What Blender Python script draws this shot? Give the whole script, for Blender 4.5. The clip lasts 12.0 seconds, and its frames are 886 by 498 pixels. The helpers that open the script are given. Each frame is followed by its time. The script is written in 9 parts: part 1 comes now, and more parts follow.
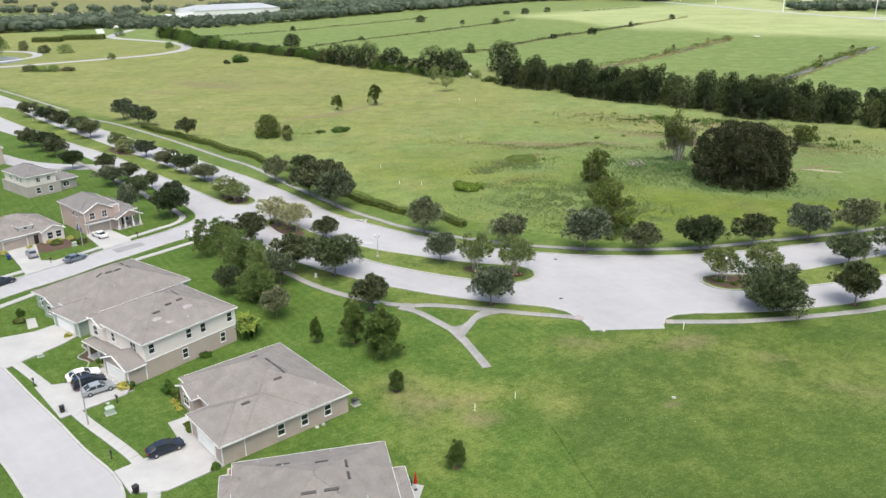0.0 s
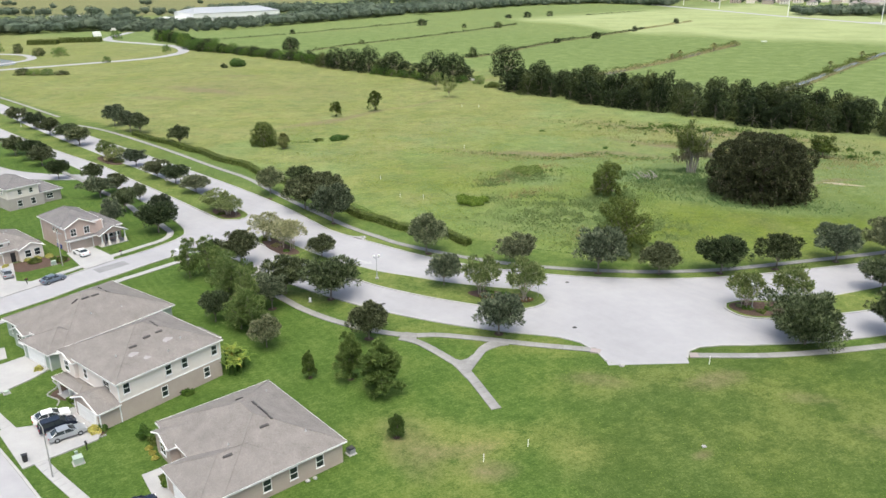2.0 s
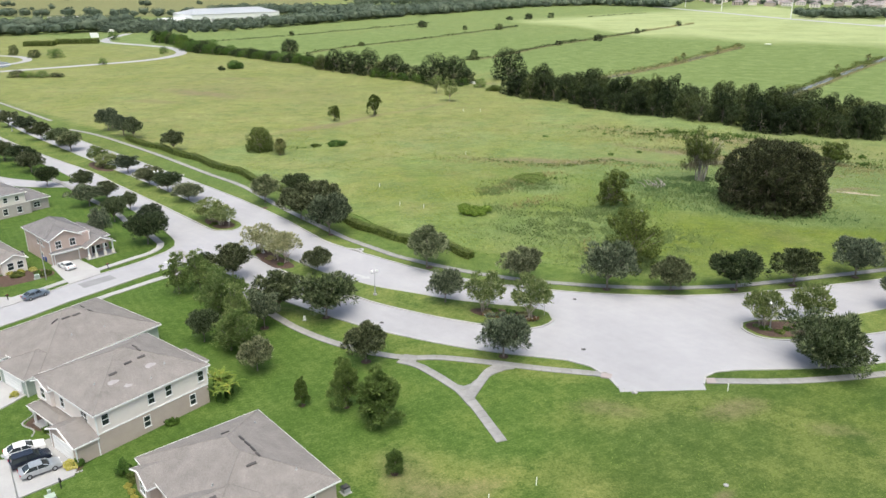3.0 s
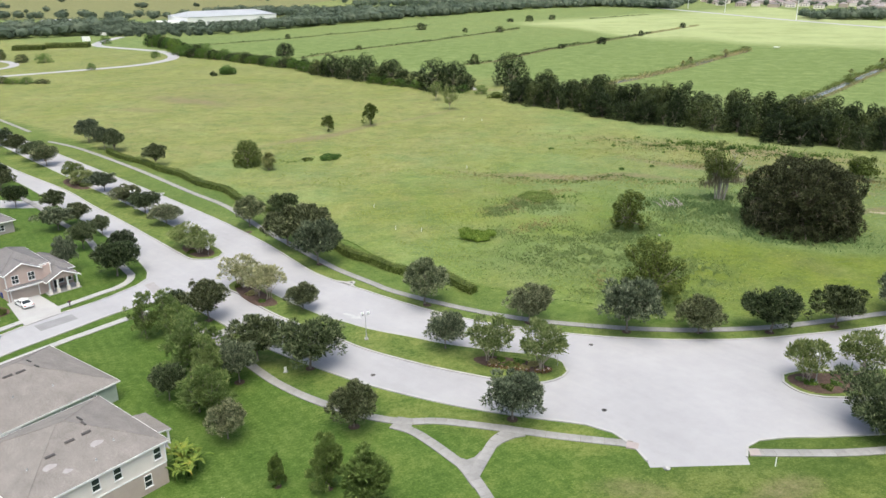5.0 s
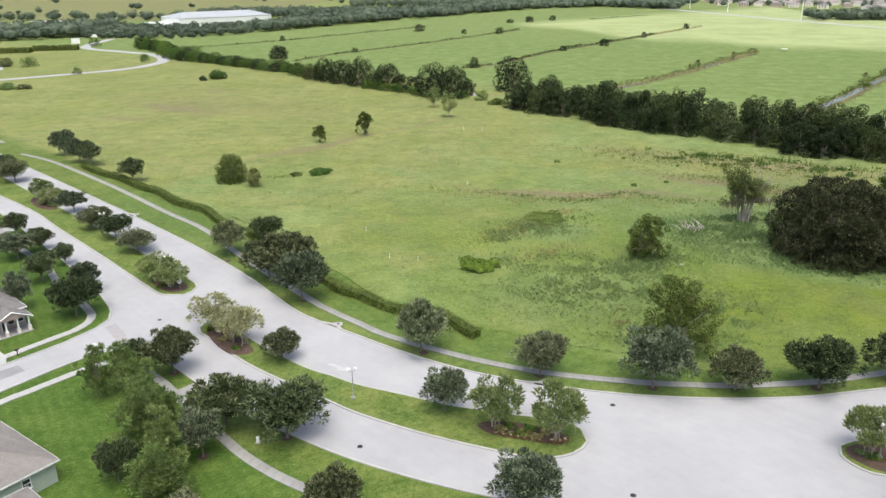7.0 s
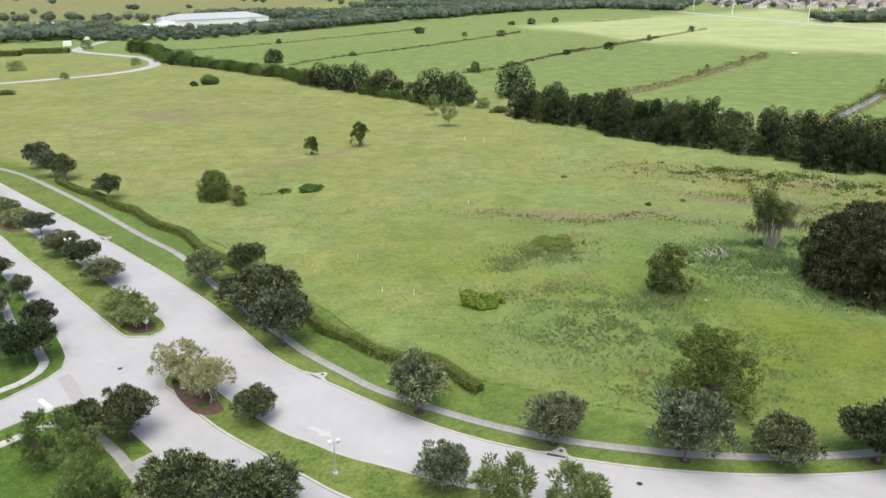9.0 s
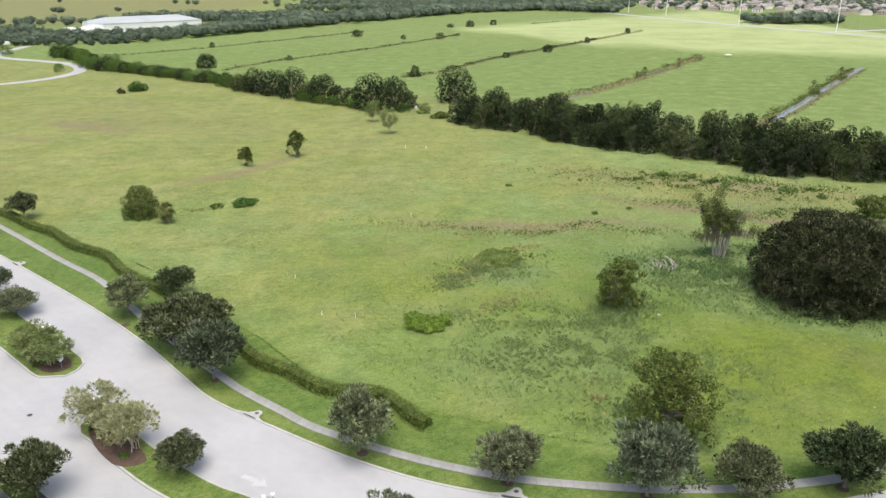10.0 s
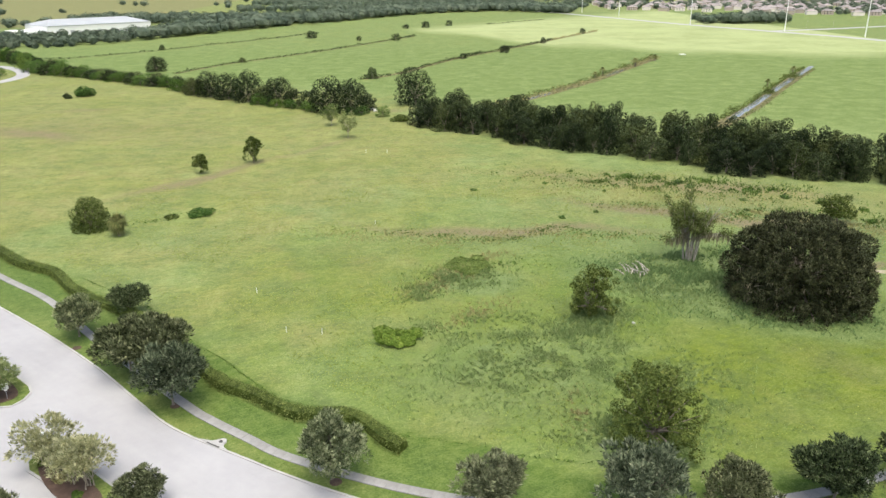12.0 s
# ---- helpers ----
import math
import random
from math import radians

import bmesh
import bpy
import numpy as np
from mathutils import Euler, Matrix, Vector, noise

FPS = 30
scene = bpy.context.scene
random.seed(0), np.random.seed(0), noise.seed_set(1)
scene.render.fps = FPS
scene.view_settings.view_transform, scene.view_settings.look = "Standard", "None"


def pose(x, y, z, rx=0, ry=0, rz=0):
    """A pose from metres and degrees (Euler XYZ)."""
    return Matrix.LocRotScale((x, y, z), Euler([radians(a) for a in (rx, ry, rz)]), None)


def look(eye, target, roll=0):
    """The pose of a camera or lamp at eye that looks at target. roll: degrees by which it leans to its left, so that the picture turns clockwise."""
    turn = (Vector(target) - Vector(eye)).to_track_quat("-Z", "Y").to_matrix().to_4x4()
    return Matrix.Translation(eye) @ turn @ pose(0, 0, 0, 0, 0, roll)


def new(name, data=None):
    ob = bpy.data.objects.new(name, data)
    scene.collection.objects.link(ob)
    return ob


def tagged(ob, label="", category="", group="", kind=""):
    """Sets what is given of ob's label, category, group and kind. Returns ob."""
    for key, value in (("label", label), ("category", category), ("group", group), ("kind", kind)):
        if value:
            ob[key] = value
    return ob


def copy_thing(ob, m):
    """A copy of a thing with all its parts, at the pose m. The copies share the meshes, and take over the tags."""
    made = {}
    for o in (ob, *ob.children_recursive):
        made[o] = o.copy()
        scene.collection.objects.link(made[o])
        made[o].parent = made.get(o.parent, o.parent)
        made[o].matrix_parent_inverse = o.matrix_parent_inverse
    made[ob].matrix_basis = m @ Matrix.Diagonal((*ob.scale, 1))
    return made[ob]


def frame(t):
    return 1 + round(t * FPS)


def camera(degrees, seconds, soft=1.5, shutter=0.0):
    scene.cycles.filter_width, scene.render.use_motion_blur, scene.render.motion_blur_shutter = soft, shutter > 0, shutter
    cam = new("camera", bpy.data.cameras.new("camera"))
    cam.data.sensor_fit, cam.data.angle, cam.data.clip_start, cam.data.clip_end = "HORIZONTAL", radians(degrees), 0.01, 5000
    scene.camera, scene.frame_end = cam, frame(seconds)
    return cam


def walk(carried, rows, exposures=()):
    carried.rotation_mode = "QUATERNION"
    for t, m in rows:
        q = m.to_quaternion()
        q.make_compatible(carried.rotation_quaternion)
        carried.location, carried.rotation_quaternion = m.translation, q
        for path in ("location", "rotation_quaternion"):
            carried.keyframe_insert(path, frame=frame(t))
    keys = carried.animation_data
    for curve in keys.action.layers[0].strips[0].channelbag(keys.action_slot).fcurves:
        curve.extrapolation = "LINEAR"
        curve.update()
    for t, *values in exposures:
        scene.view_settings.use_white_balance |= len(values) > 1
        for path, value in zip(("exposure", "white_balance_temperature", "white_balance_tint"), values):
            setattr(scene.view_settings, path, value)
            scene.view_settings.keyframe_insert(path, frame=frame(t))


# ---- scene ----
cam = camera(60.2, 12.0)
PATH = [
    (0, (4.917, -1.090, 57.876), (4.821, 0.783, 57.181), -0.60),
    (0.5, (4.634, 1.219, 57.807), (4.538, 3.093, 57.113), -0.60),
    (1, (4.322, 3.813, 57.758), (4.226, 5.686, 57.065), -0.50),
    (1.5, (3.964, 6.746, 57.731), (3.868, 8.621, 57.040), -0.40),
    (2, (3.646, 10.041, 57.710), (3.550, 11.916, 57.022), -0.40),
    (2.5, (3.345, 13.635, 57.708), (3.249, 15.511, 57.021), -0.40),
    (3, (3.025, 17.487, 57.731), (2.929, 19.363, 57.046), -0.30),
    (5, (2.255, 34.688, 58.218), (2.159, 36.565, 57.535), -0.40),
    (5.5, (2.097, 39.248, 58.303), (2.002, 41.126, 57.620), -0.50),
    (6, (1.894, 43.956, 58.387), (1.800, 45.834, 57.704), -0.50),
    (6.5, (1.739, 48.587, 58.437), (1.645, 50.464, 57.753), -0.60),
    (7, (1.418, 52.904, 58.628), (1.325, 54.781, 57.944), -0.46),
    (9, (0.942, 70.161, 58.921), (0.848, 72.039, 58.239), -0.41),
    (9.5, (0.939, 74.875, 59.304), (0.895, 76.755, 58.624), -0.28),
    (10, (0.982, 78.394, 59.394), (1.034, 80.275, 58.715), -0.29),
    (10.5, (0.028, 79.989, 59.460), (0.185, 81.866, 58.787), -0.64),
    (11, (-0.309, 81.311, 59.408), (-0.150, 83.189, 58.737), -0.64),
    (11.5, (-0.508, 82.337, 59.471), (-0.348, 84.213, 58.795), -0.47),
    (12, (-0.733, 83.675, 59.455), (-0.572, 85.549, 58.777), -0.32),
]
walk(cam, [(t, look(e, g, r)) for t, e, g, r in PATH], [(0, 0.8, 6200, 4), (6, 0.81, 6200, 4), (9, 0.77, 6250, 4), (12, 0.91, 6350, 4)])
from mathutils.geometry import tessellate_polygon

# ---------------------------------------------------------------- light
world = bpy.data.worlds.new("sky")
scene.world = world
world.use_nodes = True
wn = world.node_tree.nodes
sky = wn.new("ShaderNodeTexSky")
sky.sky_type = "NISHITA"
sky.sun_disc = False
SUN_EL, SUN_AZ = 70.0, 172.0          # degrees above the horizon; clockwise from +y
sky.sun_elevation, sky.sun_rotation = radians(SUN_EL), radians(SUN_AZ)
sky.air_density, sky.dust_density, sky.ozone_density = 1.0, 7.0, 0.6
wn["Background"].inputs[1].default_value = 0.143
world.node_tree.links.new(sky.outputs[0], wn["Background"].inputs[0])
sun = new("sun", bpy.data.lights.new("sun", "SUN"))
sun.data.energy, sun.data.angle, sun.data.color = 0.95, radians(46), (1.0, 0.95, 0.87)
sd = Vector((math.sin(radians(SUN_AZ)) * math.cos(radians(SUN_EL)), math.cos(radians(SUN_AZ)) * math.cos(radians(SUN_EL)), math.sin(radians(SUN_EL))))
sun.matrix_world = look(sd * 400, (0, 0, 0))


# ---------------------------------------------------------------- materials
def ramp(nt, fac, stops):
    n = nt.nodes.new("ShaderNodeValToRGB")
    el = n.color_ramp.elements
    while len(el) < len(stops):
        el.new(0.5)
    for e, (p, c) in zip(el, stops):
        e.position, e.color = p, (*c, 1)
    nt.links.new(fac, n.inputs[0])
    return n.outputs[0]


def noise_tex(nt, scale, detail=4, rough=0.55, vec=None):
    n = nt.nodes.new("ShaderNodeTexNoise")
    n.inputs["Scale"].default_value, n.inputs["Detail"].default_value, n.inputs["Roughness"].default_value = scale, detail, rough
    if vec is not None:
        nt.links.new(vec, n.inputs["Vector"])
    return n.outputs["Fac"]


def mix(nt, fac, a, b, mode="MIX"):
    n = nt.nodes.new("ShaderNodeMix")
    n.data_type, n.blend_type = "RGBA", mode
    for sock, v in ((n.inputs[0], fac), (n.inputs[6], a), (n.inputs[7], b)):
        if isinstance(v, bpy.types.NodeSocket):
            nt.links.new(v, sock)
        else:
            sock.default_value = v if isinstance(v, (int, float)) else (*v, 1)
    return n.outputs[2]


def calc(nt, op, a, b=0.0):
    n = nt.nodes.new("ShaderNodeMath")
    n.operation = op
    for sock, v in zip(n.inputs, (a, b)):
        if isinstance(v, bpy.types.NodeSocket):
            nt.links.new(v, sock)
        else:
            sock.default_value = v
    return n.outputs[0]


def blank(name, rough=0.8, metal=0.0, spec=0.3):
    m = bpy.data.materials.new(name)
    m.use_nodes = True
    p = m.node_tree.nodes["Principled BSDF"]
    p.inputs["Roughness"].default_value, p.inputs["Metallic"].default_value = rough, metal
    p.inputs["Specular IOR Level"].default_value = spec
    return m, m.node_tree, p


def bump(nt, p, h, strength=0.4, dist=0.05):
    b = nt.nodes.new("ShaderNodeBump")
    b.inputs["Strength"].default_value, b.inputs["Distance"].default_value = strength, dist
    nt.links.new(h, b.inputs["Height"])
    nt.links.new(b.outputs[0], p.inputs["Normal"])


def coords(nt, kind="Object"):
    return nt.nodes.new("ShaderNodeTexCoord").outputs[kind]


def rough_mat(name, dark, light, s1=0.6, s2=12.0, rough=0.85, bmp=0.3, dist=0.02, spec=0.25, vary=0.0, metal=0.0):
    """Two scales of variation between two colours, with fine relief; vary: a shift from piece to piece."""
    m, nt, p = blank(name, rough, metal, spec)
    v = coords(nt)
    a, b = noise_tex(nt, s1, 4, 0.6, v), noise_tex(nt, s2, 5, 0.65, v)
    f = calc(nt, "ADD", calc(nt, "MULTIPLY", a, 0.6), calc(nt, "MULTIPLY", b, 0.4))
    c = ramp(nt, f, [(0.32, dark), (0.68, light)])
    if vary:
        oi = nt.nodes.new("ShaderNodeObjectInfo")
        k = calc(nt, "ADD", calc(nt, "MULTIPLY", oi.outputs["Random"], vary), 1 - vary / 2)
        cc = nt.nodes.new("ShaderNodeCombineColor")
        for i in range(3):
            nt.links.new(k, cc.inputs[i])
        c = mix(nt, 1.0, c, cc.outputs[0], "MULTIPLY")
    nt.links.new(c, p.inputs["Base Color"])
    bump(nt, p, b, bmp, dist)
    return m


def leaf_mat(name, a, b, c, through_light=0.16, rough=0.6, speck=0.5, blue=0.8, lumps=0.7):
    """Foliage: each clump takes its own tone, each plant shifts a little; dark tones stand in for shaded gaps."""
    m, nt, p = blank(name, rough, 0, 0.1)
    g, oi = nt.nodes.new("ShaderNodeNewGeometry"), nt.nodes.new("ShaderNodeObjectInfo")
    # random lumps of tone, painted for shaded gaps and lit sprays
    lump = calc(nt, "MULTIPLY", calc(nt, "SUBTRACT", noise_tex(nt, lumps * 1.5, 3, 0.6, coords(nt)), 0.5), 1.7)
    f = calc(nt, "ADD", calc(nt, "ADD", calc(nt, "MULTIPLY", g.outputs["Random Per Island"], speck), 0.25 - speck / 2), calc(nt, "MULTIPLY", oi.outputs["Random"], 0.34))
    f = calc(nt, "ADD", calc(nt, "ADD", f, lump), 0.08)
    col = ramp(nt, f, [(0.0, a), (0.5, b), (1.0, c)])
    hue = calc(nt, "FRACT", calc(nt, "MULTIPLY", oi.outputs["Random"], 7.31))
    col = mix(nt, calc(nt, "MULTIPLY", hue, blue), col, (0.74, 0.86, 1.22), "MULTIPLY")      # some plants greyer and bluer
    col = mix(nt, 1.0, col, (1.1, 1.06, 0.95), "MULTIPLY")
    nt.links.new(col, p.inputs["Base Color"])
    tr = nt.nodes.new("ShaderNodeBsdfTranslucent")
    nt.links.new(col, tr.inputs[0])
    ms = nt.nodes.new("ShaderNodeMixShader")
    ms.inputs[0].default_value = through_light
    nt.links.new(p.outputs[0], ms.inputs[1])
    nt.links.new(tr.outputs[0], ms.inputs[2])
    nt.links.new(ms.outputs[0], nt.nodes["Material Output"].inputs[0])
    return m


def plain(name, col, rough=0.5, metal=0.0, spec=0.4):
    return rough_mat(name, tuple(v * 0.88 for v in col), tuple(min(1, v * 1.08) for v in col), 1.5, 25, rough, 0.08, 0.004, spec, 0.0, metal)


def ground_material():
    """Grass: mown lawn, yellowing meadow, tall weeds and bare soil, by the cover painted on the sheet, broken up by noise."""
    m, nt, p = blank("grass_ground", 0.9, 0, 0.15)
    v = coords(nt)
    at = nt.nodes.new("ShaderNodeAttribute")
    at.attribute_name = "cover"
    sep = nt.nodes.new("ShaderNodeSeparateColor")
    nt.links.new(at.outputs["Color"], sep.inputs[0])
    mown, dry, weed = sep.outputs[0], sep.outputs[1], sep.outputs[2]
    big, mid, fine, tiny = noise_tex(nt, 0.022, 5, 0.6, v), noise_tex(nt, 0.16, 6, 0.68, v), noise_tex(nt, 0.8, 6, 0.78, v), noise_tex(nt, 3.2, 4, 0.75, v)
    mp = nt.nodes.new("ShaderNodeMapping")
    mp.vector_type = "TEXTURE"
    mp.inputs["Rotation"].default_value[2] = radians(35)
    mp.inputs["Scale"].default_value = (1.8, 0.4, 1)
    nt.links.new(v, mp.inputs["Vector"])
    lay = noise_tex(nt, 0.9, 5, 0.7, mp.outputs[0])                # the lie of the cut grass
    tex = calc(nt, "ADD", calc(nt, "MULTIPLY", calc(nt, "ADD", mid, lay), 0.19), calc(nt, "ADD", calc(nt, "MULTIPLY", fine, 0.32), calc(nt, "MULTIPLY", tiny, 0.30)))
    ms = nt.nodes.new("ShaderNodeMapping")
    ms.vector_type = "TEXTURE"
    ms.inputs["Rotation"].default_value[2] = radians(-52)
    nt.links.new(v, ms.inputs["Vector"])
    sx = nt.nodes.new("ShaderNodeSeparateXYZ")
    nt.links.new(ms.outputs[0], sx.inputs[0])
    wob = calc(nt, "ADD", calc(nt, "MULTIPLY", sx.outputs[1], 3.7), calc(nt, "MULTIPLY", mid, 3.0))
    tex2 = calc(nt, "ADD", tex, calc(nt, "MULTIPLY", calc(nt, "SINE", wob), calc(nt, "MULTIPLY", ramp(nt, big, [(0.42, (0, 0, 0)), (0.6, (1, 1, 1))]), 0.02)))     # mower stripes
    lawn = ramp(nt, tex2, [(0.4, (0.036, 0.075, 0.011)), (0.5, (0.07, 0.118, 0.021)), (0.6, (0.124, 0.165, 0.045))])
    worn = ramp(nt, tex, [(0.4, (0.075, 0.118, 0.014)), (0.6, (0.165, 0.19, 0.045))])
    ra = nt.nodes.new("ShaderNodeAttribute")
    ra.attribute_name = "rough"
    lawn = mix(nt, ra.outputs["Fac"], lawn, ramp(nt, tex, [(0.4, (0.026, 0.056, 0.007)), (0.5, (0.048, 0.083, 0.012)), (0.6, (0.092, 0.127, 0.031))]))
    lawn = mix(nt, ramp(nt, calc(nt, "ADD", calc(nt, "MULTIPLY", mid, 0.5), calc(nt, "MULTIPLY", big, 0.5)), [(0.48, (0, 0, 0)), (0.66, (0.5, 0.5, 0.5))]), lawn, worn)
    rich = nt.nodes.new("ShaderNodeAttribute")
    rich.attribute_name = "rich"
    stripe = calc(nt, "ADD", tex, calc(nt, "MULTIPLY", calc(nt, "SINE", wob), 0.012))
    lawn = mix(nt, rich.outputs["Fac"], lawn, ramp(nt, stripe, [(0.4, (0.03, 0.064, 0.008)), (0.5, (0.055, 0.1, 0.016)), (0.6, (0.098, 0.144, 0.035))]))
    tired = nt.nodes.new("ShaderNodeAttribute")
    tired.attribute_name = "tired"
    tf = calc(nt, "MULTIPLY", tired.outputs["Fac"], ramp(nt, calc(nt, "ADD", calc(nt, "MULTIPLY", mid, 0.6), calc(nt, "MULTIPLY", fine, 0.4)), [(0.36, (0, 0, 0)), (0.58, (1, 1, 1))]))
    lawn = mix(nt, tf, lawn, ramp(nt, tex, [(0.4, (0.12, 0.14, 0.03)), (0.5, (0.185, 0.195, 0.055)), (0.6, (0.25, 0.25, 0.09))]))     # yellowed turf
    field = ramp(nt, tex, [(0.4, (0.106, 0.152, 0.047)), (0.5, (0.16, 0.211, 0.078)), (0.6, (0.22, 0.266, 0.120))])
    sap = nt.nodes.new("ShaderNodeAttribute")
    sap.attribute_name = "sappy"
    green = ramp(nt, tex, [(0.4, (0.062, 0.107, 0.019)), (0.5, (0.102, 0.155, 0.034)), (0.6, (0.154, 0.204, 0.06))])
    field = mix(nt, calc(nt, "MULTIPLY", sap.outputs["Fac"], ramp(nt, noise_tex(nt, 0.06, 7, 0.68, v), [(0.3, (0.35, 0.35, 0.35)), (0.6, (1, 1, 1))])), field, green)
    straw = ramp(nt, tex, [(0.4, (0.137, 0.152, 0.047)), (0.5, (0.193, 0.206, 0.073)), (0.6, (0.251, 0.262, 0.11))])
    tall = ramp(nt, tex, [(0.4, (0.07, 0.108, 0.032)), (0.5, (0.122, 0.166, 0.058)), (0.6, (0.178, 0.22, 0.090))])
    drill = nt.nodes.new("ShaderNodeAttribute")
    drill.attribute_name = "drilled"
    p1, p2 = noise_tex(nt, 0.045, 8, 0.66, v), noise_tex(nt, 0.13, 8, 0.72, v)
    k = calc(nt, "ADD", dry, calc(nt, "MULTIPLY", calc(nt, "SUBTRACT", p1, 0.5), 2.6))
    c = mix(nt, ramp(nt, k, [(0.2, (0, 0, 0)), (0.8, (1, 1, 1))]), field, straw)
    lush = ramp(nt, tex, [(0.4, (0.082, 0.118, 0.010)), (0.5, (0.128, 0.165, 0.019)), (0.6, (0.184, 0.216, 0.042))])
    la = nt.nodes.new("ShaderNodeAttribute")
    la.attribute_name = "lushness"
    near = calc(nt, "ADD", 0.4, calc(nt, "SUBTRACT", calc(nt, "MULTIPLY", la.outputs["Fac"], 0.6), calc(nt, "MULTIPLY", drill.outputs["Fac"], 0.3)))
    c = mix(nt, calc(nt, "MULTIPLY", near, ramp(nt, calc(nt, "ADD", noise_tex(nt, 0.028, 7, 0.66, v), calc(nt, "MULTIPLY", la.outputs["Fac"], 0.14)), [(0.36, (0, 0, 0)), (0.64, (0.95, 0.95, 0.95))])), c, lush)
    brown = ramp(nt, tex, [(0.37, (0.13, 0.11, 0.045)), (0.63, (0.25, 0.215, 0.10))])
    c = mix(nt, calc(nt, "MULTIPLY", dry, ramp(nt, p2, [(0.5, (0, 0, 0)), (0.66, (0.55, 0.55, 0.55))])), c, brown)
    c = mix(nt, ramp(nt, noise_tex(nt, 0.075, 9, 0.72, v), [(0.48, (0, 0, 0)), (0.68, (0.42, 0.42, 0.42))]), c, tall)
    w = calc(nt, "ADD", weed, calc(nt, "MULTIPLY", calc(nt, "SUBTRACT", mid, 0.5), calc(nt, "MULTIPLY", weed, 2.2)))
    c = mix(nt, ramp(nt, w, [(0.25, (0, 0, 0)), (0.75, (1, 1, 1))]), c, tall)
    mq = nt.nodes.new("ShaderNodeMapping")
    mq.vector_type = "TEXTURE"
    mq.inputs["Rotation"].default_value[2] = radians(56)
    mq.inputs["Scale"].default_value = (240, 4.5, 1)
    nt.links.new(v, mq.inputs["Vector"])
    rows = noise_tex(nt, 1.0, 4, 0.6, mq.outputs[0])               # old drill rows of the fields
    c = mix(nt, calc(nt, "MULTIPLY", drill.outputs["Fac"], ramp(nt, rows, [(0.40, (0.2, 0.2, 0.2)), (0.56, (0, 0, 0))])), c, tall)
    heads = calc(nt, "ADD", calc(nt, "MULTIPLY", noise_tex(nt, 0.2, 8, 0.74, v), 0.4), calc(nt, "MULTIPLY", noise_tex(nt, 0.035, 5, 0.6, v), 0.6))
    c = mix(nt, 1.0, c, ramp(nt, heads, [(0.4, (0.9, 0.92, 0.9)), (0.5, (1.03, 1.02, 1.02)), (0.6, (1.13, 1.1, 1.1))]), "MULTIPLY")     # clumps of taller and of seeding grass
    mw = nt.nodes.new("ShaderNodeMapping")
    mw.vector_type = "TEXTURE"
    mw.inputs["Rotation"].default_value[2] = radians(12)
    mw.inputs["Scale"].default_value = (1.7, 1, 1)
    nt.links.new(v, mw.inputs["Vector"])
    for sc, amt in ((0.16, 0.3), (0.42, 0.4)):                     # dark lines painted for the shaded sides of tussocks
        rl = calc(nt, "ABSOLUTE", calc(nt, "SUBTRACT", noise_tex(nt, sc, 6, 0.62, mw.outputs[0]), 0.5))
        tussock_shade = ramp(nt, calc(nt, "ADD", rl, calc(nt, "MULTIPLY", calc(nt, "SUBTRACT", mid, 0.5), 0.12)), [(0.0, (amt, amt, amt)), (0.03, (0, 0, 0))])
        c = mix(nt, calc(nt, "MULTIPLY", tussock_shade, calc(nt, "SUBTRACT", 1.0, drill.outputs["Fac"])), c, ramp(nt, tex, [(0.4, (0.058, 0.088, 0.03)), (0.6, (0.13, 0.165, 0.066))]))
    c = mix(nt, mown, c, lawn)
    crop = ramp(nt, calc(nt, "ADD", calc(nt, "MULTIPLY", p2, 0.55), calc(nt, "MULTIPLY", tex, 0.45)), [(0.4, (0.098, 0.141, 0.037)), (0.5, (0.148, 0.195, 0.060)), (0.6, (0.205, 0.250, 0.095))])
    crop = mix(nt, ramp(nt, rows, [(0.36, (0.3, 0.3, 0.3)), (0.56, (0, 0, 0))]), crop, tall)
    crop = mix(nt, ramp(nt, noise_tex(nt, 0.09, 8, 0.74, v), [(0.42, (0, 0, 0)), (0.58, (0.7, 0.7, 0.7))]), crop, ramp(nt, tex, [(0.4, (0.06, 0.1, 0.02)), (0.6, (0.125, 0.168, 0.046))]))     # ranker clumps
    c = mix(nt, calc(nt, "MULTIPLY", drill.outputs["Fac"], calc(nt, "SUBTRACT", 0.85, calc(nt, "MULTIPLY", dry, 0.6))), c, crop)
    # the far stretch lit between clouds, put into the grass colour
    sunlit = nt.nodes.new("ShaderNodeAttribute")
    sunlit.attribute_name = "sunlit"
    c = mix(nt, calc(nt, "MULTIPLY", sunlit.outputs["Fac"], ramp(nt, noise_tex(nt, 0.02, 7, 0.68, v), [(0.34, (0.55, 0.55, 0.55)), (0.56, (1, 1, 1))])), c, ramp(nt, tex, [(0.36, (0.275, 0.315, 0.138)), (0.66, (0.385, 0.42, 0.215))]))
    so = calc(nt, "SUBTRACT", 1.0, calc(nt, "MINIMUM", at.outputs["Alpha"], 1.0))
    so = calc(nt, "ADD", so, calc(nt, "MULTIPLY", calc(nt, "SUBTRACT", calc(nt, "ADD", calc(nt, "MULTIPLY", mid, 0.5), calc(nt, "MULTIPLY", fine, 0.5)), 0.5), calc(nt, "MULTIPLY", so, 4.0)))
    al = calc(nt, "SUBTRACT", 1.0, ramp(nt, so, [(0.08, (0, 0, 0)), (0.9, (0.9, 0.9, 0.9))]))
    c = mix(nt, al, ramp(nt, tex, [(0.35, (0.115, 0.09, 0.055)), (0.65, (0.22, 0.18, 0.11))]), c)
    nt.links.new(c, p.inputs["Base Color"])
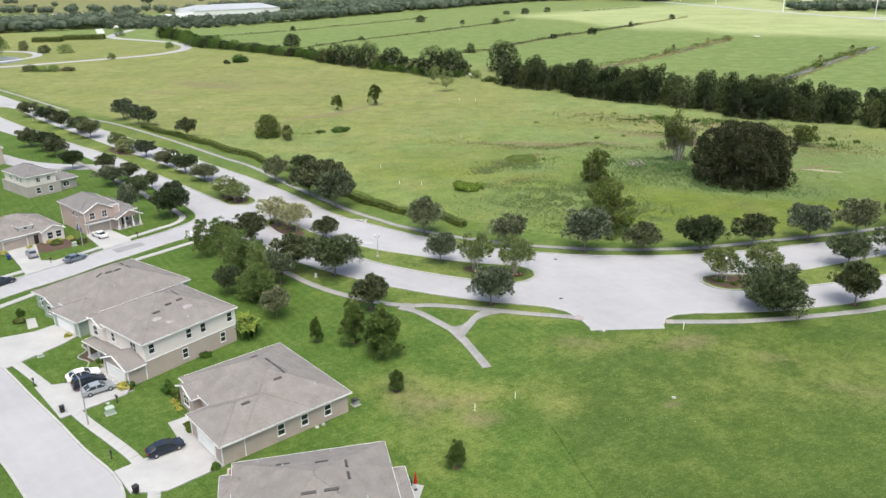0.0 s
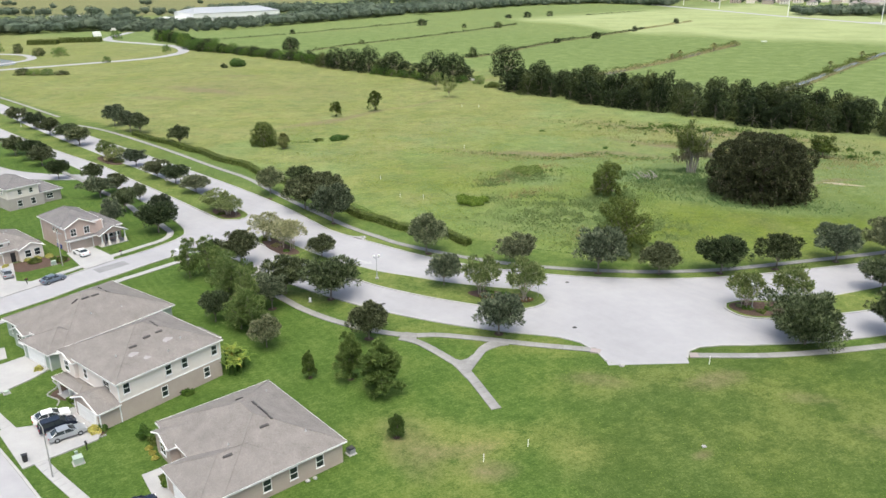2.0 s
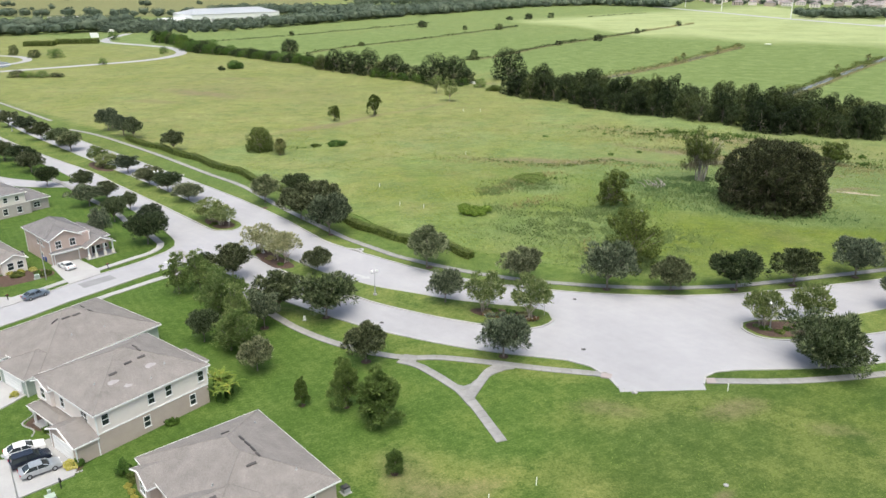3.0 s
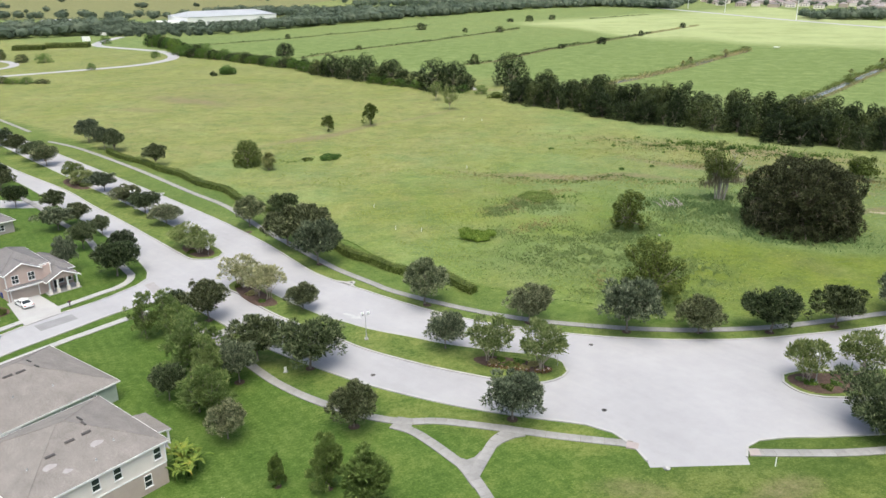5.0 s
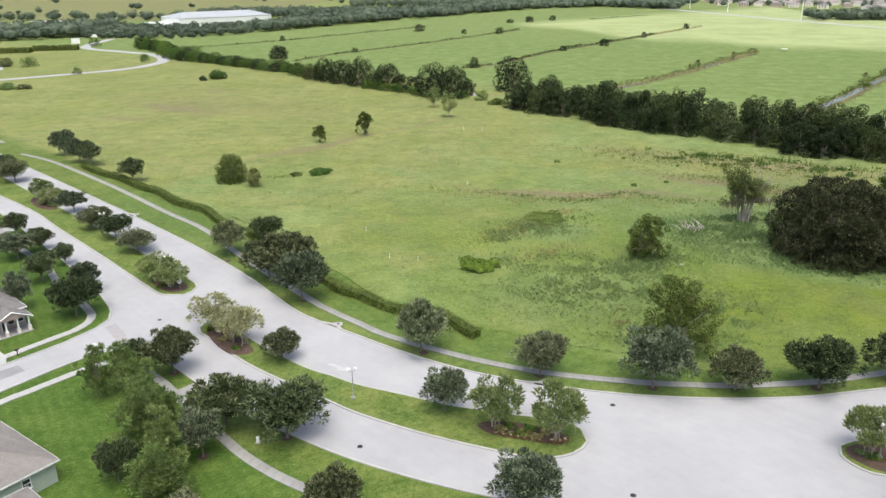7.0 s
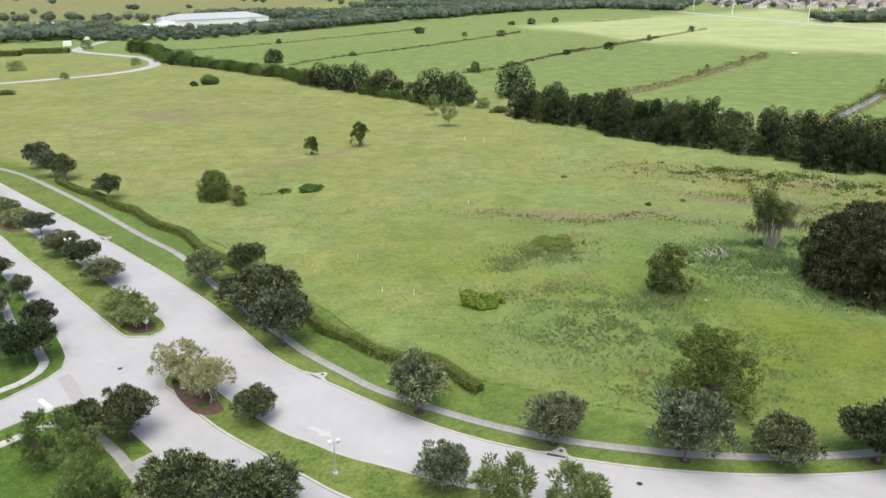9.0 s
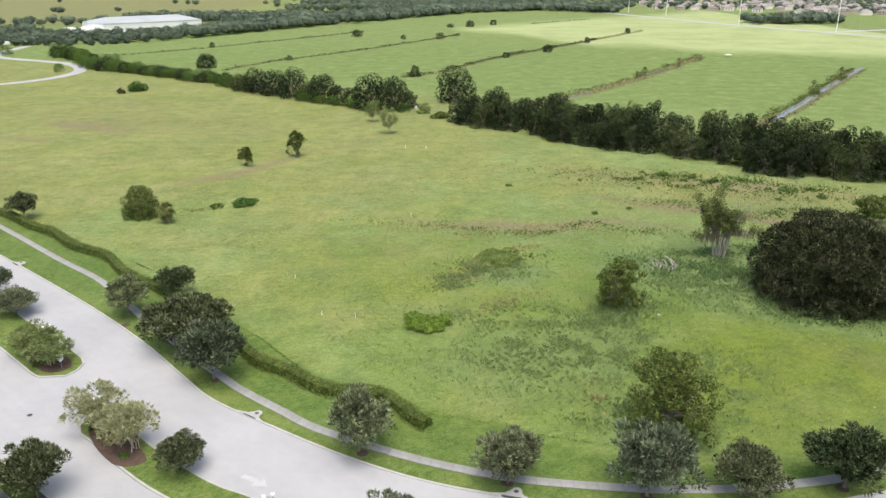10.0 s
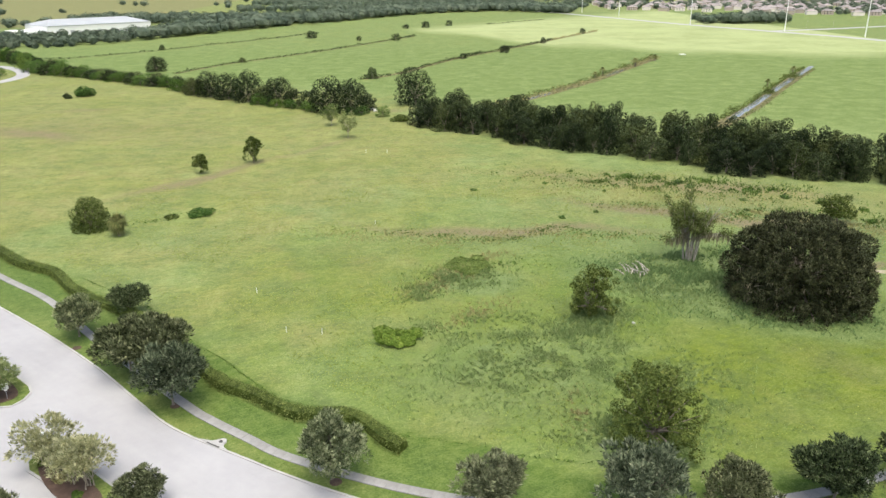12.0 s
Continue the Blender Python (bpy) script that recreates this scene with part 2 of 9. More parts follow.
    bump(nt, p, calc(nt, "ADD", calc(nt, "MULTIPLY", fine, 0.7), calc(nt, "MULTIPLY", tiny, 0.3)), 0.6, 0.25)
    return m


def road_material():
    m, nt, p = blank("pale_concrete_road", 0.85, 0, 0.25)
    v = coords(nt)
    big, mid, fine = noise_tex(nt, 0.06, 4, 0.6, v), noise_tex(nt, 0.5, 5, 0.65, v), noise_tex(nt, 14, 4, 0.7, v)
    f = calc(nt, "ADD", calc(nt, "MULTIPLY", big, 0.5), calc(nt, "ADD", calc(nt, "MULTIPLY", mid, 0.2), calc(nt, "MULTIPLY", fine, 0.3)))
    mq = nt.nodes.new("ShaderNodeMapping")
    mq.vector_type = "TEXTURE"
    mq.inputs["Rotation"].default_value[2] = radians(-43)
    mq.inputs["Scale"].default_value = (14, 1.3, 1)
    nt.links.new(v, mq.inputs["Vector"])
    worn = noise_tex(nt, 1.0, 3, 0.5, mq.outputs[0])               # wheel-worn streaks
    f = calc(nt, "ADD", calc(nt, "MULTIPLY", f, 0.88), calc(nt, "MULTIPLY", worn, 0.12))
    c = ramp(nt, f, [(0.34, (0.275, 0.272, 0.284)), (0.5, (0.325, 0.322, 0.334)), (0.66, (0.375, 0.372, 0.382))])
    nt.links.new(c, p.inputs["Base Color"])
    bump(nt, p, fine, 0.2, 0.01)
    return m


def shingle_material(name, dark, light):
    m, nt, p = blank(name, 0.9, 0, 0.2)
    v = coords(nt)
    a, b = noise_tex(nt, 0.5, 5, 0.6, v), noise_tex(nt, 9, 4, 0.7, v)
    br = nt.nodes.new("ShaderNodeTexBrick")
    br.inputs["Scale"].default_value, br.inputs["Mortar Size"].default_value = 3.0, 0.03
    br.inputs["Color1"].default_value, br.inputs["Color2"].default_value, br.inputs["Mortar"].default_value = (0.82, 0.82, 0.82, 1), (1.1, 1.1, 1.1, 1), (0.68, 0.68, 0.68, 1)
    nt.links.new(v, br.inputs["Vector"])
    c = ramp(nt, calc(nt, "ADD", calc(nt, "MULTIPLY", a, 0.5), calc(nt, "MULTIPLY", b, 0.5)), [(0.33, dark), (0.67, light)])
    nt.links.new(mix(nt, 0.8, c, br.outputs[0], "MULTIPLY"), p.inputs["Base Color"])
    bump(nt, p, b, 0.4, 0.02)
    return m


GRASS = ground_material()
ROAD = road_material()
CONC = rough_mat("pavement_concrete", (0.185, 0.181, 0.178), (0.31, 0.305, 0.298), 0.25, 9, 0.85, 0.2, 0.01, 0.25, 0.16)
KERB = rough_mat("kerb_concrete", (0.29, 0.286, 0.28), (0.42, 0.415, 0.405), 0.5, 9, 0.85, 0.2, 0.01)
DRIVE = rough_mat("driveway_concrete", (0.30, 0.297, 0.294), (0.41, 0.406, 0.40), 0.2, 9, 0.85, 0.15, 0.01)
PATCH = rough_mat("grey_asphalt_patch", (0.19, 0.19, 0.195), (0.26, 0.26, 0.265), 0.4, 12)
PAVER = rough_mat("pink_paver", (0.255, 0.243, 0.243), (0.325, 0.31, 0.31), 1.0, 8)
JOINT = rough_mat("joint_soil", (0.13, 0.12, 0.09), (0.2, 0.18, 0.14), 1, 9)
MULCH = rough_mat("red_mulch", (0.05, 0.033, 0.026), (0.12, 0.08, 0.062), 1.2, 14, 0.95, 0.8, 0.06)
IRON = rough_mat("cast_iron", (0.03, 0.03, 0.03), (0.07, 0.065, 0.06), 2, 25, 0.6, 0.3, 0.01, 0.4)
WHITE = plain("white_paint", (0.78, 0.78, 0.77), 0.55)
PAINTLINE = rough_mat("road_paint", (0.42, 0.42, 0.425), (0.55, 0.55, 0.55), 1, 10)
PAINTWORN = rough_mat("worn_road_paint", (0.335, 0.335, 0.34), (0.43, 0.43, 0.435), 1.5, 10)
BARK = rough_mat("grey_bark", (0.12, 0.1, 0.085), (0.29, 0.25, 0.21), 2, 20, 0.95, 0.7, 0.04)
PALEBARK = rough_mat("pale_smooth_bark", (0.30, 0.25, 0.20), (0.46, 0.40, 0.34), 2, 12, 0.8, 0.3, 0.02)
DEADWOOD = rough_mat("weathered_dead_wood", (0.27, 0.245, 0.22), (0.5, 0.46, 0.415), 2, 15, 0.95, 0.6, 0.04)
MOSS = leaf_mat("spanish_moss", (0.13, 0.115, 0.085), (0.21, 0.19, 0.15), (0.34, 0.315, 0.26), 0.25, 0.8, 0.6, 0.0)
# oak and belt leaves: near-black ends paint crown shade, pale ends lit tips
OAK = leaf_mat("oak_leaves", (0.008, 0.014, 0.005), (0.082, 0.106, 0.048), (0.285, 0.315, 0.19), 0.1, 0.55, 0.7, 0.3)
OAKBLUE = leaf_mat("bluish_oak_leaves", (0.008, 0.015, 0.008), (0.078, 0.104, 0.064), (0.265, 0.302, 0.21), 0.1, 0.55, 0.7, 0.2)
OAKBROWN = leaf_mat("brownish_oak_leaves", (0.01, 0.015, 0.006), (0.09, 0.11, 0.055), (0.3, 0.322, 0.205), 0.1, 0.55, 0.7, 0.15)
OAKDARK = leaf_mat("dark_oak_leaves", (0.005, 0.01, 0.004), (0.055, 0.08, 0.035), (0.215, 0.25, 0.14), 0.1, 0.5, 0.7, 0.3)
OAKPALE = leaf_mat("grey_oak_leaves", (0.04, 0.05, 0.024), (0.14, 0.16, 0.092), (0.3, 0.325, 0.22), 0.15, 0.55, 0.7, 0.2)
OAKBIG = leaf_mat("old_oak_leaves", (0.009, 0.012, 0.006), (0.054, 0.063, 0.032), (0.2, 0.212, 0.13), 0.1, 0.6, 0.65, 0.0, 0.35)
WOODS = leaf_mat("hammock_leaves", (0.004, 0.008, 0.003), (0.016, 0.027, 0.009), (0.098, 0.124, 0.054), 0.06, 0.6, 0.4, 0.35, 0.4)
WOODSLIGHT = leaf_mat("light_hammock_leaves", (0.009, 0.016, 0.005), (0.042, 0.058, 0.019), (0.145, 0.168, 0.07), 0.08, 0.6, 0.4, 0.2, 0.4)
# far leaves paled and blued: distance haze is put into their colour
HAZYWOODS = leaf_mat("hazy_far_leaves", (0.05, 0.076, 0.06), (0.09, 0.12, 0.092), (0.15, 0.183, 0.14), 0.2, 0.6, 0.16, 0.0, 0.03)
PINE = leaf_mat("pine_needles", (0.055, 0.092, 0.024), (0.15, 0.207, 0.068), (0.29, 0.345, 0.14), 0.35, 0.6, 0.4, 0.25)
PINEDARK = leaf_mat("dark_needles", (0.055, 0.092, 0.02), (0.115, 0.168, 0.044), (0.21, 0.27, 0.088), 0.25, 0.6, 0.4, 0.5)
CRAPE = leaf_mat("crape_myrtle_leaves", (0.16, 0.17, 0.085), (0.32, 0.33, 0.19), (0.5, 0.5, 0.34), 0.35, 0.6, 0.5, 0.2)
CRAPEGREEN = leaf_mat("green_myrtle_leaves", (0.07, 0.105, 0.03), (0.17, 0.215, 0.082), (0.32, 0.355, 0.18), 0.35, 0.6, 0.5, 0.2)
SHRUB = leaf_mat("shrub_leaves", (0.02025, 0.0486, 0.0081), (0.081, 0.144, 0.027), (0.1796, 0.2552, 0.0567), 0.25)
HEDGE = leaf_mat("hedge_leaves", (0.03, 0.048, 0.01), (0.085, 0.118, 0.03), (0.18, 0.215, 0.075), 0.22, 0.6, 0.6, 0.0)
YELLOWLEAF = leaf_mat("yellow_shrub_leaves", (0.25, 0.24, 0.05), (0.42, 0.40, 0.10), (0.6, 0.55, 0.22), 0.25)
BANANA = leaf_mat("banana_leaves", (0.10, 0.16, 0.03), (0.20, 0.26, 0.05), (0.42, 0.30, 0.06), 0.3, 0.4)
PALMLEAF = leaf_mat("palm_fronds", (0.08, 0.1, 0.035), (0.15, 0.17, 0.065), (0.27, 0.265, 0.125), 0.25, 0.6, 0.5, 0.0)
WEEDS = leaf_mat("meadow_weeds", (0.13, 0.195, 0.075), (0.2, 0.27, 0.115), (0.29, 0.355, 0.175), 0.4, 0.7, 0.5, 0.0)
STRAWTUFT = leaf_mat("dry_weeds", (0.22, 0.215, 0.105), (0.32, 0.305, 0.16), (0.43, 0.41, 0.24), 0.45, 0.8, 0.5, 0.0)
WATER, _nt, _p = blank("ditch_water", 0.1, 0, 1.0)
_p.inputs["Base Color"].default_value = (0.2, 0.21, 0.21, 1)
bump(_nt, _p, noise_tex(_nt, 0.8, 3, 0.5, coords(_nt)), 0.05, 0.05)
BANK = rough_mat("ditch_bank", (0.06, 0.075, 0.025), (0.20, 0.16, 0.08), 0.12, 1.5, 0.95, 0.8, 0.3)
SHINGLE = shingle_material("grey_brown_shingles", (0.165, 0.152, 0.143), (0.275, 0.254, 0.238))
SHINGLEDARK = shingle_material("grey_shingles", (0.145, 0.137, 0.138), (0.225, 0.215, 0.213))
STUCCOTAN = rough_mat("tan_stucco", (0.37, 0.312, 0.27), (0.46, 0.395, 0.345), 0.4, 14, 0.9, 0.2, 0.01)
STUCCOCREAM = rough_mat("cream_siding", (0.66, 0.605, 0.56), (0.76, 0.70, 0.655), 0.4, 14, 0.85, 0.15, 0.01)
STUCCOGREEN = rough_mat("sage_green_stucco", (0.30, 0.35, 0.30), (0.38, 0.43, 0.38), 0.4, 14, 0.85, 0.15, 0.01)
STUCCOBRICK = rough_mat("pinkish_brown_stucco", (0.42, 0.325, 0.285), (0.52, 0.415, 0.365), 0.4, 14, 0.9, 0.2, 0.01)
STUCCOGREY = rough_mat("grey_stucco", (0.33, 0.30, 0.28), (0.42, 0.39, 0.36), 0.4, 14, 0.9, 0.2, 0.01)
GLASS, _nt, _p = blank("window_glass", 0.05, 0, 0.6)
_p.inputs["Base Color"].default_value = (0.025, 0.032, 0.035, 1)
BLACK = plain("black_plastic", (0.02, 0.02, 0.022), 0.5)
VENT = plain("dark_roof_vent", (0.055, 0.05, 0.05), 0.6)
GREYMETAL = plain("grey_metal", (0.36, 0.37, 0.38), 0.45, 0.3)
METALROOF = rough_mat("pale_metal_roof", (0.31, 0.325, 0.34), (0.39, 0.405, 0.42), 0.05, 1, 0.5, 0.1, 0.02)
TYRE = plain("tyre_rubber", (0.02, 0.02, 0.02), 0.8)
TILEROOF = rough_mat("far_brown_roofs", (0.19, 0.168, 0.165), (0.3, 0.27, 0.263), 0.1, 2, 0.9, 0.2, 0.02, 0.2, 0.5)


# ---------------------------------------------------------------- building helpers
def mesh_of(name, bm, material):
    me = bpy.data.meshes.new(name)
    bm.to_mesh(me)
    bm.free()
    for m in (material if isinstance(material, (list, tuple)) else [material]):
        me.materials.append(m)
    return me


def part(name, bm, material, parent=None, label=""):
    ob = new(name, mesh_of(name, bm, material) if isinstance(bm, bmesh.types.BMesh) else bm)
    ob.parent = parent
    if label:
        ob["label"] = label
    return ob


def raw(name, verts, faces, material):
    me = bpy.data.meshes.new(name)
    me.from_pydata(verts, [], faces)
    for m in (material if isinstance(material, (list, tuple)) else [material]):
        me.materials.append(m)
    return me


def base(name, x, y, z=0.0, turn=0.0):
    ob = new(name)
    ob.matrix_basis = pose(x, y, z, 0, 0, turn)
    return ob


def box(bm, x0, x1, y0, y1, z0, z1, bev=0.0, mi=0):
    r = bmesh.ops.create_cube(bm, size=1, matrix=Matrix.Translation(((x0 + x1) / 2, (y0 + y1) / 2, (z0 + z1) / 2)) @ Matrix.Diagonal((x1 - x0, y1 - y0, z1 - z0, 1)))
    vs = r["verts"]
    for f in {f for v in vs for f in v.link_faces}:
        f.material_index = mi
    if bev:
        bmesh.ops.bevel(bm, geom=list({e for v in vs for e in v.link_edges}), offset=bev, segments=2, affect="EDGES")
    return bm


def rod(bm, a, b, r0, r1=None, seg=8, mi=0):
    a, b = Vector(a), Vector(b)
    r1 = r0 if r1 is None else r1
    m = Matrix.Translation((a + b) / 2) @ (b - a).to_track_quat("Z", "Y").to_matrix().to_4x4()
    r = bmesh.ops.create_cone(bm, cap_ends=True, segments=seg, radius1=r0, radius2=max(r1, 0.001), depth=(b - a).length, matrix=m)
    for f in {f for v in r["verts"] for f in v.link_faces}:
        f.material_index = mi
    return bm


def ball(bm, c, r, sub=2, squash=1.0, mi=0):
    q = bmesh.ops.create_icosphere(bm, subdivisions=sub, radius=r, matrix=Matrix.Translation(c) @ Matrix.Diagonal((1, 1, squash, 1)))
    for f in {f for v in q["verts"] for f in v.link_faces}:
        f.material_index = mi
    return bm


def glide(pts, step=2.0, closed=False):
    """A smooth line through a few plan points."""
    P = [Vector(p) for p in pts]
    n = len(P)
    out = []
    for i in range(n if closed else n - 1):
        if closed:
            p0, p1, p2, p3 = P[i - 1], P[i], P[(i + 1) % n], P[(i + 2) % n]
        else:
            p0, p1, p2, p3 = P[max(i - 1, 0)], P[i], P[i + 1], P[min(i + 2, n - 1)]
        k = max(1, int((p2 - p1).length / step))
        for j in range(k):
            s = j / k
            out.append(0.5 * ((2 * p1) + (p2 - p0) * s + (2 * p0 - 5 * p1 + 4 * p2 - p3) * s * s + (3 * p1 - p0 - 3 * p2 + p3) * s ** 3))
    if not closed:
        out.append(P[-1])
    return out


def normals2(line, closed=False):
    out = []
    n = len(line)
    for i in range(n):
        a = line[i - 1] if (i or closed) else line[0]
        b = line[(i + 1) % n] if (i < n - 1 or closed) else line[-1]
        d = (b - a).normalized()
        out.append(Vector((-d.y, d.x)))
    return out


def ribbon(name, line, w, z0, z1, material, closed=False, off=0.0):
    """A strip of width w along a plan line, from z0 up to z1."""
    N = normals2(line, closed)
    verts, faces = [], []
    for p, n in zip(line, N):
        a, b = p + n * (off + w / 2), p + n * (off - w / 2)
        verts += [(a.x, a.y, z0), (a.x, a.y, z1), (b.x, b.y, z1), (b.x, b.y, z0)]
    k = len(line)
    for i in range(k if closed else k - 1):
        s, t = 4 * i, 4 * ((i + 1) % k)
        for j in range(3):
            faces.append((s + j + 1, s + j, t + j, t + j + 1))
    if not closed:
        faces += [(0, 1, 2, 3), (4 * k - 1, 4 * k - 2, 4 * k - 3, 4 * k - 4)]
    return raw(name, verts, faces, material)


def sheet(name, outline, z, material, z0=None):
    """A flat piece of the plan inside an outline, with sides down to z0."""
    vs = [Vector((p[0], p[1], 0)) for p in outline]
    tri = tessellate_polygon([vs])
    verts = [(p.x, p.y, z) for p in vs]
    faces = []
    for a, b, c in tri:
        up = (vs[b] - vs[a]).cross(vs[c] - vs[a]).z > 0
        faces.append((a, b, c) if up else (a, c, b))
    if z0 is not None:
        n = len(vs)
        verts += [(p.x, p.y, z0) for p in vs]
        faces += [(i, (i + 1) % n, n + (i + 1) % n, n + i) for i in range(n)]
    return raw(name, verts, faces, material)


def setting(name, me, label, category):
    return tagged(new(name, me), label, category, kind="structure")


# ---------------------------------------------------------------- ground and roads
def blob(X, Y, x, y, rx, ry, turn=0.0, soft=0.5):
    """1 inside an ellipse, falling softly to 0."""
    c, s = math.cos(radians(turn)), math.sin(radians(turn))
    u, v = (X - x) * c + (Y - y) * s, -(X - x) * s + (Y - y) * c
    d = np.sqrt((u / rx) ** 2 + (v / ry) ** 2)
    return np.clip((1 + soft - d) / (2 * soft), 0, 1)


NKERB = glide([(-330, 458), (-230, 366), (-158, 299.8), (-120, 265.8), (-91, 239.9), (-68, 218.7), (-56.8, 207.8), (-46, 196.4), (-37.6, 186.4), (-30.4, 178.3), (-19.1, 170.0), (-11.6, 164.8), (-4, 160.3), (2.2, 157.4), (6.5, 155.9), (12.3, 154.2), (19.5, 152.7), (25.2, 151.9), (33, 151.4), (40.5, 151.5), (46.6, 152.0), (50.7, 152.6), (55.6, 153.7), (64.3, 155.8), (72.5, 158.2), (86.3, 162.6), (110, 171.3), (150, 188), (220, 220)])
SEAST = glide([(36.4, 118.6), (37.2, 120.9), (39.2, 122.4), (43, 123.2), (50, 123.7), (63.2, 125.8), (79.3, 131), (110, 144), (160, 167), (228, 198)])
SWEST = glide([(-56.6, 163.9), (-53.8, 163.8), (-50.5, 161.4), (-44.3, 156.1), (-34, 147), (-23.5, 140), (-13.7, 134.5), (-1.4, 129.5), (9, 126.8), (17, 125.2), (20.3, 123.4), (22.8, 119.6), (23.6, 117.2)])
WOUTER = glide([(-352, 434), (-252, 343), (-182.4, 284), (-143.2, 255), (-125, 239.5), (-90.9, 206.3), (-74.6, 189), (-71, 185), (-66.3, 178.6), (-65, 175), (-65.6, 171.6), (-66.6, 169.5)])
MEDW = glide([(-205, 332), (-170, 298), (-120, 252), (-90, 225), (-70, 206), (-58, 195), (-54.3, 190.3), (-55.6, 186.4), (-59.5, 186.2), (-65, 191), (-83, 208.5), (-102, 226.5), (-117, 241), (-149, 267), (-195, 308), (-215, 328)], 2.0, True)
MEDE = glide([(-47.4, 171.9), (-46.5, 175), (-43.5, 174.4), (-34.9, 166.0), (-26.1, 158.8), (-21, 156.0), (-16.4, 153.4), (-9.4, 150.8), (-2, 148), (7, 145.9), (12.8, 144.9), (15.6, 142.6), (16.0, 139.8), (13.7, 137), (9, 135.9), (2.5, 137.8), (-6.1, 141), (-15.3, 145.5), (-20.2, 148.8), (-28.8, 154.7), (-33.9, 158.4), (-39.1, 163.0), (-43.8, 167.8), (-46.5, 170)], 1.5, True)
MEDR = glide([(47.9, 137.8), (48.6, 140), (51, 141.2), (57, 141.4), (64, 142.3), (70, 144.3), (80, 148.6), (90, 153.2), (120, 167), (170, 190), (200, 203), (202, 196), (170, 181), (120, 158), (85, 142), (76, 138.6), (66.5, 135.8), (58, 133.9), (52, 133.7), (49.2, 135)], 1.5, True)

ST2UP = glide([(-66.6, 169.5), (-68.3, 166), (-71.3, 161.5), (-74.3, 157.6), (-77.5, 152.6), (-82.2, 144.4), (-91, 131), (-104, 109), (-125, 74)])
ST2LO = glide([(-56.6, 163.9), (-59.6, 163.0), (-62, 160.9), (-65, 157), (-69.3, 150.3), (-73.6, 143.9), (-77.1, 137.6), (-80.4, 132.8), (-84, 127.5), (-88.5, 119.5), (-98, 100), (-117, 66)])
ST1UP = glide([(-92.5, 110.5), (-86, 110.5), (-80, 108.3), (-69.7, 101), (-60, 92.5), (-52.4, 85.9), (-45.4, 79.6), (-39.6, 74.9), (-36.6, 71.2), (-34.8, 66.5), (-34.4, 60), (-36, 40), (-38, 10), (-42, -60), (-50, -200)])
ST1LO = glide([(-98, 100), (-92, 101.5), (-85, 99.5), (-78, 94.6), (-66, 84.5), (-56.7, 78.3), (-49.8, 72), (-45.2, 66.8), (-43, 60), (-44, 40), (-46, 10), (-50, -60), (-58, -200)])


